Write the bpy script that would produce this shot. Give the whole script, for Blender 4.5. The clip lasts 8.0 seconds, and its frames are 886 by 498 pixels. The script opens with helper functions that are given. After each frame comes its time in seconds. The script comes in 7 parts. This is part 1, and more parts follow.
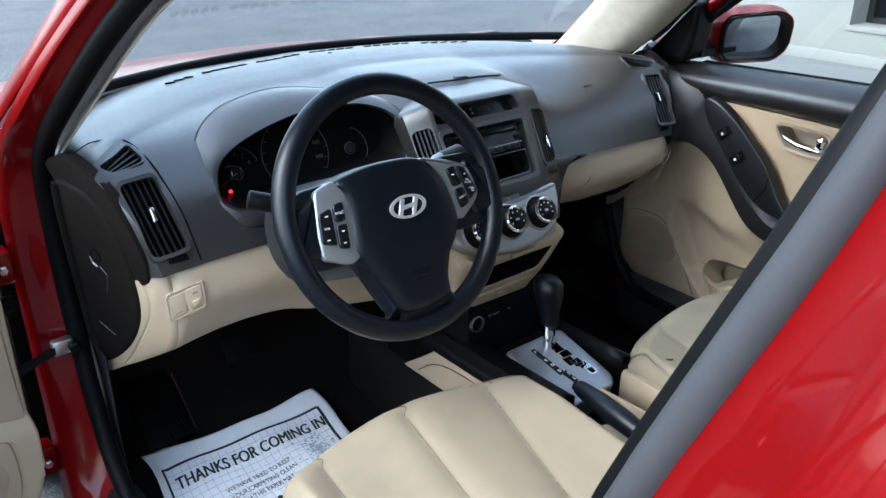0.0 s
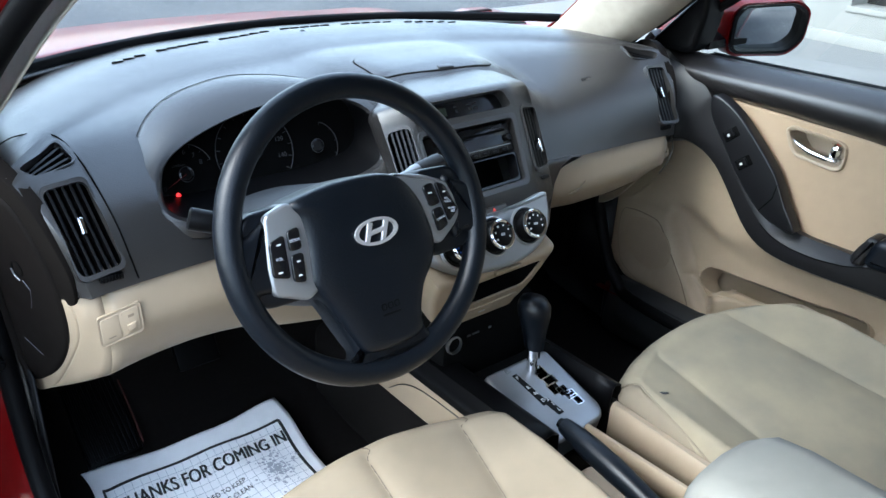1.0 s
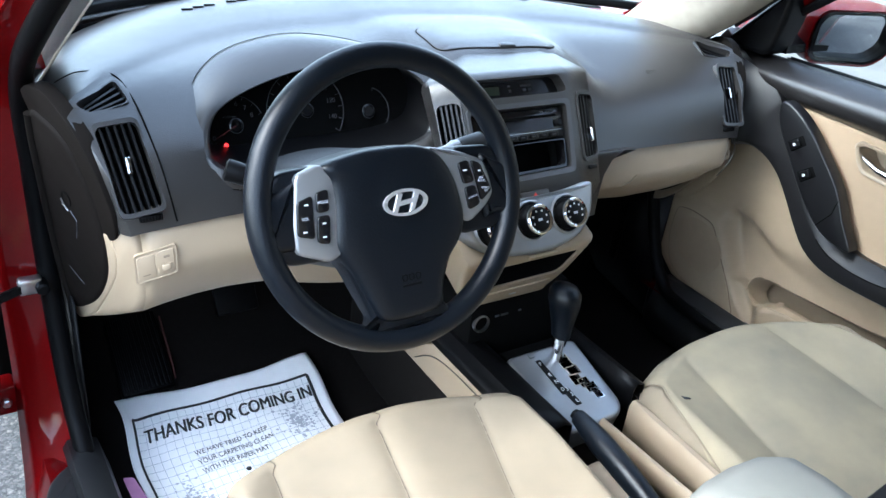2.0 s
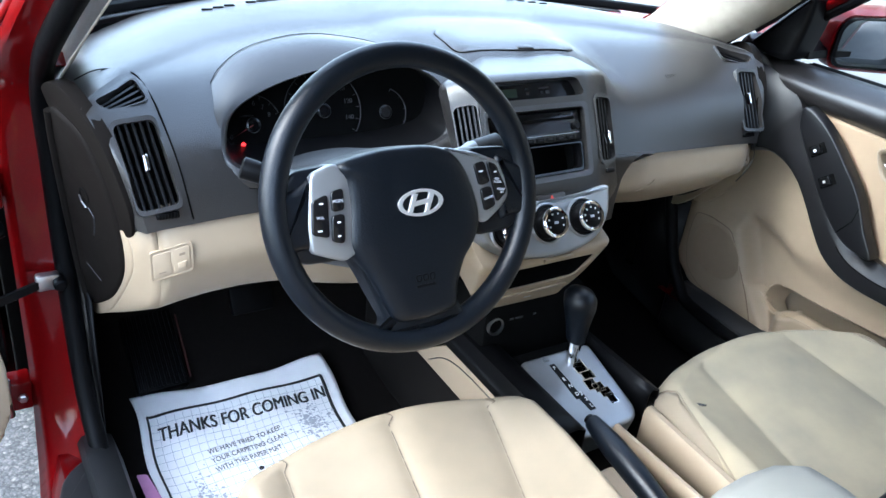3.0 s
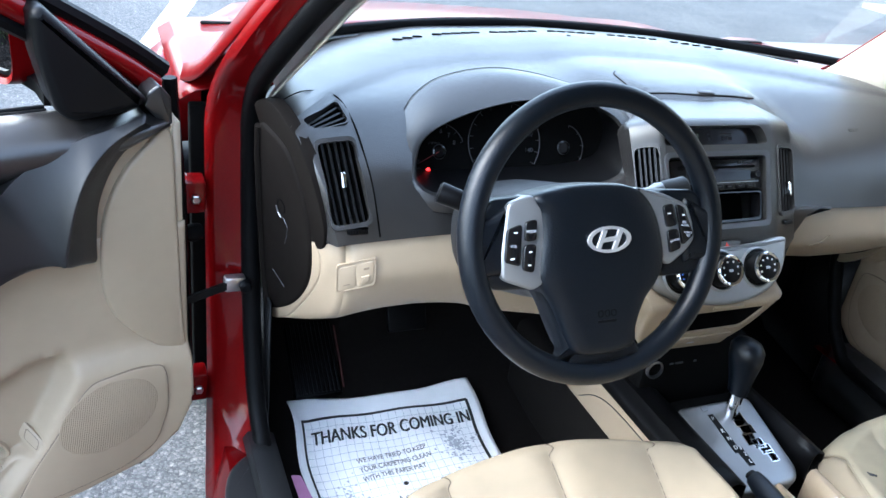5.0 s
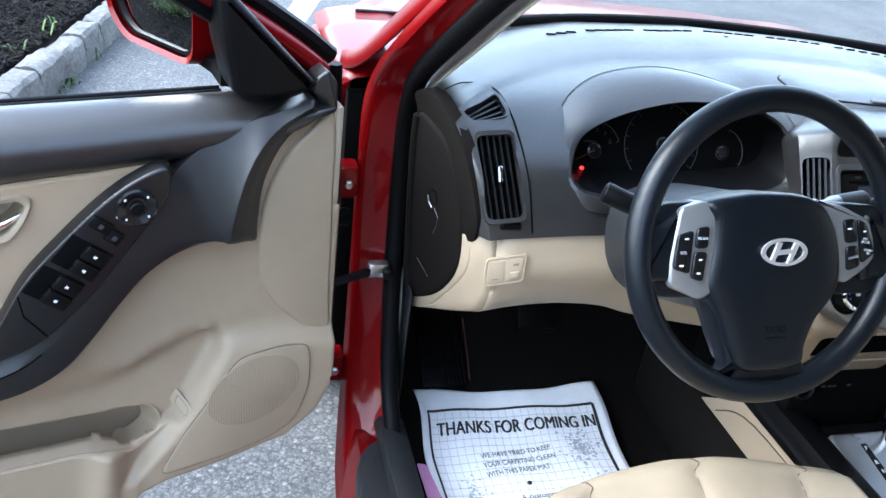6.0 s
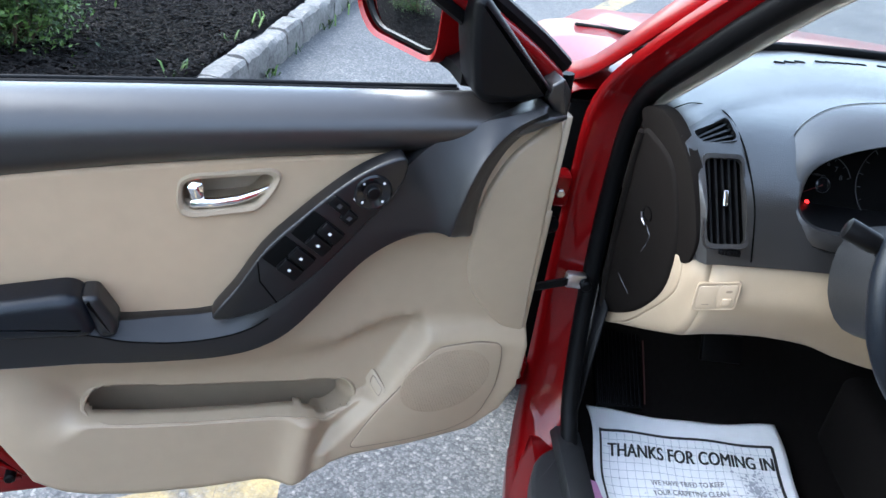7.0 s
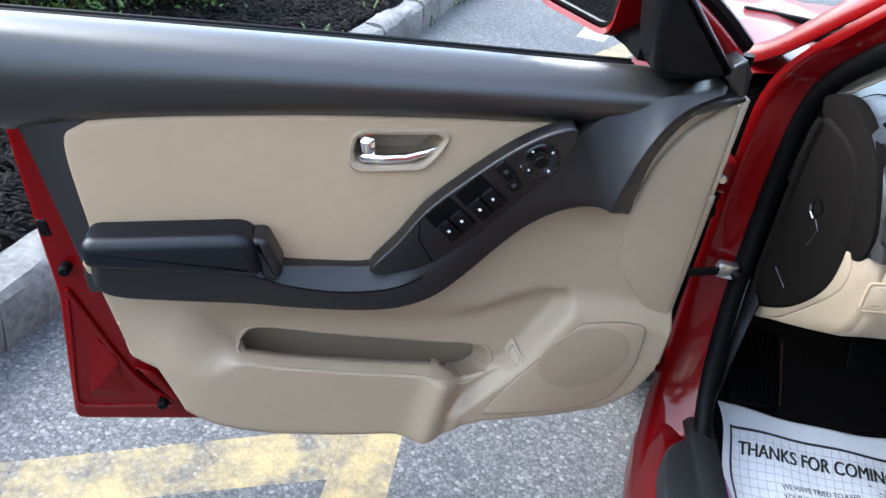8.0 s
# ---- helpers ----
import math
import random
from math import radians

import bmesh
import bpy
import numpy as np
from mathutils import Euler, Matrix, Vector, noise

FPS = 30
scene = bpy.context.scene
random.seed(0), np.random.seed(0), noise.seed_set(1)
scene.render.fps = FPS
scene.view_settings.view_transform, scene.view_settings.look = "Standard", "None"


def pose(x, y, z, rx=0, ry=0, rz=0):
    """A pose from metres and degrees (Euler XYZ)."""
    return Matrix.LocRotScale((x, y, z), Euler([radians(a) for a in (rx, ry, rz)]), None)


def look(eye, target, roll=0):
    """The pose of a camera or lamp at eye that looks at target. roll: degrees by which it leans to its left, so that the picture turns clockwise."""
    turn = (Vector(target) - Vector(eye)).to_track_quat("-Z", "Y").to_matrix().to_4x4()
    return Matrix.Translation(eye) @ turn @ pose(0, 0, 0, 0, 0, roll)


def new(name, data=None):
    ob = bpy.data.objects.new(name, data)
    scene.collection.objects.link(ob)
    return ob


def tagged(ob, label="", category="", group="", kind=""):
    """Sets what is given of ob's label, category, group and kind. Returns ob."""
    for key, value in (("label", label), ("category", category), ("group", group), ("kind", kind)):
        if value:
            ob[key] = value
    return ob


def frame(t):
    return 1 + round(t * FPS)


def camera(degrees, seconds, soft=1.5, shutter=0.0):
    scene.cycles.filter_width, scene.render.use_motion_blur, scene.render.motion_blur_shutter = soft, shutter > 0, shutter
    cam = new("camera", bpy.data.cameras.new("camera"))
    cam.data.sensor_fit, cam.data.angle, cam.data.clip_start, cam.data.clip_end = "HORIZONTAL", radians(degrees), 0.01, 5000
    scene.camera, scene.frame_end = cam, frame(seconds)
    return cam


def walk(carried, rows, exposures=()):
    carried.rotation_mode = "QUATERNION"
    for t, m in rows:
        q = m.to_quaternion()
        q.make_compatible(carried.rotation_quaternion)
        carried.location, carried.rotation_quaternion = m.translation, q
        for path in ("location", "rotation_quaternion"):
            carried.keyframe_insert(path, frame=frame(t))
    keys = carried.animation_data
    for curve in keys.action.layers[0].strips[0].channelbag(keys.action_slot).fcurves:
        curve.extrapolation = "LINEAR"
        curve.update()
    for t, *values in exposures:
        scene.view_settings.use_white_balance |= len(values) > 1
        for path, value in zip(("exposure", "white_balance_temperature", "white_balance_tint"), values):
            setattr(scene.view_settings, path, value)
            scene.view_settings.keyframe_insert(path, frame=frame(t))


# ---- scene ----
cam = camera(56.68, 8.0)
# seconds, eye, target, lean
PATH = [
    (0.0, (-0.9936, -1.1606, 1.3624), (-0.4130, -0.4532, 0.9591), 0.27),
    (0.5, (-0.9092, -1.0243, 1.3676), (-0.3275, -0.3252, 0.9516), 2.04),
    (1.0, (-0.8697, -1.0277, 1.3764), (-0.2856, -0.3482, 0.9324), 2.72),
    (1.5, (-0.8539, -1.0568, 1.3882), (-0.3248, -0.3659, 0.8955), 7.35),
    (1.7, (-0.8436, -1.0576, 1.3871), (-0.3246, -0.3537, 0.9022), 7.25),
    (2.8, (-0.8243, -1.0597, 1.3832), (-0.3211, -0.3368, 0.9097), 7.31),
    (3.0, (-0.8288, -1.0593, 1.3803), (-0.3321, -0.3332, 0.9048), 7.24),
    (3.5, (-0.8410, -1.0600, 1.3778), (-0.3559, -0.3239, 0.9058), 7.76),
    (4.0, (-0.8645, -1.0542, 1.3790), (-0.4082, -0.2948, 0.9151), 7.74),
    (4.2, (-0.8719, -1.0493, 1.3799), (-0.4265, -0.2842, 0.9150), 7.80),
    (5.3, (-0.9385, -1.0364, 1.3808), (-0.5976, -0.2161, 0.9215), 8.48),
    (5.5, (-0.9517, -1.0283, 1.3793), (-0.6335, -0.2021, 0.9143), 8.97),
    (6.0, (-0.9854, -1.0103, 1.3668), (-0.7248, -0.1717, 0.8885), 8.16),
    (6.5, (-1.0435, -1.0068, 1.3529), (-0.8697, -0.1543, 0.8599), 9.64),
    (7.0, (-1.0900, -1.0207, 1.3495), (-0.9978, -0.1516, 0.8636), 9.71),
    (7.5, (-1.1365, -1.0455, 1.3388), (-1.1327, -0.1769, 0.8433), 9.86),
    (8.0, (-1.1693, -1.0373, 1.3206), (-1.1923, -0.1853, 0.7976), 11.05),
]
walk(cam, [(t, look(eye, to, lean)) for t, eye, to, lean in PATH],
     exposures=[(0.0, 2.75, 5600, 2), (1.0, 2.98, 5600, 2), (3.0, 3.42, 5550, 4), (6.0, 3.30, 5600, 4), (8.0, 3.15, 5850, 6)])

# ---------- world, sun, exposure ----------
world = bpy.data.worlds.new("sky")
scene.world = world
world.use_nodes = True
wn = world.node_tree
sky = wn.nodes.new("ShaderNodeTexSky")
sky.sky_type, sky.sun_disc = "NISHITA", False
sky.sun_elevation, sky.sun_rotation = radians(46.6), radians(278)
sky.dust_density, sky.air_density = 2.0, 1.0
haze = wn.nodes.new("ShaderNodeHueSaturation")   # a thin white overcast pales the blue
haze.inputs["Saturation"].default_value = 0.6
wn.links.new(sky.outputs["Color"], haze.inputs["Color"])
wn.links.new(haze.outputs["Color"], wn.nodes["Background"].inputs["Color"])
wn.nodes["Background"].inputs["Strength"].default_value = 0.15
sun = new("sun", bpy.data.lights.new("sun", "SUN"))
sun.data.energy, sun.data.angle, sun.data.color = 0.36, radians(45), (1.0, 0.97, 0.92)
sun.matrix_world = look((-5.8, 0.8, 6.2), (0, 0, 0))

# ---------- materials ----------


def material(name, colour, rough=0.5, metal=0.0, var=0.12, scale=40.0, big=2.5, bump=0.0, bscale=400.0, coat=0.0, dark=None, spec=0.5, emit=0.0):
    """A surface with variation at two scales and a fine relief. Lengths in metres."""
    m = bpy.data.materials.new(name)
    m.use_nodes = True
    t = m.node_tree
    b = t.nodes["Principled BSDF"]
    co = t.nodes.new("ShaderNodeTexCoord")
    fine, broad = t.nodes.new("ShaderNodeTexNoise"), t.nodes.new("ShaderNodeTexNoise")
    for n, s in ((fine, scale), (broad, big)):
        n.inputs["Scale"].default_value, n.inputs["Detail"].default_value = s, 6
        t.links.new(co.outputs["Object"], n.inputs["Vector"])
    add = t.nodes.new("ShaderNodeMath")
    add.operation = "ADD"
    t.links.new(fine.outputs["Fac"], add.inputs[0])
    t.links.new(broad.outputs["Fac"], add.inputs[1])
    ramp = t.nodes.new("ShaderNodeMapRange")
    ramp.inputs["From Min"].default_value, ramp.inputs["From Max"].default_value = 0.65, 1.35
    t.links.new(add.outputs[0], ramp.inputs["Value"])
    mix = t.nodes.new("ShaderNodeMix")
    mix.data_type = "RGBA"
    lo = dark or [c * (1 - var) for c in colour]
    hi = [min(1, c * (1 + var)) for c in colour]
    mix.inputs["A"].default_value, mix.inputs["B"].default_value = (*lo, 1), (*hi, 1)
    t.links.new(ramp.outputs["Result"], mix.inputs["Factor"])
    t.links.new(mix.outputs["Result"], b.inputs["Base Color"])
    rr = t.nodes.new("ShaderNodeMapRange")
    rr.inputs["To Min"].default_value, rr.inputs["To Max"].default_value = max(0.02, rough * 0.85), min(1, rough * 1.15)
    t.links.new(fine.outputs["Fac"], rr.inputs["Value"])
    t.links.new(rr.outputs["Result"], b.inputs["Roughness"])
    b.inputs["Metallic"].default_value = metal
    b.inputs["Specular IOR Level"].default_value = spec
    b.inputs["Coat Weight"].default_value = coat
    b.inputs["Coat Roughness"].default_value = 0.04
    if bump:
        g = t.nodes.new("ShaderNodeTexNoise")
        g.inputs["Scale"].default_value, g.inputs["Detail"].default_value = bscale, 3
        t.links.new(co.outputs["Object"], g.inputs["Vector"])
        bp = t.nodes.new("ShaderNodeBump")
        bp.inputs["Strength"].default_value, bp.inputs["Distance"].default_value = bump, 0.001
        t.links.new(g.outputs["Fac"], bp.inputs["Height"])
        t.links.new(bp.outputs["Normal"], b.inputs["Normal"])
    if emit:
        b.inputs["Emission Color"].default_value, b.inputs["Emission Strength"].default_value = (*colour, 1), emit
    return m


GREY = material("charcoal_dash_plastic", (0.019, 0.0178, 0.0172), 0.32, bump=0.5, bscale=600, var=0.08, spec=0.72)
# dark brown plastic, lowered further to put in the shade behind the pillar
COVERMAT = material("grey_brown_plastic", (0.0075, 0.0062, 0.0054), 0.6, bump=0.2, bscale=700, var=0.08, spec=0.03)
BROWN = material("dark_brown_plastic", (0.013, 0.0118, 0.0115), 0.31, bump=0.3, bscale=850, var=0.1, spec=0.68)
ARMMAT = material("dark_brown_arm_plastic", (0.010, 0.0098, 0.0105), 0.34, bump=0.35, bscale=850, var=0.1, spec=0.36)
BEIGE = material("beige_plastic", (0.310, 0.240, 0.163), 0.5, bump=0.3, bscale=700, var=0.05)
CLOTH = material("beige_cloth", (0.30, 0.248, 0.165), 0.95, bump=0.6, bscale=1400, var=0.12, scale=14, big=5, spec=0.2, dark=(0.215, 0.187, 0.137))
VINYL = material("beige_seat_fabric", (0.232, 0.187, 0.130), 0.85, bump=0.5, bscale=1300, var=0.08, scale=26, big=6, spec=0.25)
INSERT = material("beige_door_cloth", (0.36, 0.263, 0.170), 0.8, bump=0.3, bscale=1500, var=0.05, spec=0.3)
BLACK = material("black_plastic", (0.003, 0.003, 0.0034), 0.38, bump=0.08, bscale=900, spec=0.12)
LEATHER = material("dark_leather", (0.0026, 0.0040, 0.0066), 0.35, bump=0.35, bscale=380, var=0.08, spec=0.30)
TREAD = material("dark_grey_grained_plastic", (0.012, 0.0125, 0.0135), 0.5, bump=0.3, bscale=500, var=0.12, spec=0.45)
SLAT = material("black_slat_plastic", (0.004, 0.004, 0.0045), 0.33, spec=0.35)
RUBBER = material("black_rubber", (0.003, 0.003, 0.0033), 0.45, bump=0.15, bscale=300, spec=0.07)
# black for real parts, and for shade put into gaps and recesses
VOID = material("matt_black_plastic_and_shade", (0.002, 0.002, 0.002), 0.8, spec=0.05)
GLOSS = material("gloss_black_plastic", (0.006, 0.006, 0.007), 0.15, spec=0.35)
SILVER = material("silver_painted_plastic", (0.30, 0.31, 0.325), 0.36, metal=0.7, var=0.06)
SATIN = material("satin_grey_plastic", (0.085, 0.088, 0.096), 0.38, metal=0.5, var=0.05)
CHROME = material("chrome", (0.85, 0.85, 0.86), 0.07, metal=1.0, var=0.03)
RED = material("red_car_paint", (0.115, 0.0009, 0.0016), 0.34, var=0.1, scale=300, coat=0.38, spec=0.05)
CARPET = material("dark_carpet", (0.0065, 0.0054, 0.0048), 1.0, bump=1.0, bscale=1100, var=0.35, scale=120, spec=0.1)
WHITE = material("white_print", (0.7, 0.7, 0.7), 0.5)
COWLGREY = material("dusty_faded_cowl", (0.07, 0.07, 0.072), 0.6, bump=0.2, bscale=300, var=0.2, spec=0.4)
# seal rubber made paler: dust, and the sun on it put into the colour
BANDGREY = material("dusty_sunlit_rubber", (0.03, 0.03, 0.033), 0.7, bump=0.2, bscale=300, spec=0.3)
DIMWHITE = material("dim_print", (0.04, 0.04, 0.043), 0.6, spec=0.2)
# dark brown puts the thin shadow of the seat seams into the colour
SEAM = material("seam_shade_brown", (0.10, 0.075, 0.052), 0.9)
# BEIGE at about half strength: crease shade put into joints, marks and edges
SHADED_BEIGE = material("shaded_beige_joint", (0.17, 0.128, 0.088), 0.8)
INK = material("black_ink", (0.02, 0.02, 0.02), 0.7)
FAINT = material("faint_grey_ink", (0.42, 0.44, 0.49), 0.8)
PAPER = material("white_paper", (0.86, 0.86, 0.87), 0.8, var=0.05, bump=0.3, bscale=60)
LAMP = material("red_lamp", (1.0, 0.02, 0.02), 0.4, emit=0.4)
REDPLASTIC = material("red_plastic", (0.6, 0.05, 0.03), 0.35)
BLUEP = material("blue_print", (0.05, 0.15, 0.6), 0.4)
EMBLEM = material("satin_chrome", (0.80, 0.80, 0.82), 0.33, metal=0.75, var=0.03)
MIRROR = material("mirror_glass", (0.92, 0.93, 0.93), 0.02, metal=1.0, var=0.0)
GRANITE = material("pale_granite", (0.135, 0.131, 0.124), 0.9, bump=1.0, bscale=90, var=0.4, scale=55, big=7, dark=(0.045, 0.043, 0.040))
MULCH = material("dark_mulch", (0.006, 0.0055, 0.0055), 0.95, bump=1.0, bscale=90, var=0.6, scale=60, spec=0.05)
PINK = material("pink_card", (0.55, 0.25, 0.45), 0.7)
TWIG = material("brown_twig", (0.08, 0.055, 0.035), 0.9)
CONCRETE = material("pale_concrete", (0.18, 0.178, 0.17), 0.9, bump=0.5, bscale=150, var=0.12, scale=20, big=2)
STUCCO = material("cream_render", (0.235, 0.23, 0.21), 0.9, bump=0.5, bscale=120, var=0.06)
STEEL = material("brushed_steel", (0.5, 0.5, 0.5), 0.3, metal=1.0)
LINER = material("beige_headliner", (0.33, 0.295, 0.24), 0.95, bump=0.4, bscale=900)


def aggregate(name, paint=None, cover=0.5):
    """Asphalt of mixed stones in dark binder, with worn paint over it where wanted."""
    m = bpy.data.materials.new(name)
    m.use_nodes = True
    t = m.node_tree
    b = t.nodes["Principled BSDF"]
    co = t.nodes.new("ShaderNodeTexCoord")

    def node(kind, **values):
        n = t.nodes.new("ShaderNode" + kind)
        for k, v in values.items():
            n.inputs[k].default_value = v
        return n

    def ramp(src, *stops):
        r = t.nodes.new("ShaderNodeValToRGB")
        while len(r.color_ramp.elements) < len(stops):
            r.color_ramp.elements.new(0.5)
        for e, (at, c) in zip(r.color_ramp.elements, stops):
            e.position, e.color = at, (*c, 1)
        t.links.new(src, r.inputs["Fac"])
        return r.outputs["Color"]

    def mixed(kind, a, c, f):
        n = t.nodes.new("ShaderNodeMix")
        n.data_type, n.blend_type = "RGBA", kind
        for sock, v in (("A", a), ("B", c), ("Factor", f)):
            if isinstance(v, (float, tuple)):
                n.inputs[sock].default_value = v
            else:
                t.links.new(v, n.inputs[sock])
        return n.outputs["Result"]

    stones, small = node("TexVoronoi", Scale=115.0), node("TexVoronoi", Scale=260.0)
    broad, patch = node("TexNoise", Scale=1.3, Detail=5.0), node("TexNoise", Scale=9.0, Detail=8.0, Roughness=0.7)
    for n in (stones, small, broad, patch):
        t.links.new(co.outputs["Object"], n.inputs["Vector"])
    sep = t.nodes.new("ShaderNodeSeparateColor")
    t.links.new(stones.outputs["Color"], sep.inputs["Color"])
    sep2 = t.nodes.new("ShaderNodeSeparateColor")
    t.links.new(small.outputs["Color"], sep2.inputs["Color"])
    a = ramp(sep.outputs[0], (0.0, (0.042, 0.045, 0.049)), (0.55, (0.074, 0.078, 0.082)), (0.90, (0.115, 0.117, 0.117)), (0.99, (0.21, 0.207, 0.2)))
    c = ramp(sep2.outputs[0], (0.0, (0.038, 0.040, 0.044)), (0.7, (0.080, 0.084, 0.088)), (1.0, (0.17, 0.167, 0.16)))
    gaps = ramp(stones.outputs["Distance"], (0.45, (1, 1, 1)), (0.75, (0.45, 0.45, 0.47)))
    col = mixed("MULTIPLY", mixed("MIX", a, c, 0.45), gaps, 0.5)
    col = mixed("MULTIPLY", col, ramp(broad.outputs["Fac"], (0.3, (0.8, 0.8, 0.82)), (0.7, (1.25, 1.22, 1.17))), 1.0)
    if paint:
        mask = ramp(patch.outputs["Fac"], (cover - 0.10, (0.9, 0.9, 0.9)), (cover + 0.16, (0.06, 0.06, 0.06)))
        stone = ramp(sep2.outputs[0], (0.2, (1, 1, 1)), (0.95, (0.55, 0.55, 0.55)))
        col = mixed("MIX", col, mixed("MULTIPLY", (*paint, 1), stone, 0.6), mask)
    t.links.new(col, b.inputs["Base Color"])
    b.inputs["Roughness"].default_value = 0.9
    b.inputs["Specular IOR Level"].default_value = 0.3
    bp = node("Bump", Strength=0.8, Distance=0.0016)
    bp.invert = True
    t.links.new(stones.outputs["Distance"], bp.inputs["Height"])
    t.links.new(bp.outputs["Normal"], b.inputs["Normal"])
    return m


ASPHALT = aggregate("weathered_asphalt")
YELLOW = aggregate("worn_yellow_paint", (0.33, 0.255, 0.118), 0.47)
WHITEPAINT = aggregate("worn_white_paint", (0.5, 0.5, 0.48), 0.5)


def clear_glass(name, tint):
    m = bpy.data.materials.new(name)
    m.use_nodes = True
    t = m.node_tree
    t.nodes.remove(t.nodes["Principled BSDF"])
    clear, shine, mixer, fres = (t.nodes.new("ShaderNode" + k) for k in ("BsdfTransparent", "BsdfGlossy", "MixShader", "LayerWeight"))
    clear.inputs["Color"].default_value = (*tint, 1)
    shine.inputs["Roughness"].default_value = 0.01
    # gloss that rises towards grazing, alike from both sides of the thin pane
    fres.inputs["Blend"].default_value = 0.5
    steep, gain = (t.nodes.new("ShaderNodeMath") for _ in range(2))
    steep.operation, gain.operation = "POWER", "MULTIPLY_ADD"
    steep.inputs[1].default_value = 5.0
    gain.inputs[1].default_value, gain.inputs[2].default_value = 0.9, 0.07
    t.links.new(fres.outputs["Facing"], steep.inputs[0])
    t.links.new(steep.outputs[0], gain.inputs[0])
    t.links.new(gain.outputs[0], mixer.inputs[0])
    t.links.new(clear.outputs[0], mixer.inputs[1])
    t.links.new(shine.outputs[0], mixer.inputs[2])
    t.links.new(mixer.outputs[0], t.nodes["Material Output"].inputs["Surface"])
    return m


GLASS = clear_glass("clear_glass", (0.96, 0.98, 0.97))
SIDEGLASS = clear_glass("side_glass", (0.74, 0.77, 0.76))
TINTED = clear_glass("tinted_glass", (0.20, 0.215, 0.21))

# ---------- building helpers ----------


def thing(name, label, category, at=(0, 0, 0), group="", kind=""):
    ob = new(name)
    ob.location = at
    ob.empty_display_size = 0.05
    return tagged(ob, label, category, group, kind)


def part(name, bm, mat, parent=None, label="", smooth=38, solid=0.0):
    """One mesh object, built in world metres, under a thing or a part."""
    bmesh.ops.recalc_face_normals(bm, faces=bm.faces)
    me = bpy.data.meshes.new(name)
    bm.to_mesh(me)
    bm.free()
    me.materials.append(mat)
    me.polygons.foreach_set("use_smooth", [True] * len(me.polygons))
    me.set_sharp_from_angle(angle=radians(smooth))
    ob = new(name, me)
    if parent:
        ob.parent = parent
        if not parent.data:
            ob.matrix_parent_inverse = Matrix.Translation(-parent.location)
    if label:
        ob["label"] = label
    if solid:
        md = ob.modifiers.new("thickness", "SOLIDIFY")
        md.thickness, md.offset = solid, -1
    return ob


def spline(pts, n=6, closed=False):
    """Points of a smooth curve through pts."""
    P = [Vector(p) for p in pts]
    k, out = len(P), []
    for i in range(k if closed else k - 1):
        if closed:
            a, b, c, d = P[i - 1], P[i], P[(i + 1) % k], P[(i + 2) % k]
        else:
            a, b, c, d = P[max(i - 1, 0)], P[i], P[i + 1], P[min(i + 2, k - 1)]
        for j in range(n):
            t = j / n
            out.append(0.5 * ((2 * b) + (c - a) * t + (2 * a - 5 * b + 4 * c - d) * t * t + (3 * b - a - 3 * c + d) * t ** 3))
    if not closed:
        out.append(P[-1])
    return out


def spline2(pts, n=5):
    return [(p[0], p[1]) for p in spline(pts, n)]


def rounded(pts, r=0.01, n=4):
    """A closed 2D outline with its corners rounded."""
    P, out = [Vector(p) for p in pts], []
    for i, p in enumerate(P):
        a, b = P[i - 1] - p, P[(i + 1) % len(P)] - p
        k = min(r, a.length * 0.45, b.length * 0.45)
        s, e = p + a.normalized() * k, p + b.normalized() * k
        for j in range(n + 1):
            t = j / n
            out.append((1 - t) ** 2 * s + 2 * t * (1 - t) * p + t * t * e)
    return out


def frame_at(o, u, v):
    """A local frame: origin, first axis, second axis; the third points out."""
    u, v = Vector(u).normalized(), Vector(v).normalized()
    w = u.cross(v)
    m = Matrix((u, v, w)).transposed().to_4x4()
    m.translation = Vector(o)
    return m


def put(bm, co, m):
    return bm.verts.new(m @ Vector(co))


def add_plate(bm, outline, w0, w1, m, edge=0.0, steps=3):
    """A solid slab with an outline in (u, v), from w0 to w1, with its front edge rounded by edge."""
    P = [Vector((p[0], p[1])) for p in outline]
    c = sum(P, Vector((0, 0))) / len(P)
    rings = [(0.0, w0)]
    if edge:
        for j in range(steps + 1):
            a = math.pi / 2 * j / steps
            rings.append((edge * (1 - math.cos(a)), w1 - edge * (1 - math.sin(a))))
    else:
        rings.append((0.0, w1))
    # inward direction at each corner
    area = sum(P[i - 1].x * P[i].y - P[i].x * P[i - 1].y for i in range(len(P)))
    sg = 1 if area > 0 else -1
    ins = []
    for i, p in enumerate(P):
        t = (P[(i + 1) % len(P)] - P[i - 1])
        nrm = Vector((-t.y, t.x)) * sg
        ins.append(nrm.normalized() if nrm.length > 1e-9 else (c - p).normalized())
    vs = [[put(bm, (p.x + i.x * d, p.y + i.y * d, w), m) for p, i in zip(P, ins)] for d, w in rings]
    for a, b in zip(vs, vs[1:]):
        for i in range(len(P)):
            bm.faces.new((a[i - 1], a[i], b[i], b[i - 1]))
    bm.faces.new(vs[-1])
    bm.faces.new(list(reversed(vs[0])))
    return bm


def plate(outline, w0, w1, m, edge=0.0, steps=3):
    return add_plate(bmesh.new(), outline, w0, w1, m, edge, steps)


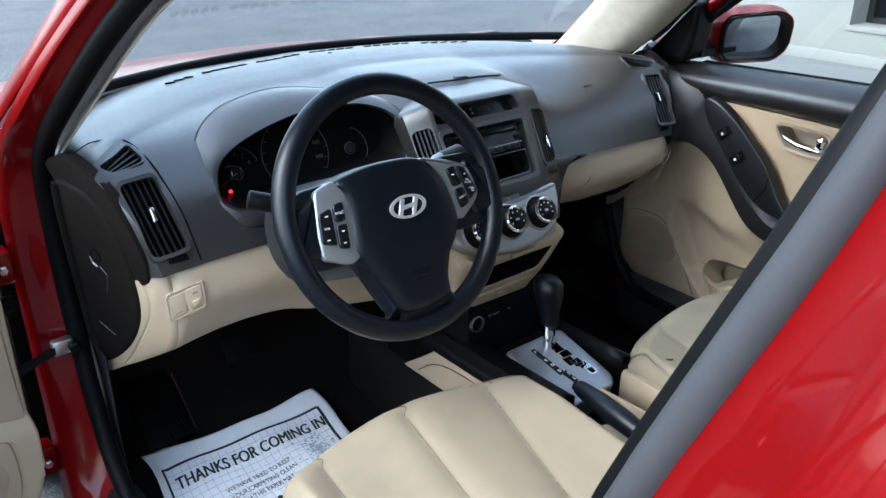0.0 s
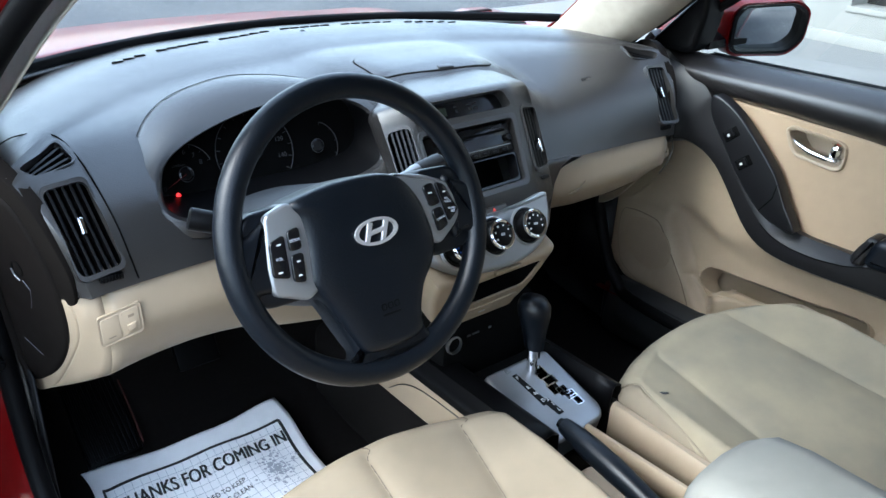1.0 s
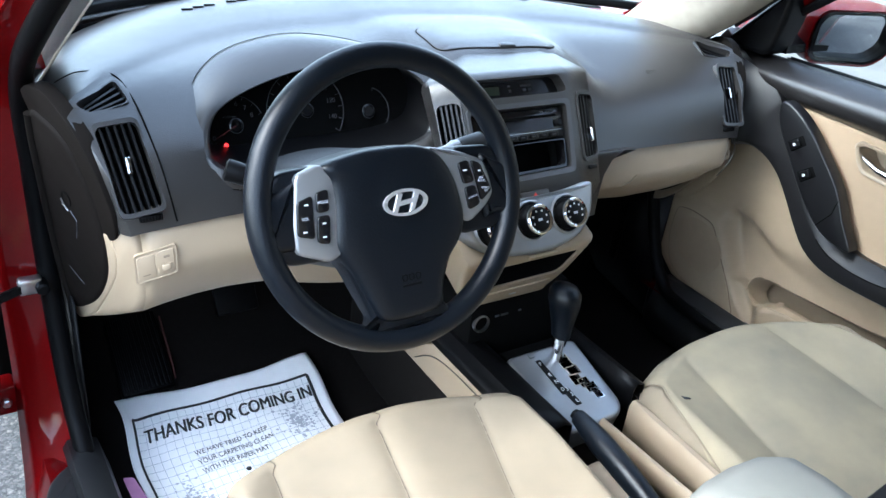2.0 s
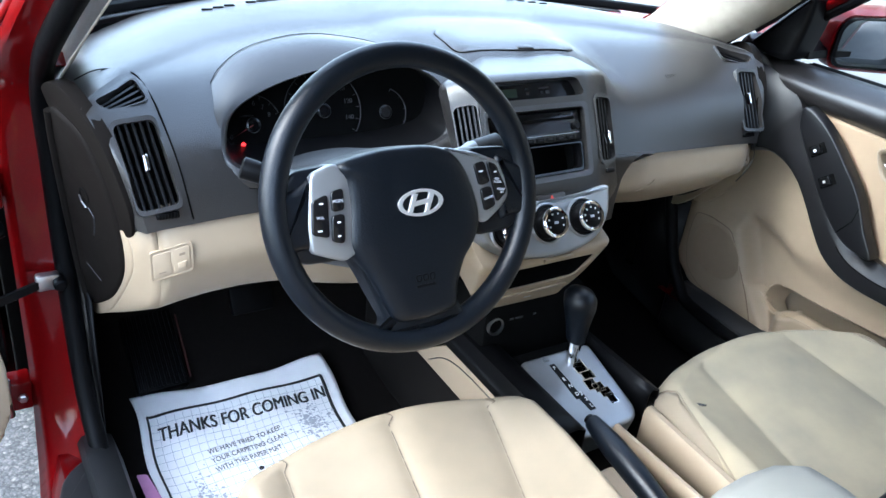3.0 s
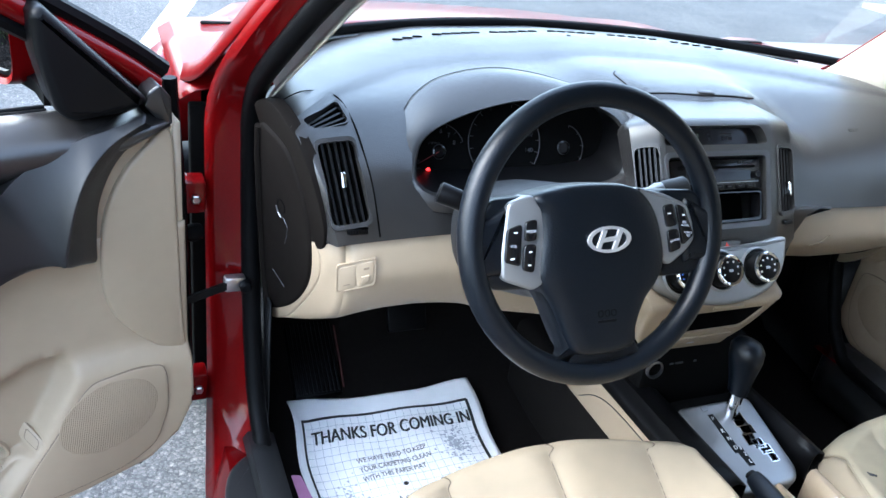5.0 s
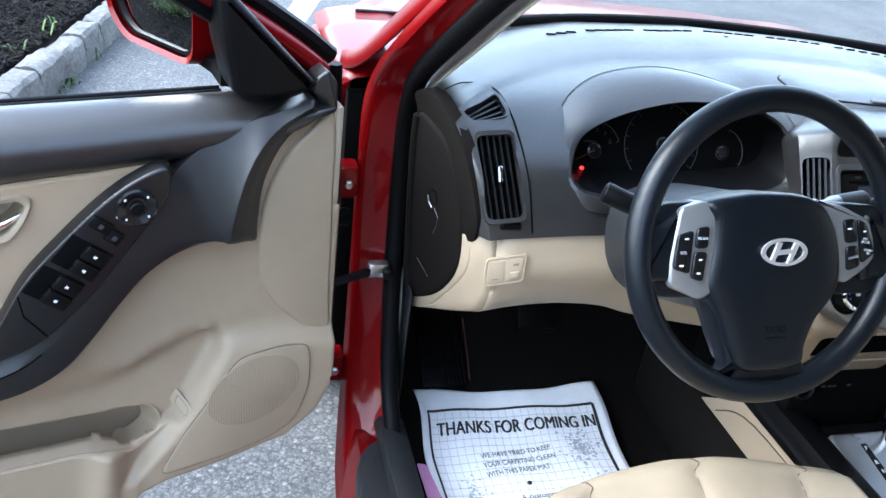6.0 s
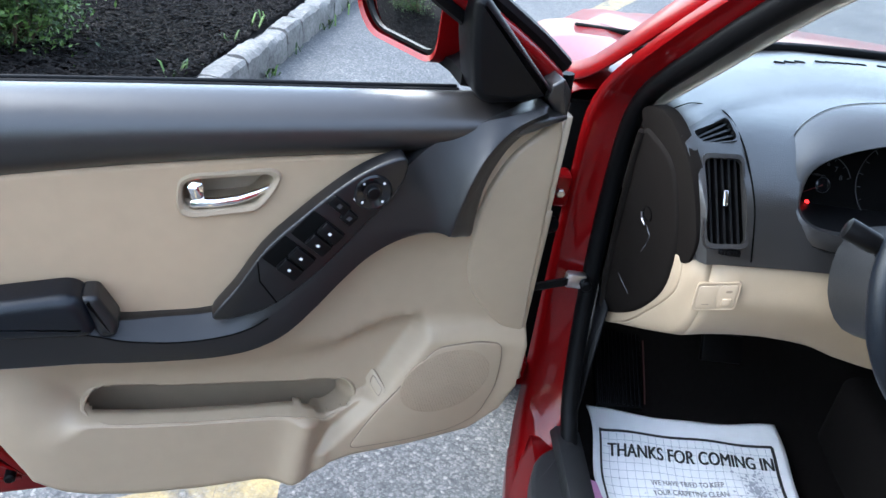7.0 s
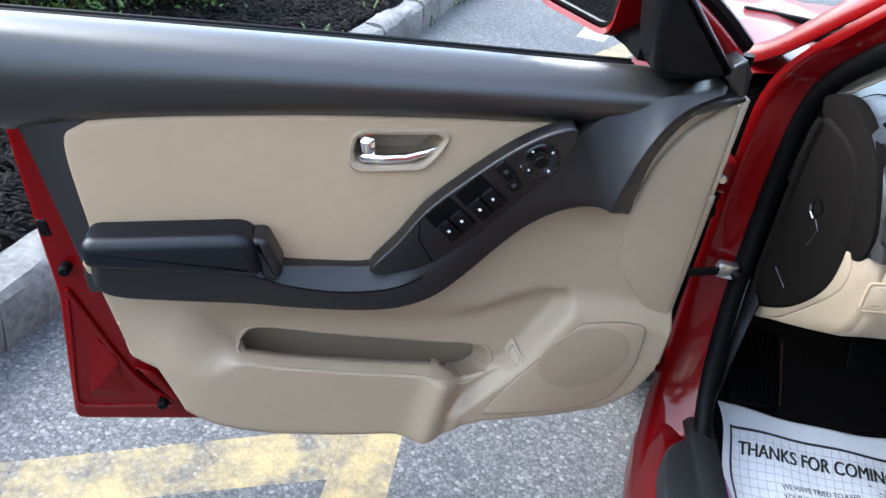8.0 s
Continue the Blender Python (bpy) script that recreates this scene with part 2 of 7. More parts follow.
def add_ring(bm, outer, inner, w0, w1, m, lift=0.0):
    """A flat frame between two outlines of equal count, from w0 to w1; lift raises the inner lip."""
    n = len(outer)
    rows = [[put(bm, (p[0], p[1], w), m) for p in o] for o, w in ((outer, w0), (outer, w1), (inner, w1 + lift), (inner, w0))]
    for a, b in zip(rows, rows[1:] + rows[:1]):
        for i in range(n):
            bm.faces.new((a[i - 1], a[i], b[i], b[i - 1]))
    return bm


def scaled(pts, k, kv=None):
    P = [Vector(p) for p in pts]
    c = sum(P, Vector((0,) * len(P[0]))) / len(P)
    return [Vector((c.x + (p.x - c.x) * k, c.y + (p.y - c.y) * (kv or k))) for p in P]


def add_box(bm, a, b, m=Matrix.Identity(4), bevel=0.0, segs=2):
    """A box between two corners, its edges rounded."""
    lo, hi = [min(p, q) for p, q in zip(a, b)], [max(p, q) for p, q in zip(a, b)]
    r = min(bevel, *(0.49 * (h - l) for l, h in zip(lo, hi)))
    t = bmesh.new()
    bmesh.ops.create_cube(t, size=1)
    for v in t.verts:
        v.co = Vector([l + (c + 0.5) * (h - l) for c, l, h in zip(v.co, lo, hi)])
    if r > 0:
        bmesh.ops.bevel(t, geom=t.edges, offset=r, segments=segs, affect="EDGES", profile=0.5)
    vs = {v: bm.verts.new(m @ v.co) for v in t.verts}
    for f in t.faces:
        bm.faces.new([vs[v] for v in f.verts])
    t.free()
    return bm


def box(a, b, m=Matrix.Identity(4), bevel=0.0, segs=2):
    return add_box(bmesh.new(), a, b, m, bevel, segs)


def add_loft(bm, rows, closed=False, caps=False):
    vs = [[bm.verts.new(p) for p in r] for r in rows]
    for a, b in zip(vs, vs[1:]):
        for i in range(0 if closed else 1, len(a)):
            bm.faces.new((a[i - 1], a[i], b[i], b[i - 1]))
    if caps:
        bm.faces.new(vs[0])
        bm.faces.new(vs[-1])
    return bm


def loft(rows, closed=False, caps=False):
    return add_loft(bmesh.new(), rows, closed, caps)


def add_tube(bm, path, radius, sides=10, caps=True, closed=False, flat=1.0, up=(0, 0, 1)):
    """A round bar along a path; radius is a number or one for each point."""
    P, rows = [Vector(p) for p in path], []
    for i, p in enumerate(P):
        t = (P[(i + 1) % len(P)] - P[i - 1]) if closed else (P[min(i + 1, len(P) - 1)] - P[max(i - 1, 0)])
        t.normalize()
        u = Vector(up) if abs(t.dot(Vector(up))) < 0.95 else Vector((1, 0, 0))
        a = t.cross(u).normalized()
        b = a.cross(t)
        r = radius[i] if isinstance(radius, (list, tuple)) else radius
        rows.append([p + r * (a * math.cos(x) + b * flat * math.sin(x)) for x in (2 * math.pi * k / sides for k in range(sides))])
    if closed:
        rows.append(rows[0])
    return add_loft(bm, rows, True, caps and not closed)


def tube(path, radius, sides=10, caps=True, closed=False, flat=1.0, up=(0, 0, 1)):
    bm = add_tube(bmesh.new(), path, radius, sides, caps, closed, flat, up)
    if closed:
        bmesh.ops.remove_doubles(bm, verts=bm.verts, dist=1e-6)
    return bm


def lathe(profile, m, sides=32):
    """Turned round the frame's third axis: profile of (radius, height)."""
    bm = bmesh.new()
    rows = [[m @ Vector((r * math.cos(a), r * math.sin(a), h)) for a in (2 * math.pi * k / sides for k in range(sides))] for r, h in profile]
    return add_loft(bm, rows, True, True)


def lettering(name, body, size, m, mat, parent=None, depth=0.0003, align="LEFT"):
    c = bpy.data.curves.new(name, "FONT")
    c.body, c.size, c.extrude, c.align_x = body, size, depth, align
    tmp = bpy.data.objects.new(name, c)
    me = bpy.data.meshes.new_from_object(tmp)
    bpy.data.objects.remove(tmp)
    bm = bmesh.new()
    bm.from_mesh(me)
    bpy.data.meshes.remove(me)
    bm.transform(m)
    return part(name, bm, mat, parent)


def cut(ob, *cutters):
    """Cuts solid shapes out of a mesh for good."""
    for bm in cutters:
        bmesh.ops.recalc_face_normals(bm, faces=bm.faces)
        me = bpy.data.meshes.new("cutter")
        bm.to_mesh(me)
        bm.free()
        c = bpy.data.objects.new("cutter", me)
        scene.collection.objects.link(c)
        md = ob.modifiers.new("cut", "BOOLEAN")
        md.object, md.operation, md.solver = c, "DIFFERENCE", "EXACT"
        bpy.context.view_layer.update()
        done = bpy.data.meshes.new_from_object(ob.evaluated_get(bpy.context.evaluated_depsgraph_get()))
        ob.modifiers.clear()
        old, ob.data = ob.data, done
        bpy.data.meshes.remove(old)
        bpy.data.objects.remove(c)
    return ob


def lerp(a, b, t):
    return a + (b - a) * t


def table(x, rows):
    """Values between rows of (x, value...), eased."""
    if x <= rows[0][0]:
        return rows[0][1:]
    for a, b in zip(rows, rows[1:]):
        if x <= b[0]:
            t = (x - a[0]) / (b[0] - a[0])
            return tuple(lerp(p, q, t) for p, q in zip(a[1:], b[1:]))
    return rows[-1][1:]

X, Y, Z = Vector((1, 0, 0)), Vector((0, 1, 0)), Vector((0, 0, 1))

# ---------- ground ----------
KERB = ((-2.45, -1.6), (-1.25, 5.35))   # the kerb's foot, from behind to ahead


def kerb_x(y):
    (x0, y0), (x1, y1) = KERB
    return x0 + (x1 - x0) * (y - y0) / (y1 - y0)


bm = bmesh.new()
ticks = [-400, -60, -12] + [v * 0.5 - 6 for v in range(25)] + [12, 60, 400]
add_loft(bm, [[Vector((x, y, 0)) for y in ticks] for x in ticks])
tagged(part("ground", bm, ASPHALT), "weathered grey asphalt of a parking lot", "ground", kind="structure")


def ground_mark(name, pts, mat, label):
    bm = bmesh.new()
    bm.faces.new([bm.verts.new((x, y, 0.0003)) for x, y in pts])
    return tagged(part(name, bm, mat), label, "road marking", kind="structure")


ground_mark("yellow_line", [(-1.36, -2.4), (-1.24, -2.4), (-1.215, 0.31), (-1.345, 0.29)], YELLOW, "worn yellow paint line on the asphalt")
ground_mark("yellow_line", [(-2.35, -0.30), (-2.35, -0.18), (-1.3458, 0.287), (-1.3466, 0.132)], YELLOW, "worn yellow paint hatch line on the asphalt")
ground_mark("yellow_line", [(-0.75, 3.3), (-0.60, 3.3), (1.2, 6.6), (1.0, 6.6)], YELLOW, "worn yellow paint line on the asphalt")
ground_mark("white_line", [(-0.78, 3.7), (-0.62, 3.7), (0.35, 7.5), (0.15, 7.5)], WHITEPAINT, "worn white paint line on the asphalt")

# ---------- the car's shell ----------
body = thing("car_body", "glossy red sedan shell with beige lining, parked on asphalt", "car", (0, -0.6, 0))


LIP = [(-0.50, -0.62, 1.425), (-0.555, -0.40, 1.393), (-0.630, -0.15, 1.243), (-0.684, 0.045, 1.083), (-0.694, 0.185, 0.970), (-0.69, 0.228, 0.83),
       (-0.69, 0.203, 0.62), (-0.69, 0.155, 0.47), (-0.687, 0.10, 0.385), (-0.685, 0.0, 0.348), (-0.685, -0.5, 0.345), (-0.685, -0.78, 0.37), (-0.69, -0.87, 0.5),
       (-0.70, -0.90, 0.8), (-0.69, -0.922, 1.0), (-0.645, -1.01, 1.26), (-0.56, -1.02, 1.38), (-0.50, -0.88, 1.425)]
OUT = [(-0.56, -0.62, 1.455), (-0.60, -0.37, 1.425), (-0.67, -0.12, 1.265), (-0.735, 0.08, 1.10), (-0.762, 0.228, 0.96), (-0.766, 0.240, 0.82),
       (-0.767, 0.228, 0.6), (-0.770, 0.205, 0.44), (-0.780, 0.15, 0.315), (-0.795, 0.0, 0.27), (-0.815, -0.5, 0.26), (-0.815, -0.82, 0.28), (-0.80, -0.97, 0.45),
       (-0.80, -1.02, 0.8), (-0.78, -1.05, 1.0), (-0.71, -1.13, 1.27), (-0.62, -1.12, 1.43), (-0.56, -0.88, 1.455)]
STEP = [tuple(lerp(a, b, 0.55) for a, b in zip(p, q)) for p, q in zip(LIP, OUT)]


def opening(side):
    lip, step, out = (spline([(side * -p[0], p[1], p[2]) for p in c], 5, True) for c in (LIP, STEP, OUT))
    mid = [lerp(a, b, 0.1) for a, b in zip(lip, out)]
    low = []
    for a, s in zip(mid, step):
        d = (s - a)
        low.append(s + Vector((side * -0.004, 0, 0)))
    rim = [lerp(a, b, 0.62) + Vector((side * 0.012, 0, 0)) for a, b in zip(lip, out)]
    rows = [lip, mid, low, rim, out]
    bm = loft([[r[i] for r in rows] for i in list(range(len(lip))) + [0]])
    bmesh.ops.remove_doubles(bm, verts=bm.verts, dist=1e-5)
    part("door_frame", bm, RED, body, "glossy red painted door frame", solid=0.003, smooth=50)
    seal = tube([p + Vector((side * 0.004, 0, 0)) for p in lip], [0.016 if p.y > -0.6 else 0.008 for p in lip], 12, closed=True, up=(1, 0, 0))
    part("door_seal", seal, RUBBER, body, "black rubber door seal")
    band = spline([(side * -p[0] - side * -0.010, p[1] - 0.014, p[2]) for p in LIP[12:17]], 6)
    part("pillar_band", tube(band, 0.0105, 12, flat=1.2), BANDGREY, body, "dusty rubber band along the rear post, sunlight put into its grey")


opening(-1)
opening(1)

# side skins: front wings, rear sides


def side_skin(name, side, ys, lo, hi, label):
    rows = []
    for y in ys:
        top = hi - 0.30 * max(0.0, y - 0.55) ** 1.5
        k = 1 - 0.085 * max(0.0, y - 0.5)
        rows.append([Vector((side * x * k, y, z)) for x, z in ((0.78, lo), (0.835, lo + 0.08), (0.868, 0.5), (0.872, min(0.68, top - 0.12)), (0.855, min(0.80, top - 0.07)), (0.835, top - 0.03), (0.80, top))])
    part(name, loft(rows), RED, body, label, solid=0.004)


for side in (-1, 1):
    side_skin("front_wing", side, (0.36, 0.6, 0.8, 1.0, 1.2, 1.35), 0.3, 0.94, "glossy red front wing")
    side_skin("rear_side", side, (-1.0, -1.5, -2.1, -2.7), 0.28, 1.0, "glossy red rear side panel")
    sill = loft([[Vector((side * 0.69, y, 0.345)), Vector((side * 0.75, y, 0.34)), Vector((side * (0.795 - 0.11 * max(0.0, y)), y, 0.27)), Vector((side * (0.785 - 0.11 * max(0.0, y)), y, 0.17)), Vector((side * 0.69, y, 0.15))] for y in (0.16, 0.08, 0.0, -0.2, -0.6, -0.86)])
    part("sill", sill, RED, body, "glossy red sill", solid=0.004)
    # black tread plate along the sill, with a raised inner trim
    m = frame_at((0, 0, 0), X, Y)
    tread = plate(rounded([(side * 0.688, 0.090), (side * 0.732, 0.068), (side * 0.756, 0.040), (side * 0.768, 0.0), (side * 0.776, -0.10), (side * 0.776, -0.86), (side * 0.688, -0.86)], 0.02, 5), 0.325, 0.362, m, 0.008)
    part("tread_plate", tread, TREAD, body, "black plastic sill tread plate")
    inner = loft([[Vector((side * x + (0.03 if side > 0 else 0.0), y, z)) for x, z in ((0.72, 0.362), (0.712, 0.376), (0.69, 0.378), (0.665, 0.365), (0.65, 0.30), (0.648, 0.24))] for y in (0.115, 0.05, -0.4, -0.86)])
    part("sill_trim", inner, TREAD, body, "black plastic sill trim", solid=0.003)
    kick = loft([[Vector((side * (0.672 if side < 0 else 0.712), y, z)) for z in (0.24, 0.4, 0.62)] for y in (0.145, 0.25, 0.4, 0.62)])
    part("kick_panel", kick, BLACK, body, "black plastic kick panel", solid=0.004)

# solid black boxes put in the shade of the gap behind each hinge
for side in (-1, 1):
    part("pillar_gap_shade", box((side * 0.70, 0.275, 0.34), (side * 0.785, 0.30, 0.93), bevel=0.005), VOID, body, "black box that puts in the shade of the gap behind the door hinge")

# filler added against a bright slot; its black puts in the gap's shade
part("gap_filler", box((0.742, 0.195, 0.15), (0.835, 0.272, 0.95), bevel=0.01), VOID, body, "black filler added in the shaded gap ahead of the closed door")
# bonnet, roof, windscreen, tail
rows = []
for y, z, w in ((1.62, 0.62, 0.60), (1.60, 0.76, 0.68), (1.45, 0.865, 0.74), (1.1, 0.935, 0.77), (0.85, 0.955, 0.775), (0.72, 0.962, 0.775)):
    rows.append([Vector((w * k, y - 0.30 * k ** 4 + 0.03 * (1 - abs(k)) * (y < 0.8), z - 0.045 * k * k + 0.022 * math.exp(-((abs(k) - 0.72) / 0.08) ** 2))) for k in (i / 12 for i in range(-12, 13))])
part("bonnet", loft(rows), RED, body, "glossy red bonnet with a raised crease", solid=0.004)
part("bumper", loft([[Vector((0.84 * k, 1.66 - 0.36 * k ** 4, z)) for k in (i / 8 for i in range(-8, 9))] for z in (0.2, 0.4, 0.62)]), RED, body, "glossy red front bumper", solid=0.004)


for side in (-1, 1):
    rows = [[Vector((side * x, y, z)) for x, z in ((0.80, 0.942), (0.775, 0.957), (0.73, 0.966), (0.66, 0.968), (0.58, 0.955))] for y in (0.27, 0.36, 0.46, 0.58, 0.72)]
    part("wing_top", loft(rows), RED, body, "glossy red wing top beside the windscreen", solid=0.003)


def screen_y(x):
    return 0.675 - 0.56 * x * x


cowl = loft([[Vector((x, screen_y(x) + d, z)) for x in (i * 0.062 for i in range(-10, 11))] for d, z in ((-0.03, 0.985), (0.0, 0.985), (0.05, 0.955), (0.12, 0.935))])
part("cowl", cowl, COWLGREY, body, "dusty faded black plastic cowl panel below the windscreen", solid=0.004)
glass = loft([[Vector((lerp(0.71, 0.54, k) * i / 8, lerp(screen_y(0.70 * i / 8), -0.17 - 0.10 * (i / 8) ** 2, k), lerp(0.985, 1.415 - 0.02 * (i / 8) ** 2, k) + 0.03 * math.sin(math.pi * k))) for i in range(-8, 9)] for k in (j / 8 for j in range(9))])
ws = part("windscreen", glass, GLASS, body, "clear curved windscreen")
part("windscreen_seal", tube([Vector((x, screen_y(x) - 0.014, 0.995)) for x in (i * 0.055 for i in range(-12, 14))], 0.008, 8, flat=1.3), BLACK, body, "black rubber seal along the foot of the windscreen")
ws.visible_shadow = False
roof = [[Vector((0.60 * i / 8, y, z - 0.045 * (i / 8) ** 2)) for i in range(-8, 9)] for y, z in ((-0.13, 1.425), (-0.4, 1.46), (-0.9, 1.48), (-1.5, 1.45), (-1.9, 1.38))]
part("roof", loft(roof), RED, body, "glossy red roof", solid=0.004)
part("headliner", loft([[p - Vector((0, 0, 0.03)) for p in r] for r in roof]), LINER, body, "beige fabric headliner", solid=0.004)
part("tail", loft([[Vector((0.78 * k, y, z)) for k in (-1, -0.5, 0, 0.5, 1)] for y, z in ((-2.15, 1.02), (-2.5, 1.0), (-2.72, 0.95), (-2.75, 0.6), (-2.72, 0.28))]), RED, body, "glossy red boot lid", solid=0.004)
for side in (-1, 1):
    pil = [(0.60, -0.40, 1.425), (0.665, -0.13, 1.275), (0.73, 0.07, 1.115), (0.775, 0.25, 0.985), (0.80, 0.42, 0.93)]
    inn = [(0.535, -0.20, 1.40), (0.60, 0.06, 1.26), (0.655, 0.25, 1.11), (0.695, 0.40, 0.99), (0.72, 0.5, 0.94)]
    rows = [[Vector((side * a[0], a[1], a[2])), Vector((side * (lerp(a[0], b[0], 0.45) + 0.018), lerp(a[1], b[1], 0.45), lerp(a[2], b[2], 0.45) + 0.012)), Vector((side * b[0], b[1], b[2]))] for a, b in zip(spline(pil, 5), spline(inn, 5))]
    part("a_pillar", loft(rows), RED, body, "glossy red windscreen pillar", solid=0.004)
    tr = [(0.530, -0.42, 1.383), (0.610, -0.16, 1.228), (0.662, 0.03, 1.072), (0.680, 0.15, 0.985), (0.676, 0.22, 0.955)]
    ti = [(0.515, -0.20, 1.385), (0.575, 0.06, 1.24), (0.628, 0.24, 1.095), (0.655, 0.37, 0.985), (0.66, 0.42, 0.955)]
    rows = [[Vector((side * a[0], a[1], a[2])), Vector((side * (lerp(a[0], b[0], 0.3) - 0.022), lerp(a[1], b[1], 0.35), lerp(a[2], b[2], 0.35))), Vector((side * (lerp(a[0], b[0], 0.7) - 0.02), lerp(a[1], b[1], 0.72), lerp(a[2], b[2], 0.72))), Vector((side * b[0], b[1], b[2]))] for a, b in zip(spline(tr, 5), spline(ti, 5))]
    part("pillar_trim", loft(rows), LINER, body, "beige windscreen pillar trim", solid=0.003)
    # tinted rear side window
    pane = loft([[Vector((side * lerp(0.785, 0.60, k), lerp(a, b, k), lerp(1.0, 1.43, k))) for a, b in ((-1.06, -1.12), (-1.5, -1.4), (-2.0, -1.72))] for k in (0.0, 0.5, 1.0)])
    part("rear_side_window", pane, TINTED, body, "dark tinted rear side window", solid=0.004)
    # rear roof pillar
    part("rear_pillar", loft([[Vector((side * 0.60, -1.6, 1.40)), Vector((side * 0.60, -1.9, 1.36))], [Vector((side * 0.78, -1.9, 1.0)), Vector((side * 0.78, -2.2, 1.0))]]), RED, body, "glossy red rear pillar", solid=0.02)
    # wheels
    for wy in (0.86, -1.79):
        m = frame_at((side * 0.70, wy, 0.31), Y * side, Z)
        ty = part("wheel", lathe([(0.20, -0.1), (0.29, -0.1), (0.31, -0.07), (0.31, 0.07), (0.29, 0.1), (0.20, 0.1)], m), RUBBER, body, "black road tyre")
        part("rim", lathe([(0.02, 0.06), (0.12, 0.075), (0.195, 0.08), (0.2, 0.09), (0.2, -0.09)], m), SILVER, ty, "silver wheel rim")

part("rear_window", loft([[Vector((k * x, y, z)) for k in (-1, -0.5, 0, 0.5, 1)] for x, y, z in ((0.74, -2.16, 1.02), (0.68, -2.04, 1.20), (0.60, -1.90, 1.36))]), TINTED, body, "dark tinted rear window", solid=0.004)

# floor of the cabin


def floor_z(y):
    return 0.235 + max(0, y - 0.05) * 0.18 + max(0, y - 0.33) * 0.75


rows = [[Vector((x, y, floor_z(y))) for y in (-2.3, -1.2, -0.6, -0.2, 0.05, 0.2, 0.33, 0.45, 0.55, 0.66)] for x in (-0.70, -0.4, -0.13, 0.0, 0.13, 0.4, 0.70)]
part("cabin_floor", loft(rows), CARPET, body, "dark carpet on the cabin floor", solid=0.01)
part("bulkhead", box((-0.72, 0.66, 0.2), (0.72, 0.68, 0.97), bevel=0.004), VOID, body, "black bulkhead behind the dashboard")
part("parcel_shelf", box((-0.75, -2.2, 0.92), (0.75, -1.75, 0.95), bevel=0.01), LINER, body, "beige rear shelf")
part("underbody", box((-0.66, -2.7, 0.15), (0.66, 1.5, 0.2), bevel=0.01), VOID, body, "black underbody")

# ---------- dashboard ----------
dash = thing("dashboard", "charcoal and beige moulded dashboard across the car", "dashboard", (0, 0.3, 0.6))
PROFILE = [  # |x|: screen edge, fold, upper face, face, lower edge as (y, z)
    (0.0, 0.655, 0.99, 0.372, 0.997, 0.22, 0.988, 0.06, 0.945, -0.02, 0.855),
    (0.30, 0.61, 0.99, 0.337, 0.995, 0.19, 0.982, 0.035, 0.925, -0.03, 0.833),
    (0.42, 0.555, 0.985, 0.285, 0.993, 0.15, 0.98, 0.022, 0.922, -0.03, 0.83),
    (0.50, 0.50, 0.98, 0.226, 0.992, 0.12, 0.977, 0.012, 0.92, -0.03, 0.828),
    (0.59, 0.44, 0.965, 0.15, 0.992, 0.085, 0.972, 0.0, 0.912, -0.03, 0.823),
    (0.645, 0.37, 0.945, 0.085, 0.985, 0.05, 0.963, -0.004, 0.90, -0.03, 0.82),
    (0.675, 0.33, 0.935, 0.06, 0.972, 0.035, 0.95, 0.005, 0.885, -0.018, 0.82)]


END_M = frame_at((-0.691, 0.131, 0.952), (0.3071, -0.9517, 0.0), (-0.1123, -0.0362, 0.993))


def end_x(y, z):
    return 0.691 + 0.3228 * (y - 0.131) + 0.1249 * (z - 0.952)


def trimmed(points, slack):
    """Keeps a section inside the slanted ends of the dashboard."""
    out = []
    for p in points:
        e = end_x(p.y, p.z) - slack
        x = max(-e, min(e, p.x))
        out.append(Vector((x + 0.03 * max(0.0, min(1.0, (x - 0.2) / 0.35)), p.y, p.z)))
    return out


def dash_section(x):
    p = table(abs(x), PROFILE)
    w, c, d, e, f = (Vector((x, p[i], p[i + 1])) for i in range(0, 10, 2))
    k = max(0.0, 1 - abs((x - 0.09) / 0.19) ** 4)   # crown that carries the storage lid
    c, d, e = c + Vector((0, 0, 0.006 * k)), lerp(d, Vector((x, 0.24, 1.010)), k), lerp(e, Vector((x, 0.085, 0.992)), k)
    top = lerp(w, c, 0.5) + Vector((0, 0, 0.014))
    near = lerp(w, c, 0.93) + Vector((0, 0, 0.004))
    past = lerp(c, d, 0.12) + Vector((0, 0, -0.001))
    face = spline([past, d, e, f], 5)
    back = [Vector((x, 0.05, 0.80)), Vector((x, min(0.4, p[0] - 0.02), 0.80))]
    return spline([w, top, near], 4) + [c] + face + back


xs = [-0.675, -0.668, -0.660, -0.650, -0.640] + [i * 0.035 for i in range(-18, 19)] + [0.640, 0.650, 0.660, 0.668, 0.675]
pad = part("dash_pad", loft([trimmed(dash_section(x), 0.004 + 0.0002 * abs(abs(x) - 0.675) / 0.001) for x in xs], True, True), GREY, dash, "charcoal grained dash pad", smooth=30)


def resample(pts, n, closed=True):
    P = spline(pts, 8, closed)
    if closed:
        P = P + [P[0]]
    acc = [0.0]
    for a, b in zip(P, P[1:]):
        acc.append(acc[-1] + (b - a).length)
    out, j = [], 0
    for k in range(n):
        s = acc[-1] * k / (n if closed else n - 1)
        while j < len(acc) - 2 and acc[j + 1] < s:
            j += 1
        t = (s - acc[j]) / max(1e-9, acc[j + 1] - acc[j])
        out.append(lerp(P[j], P[j + 1], t))
    return out


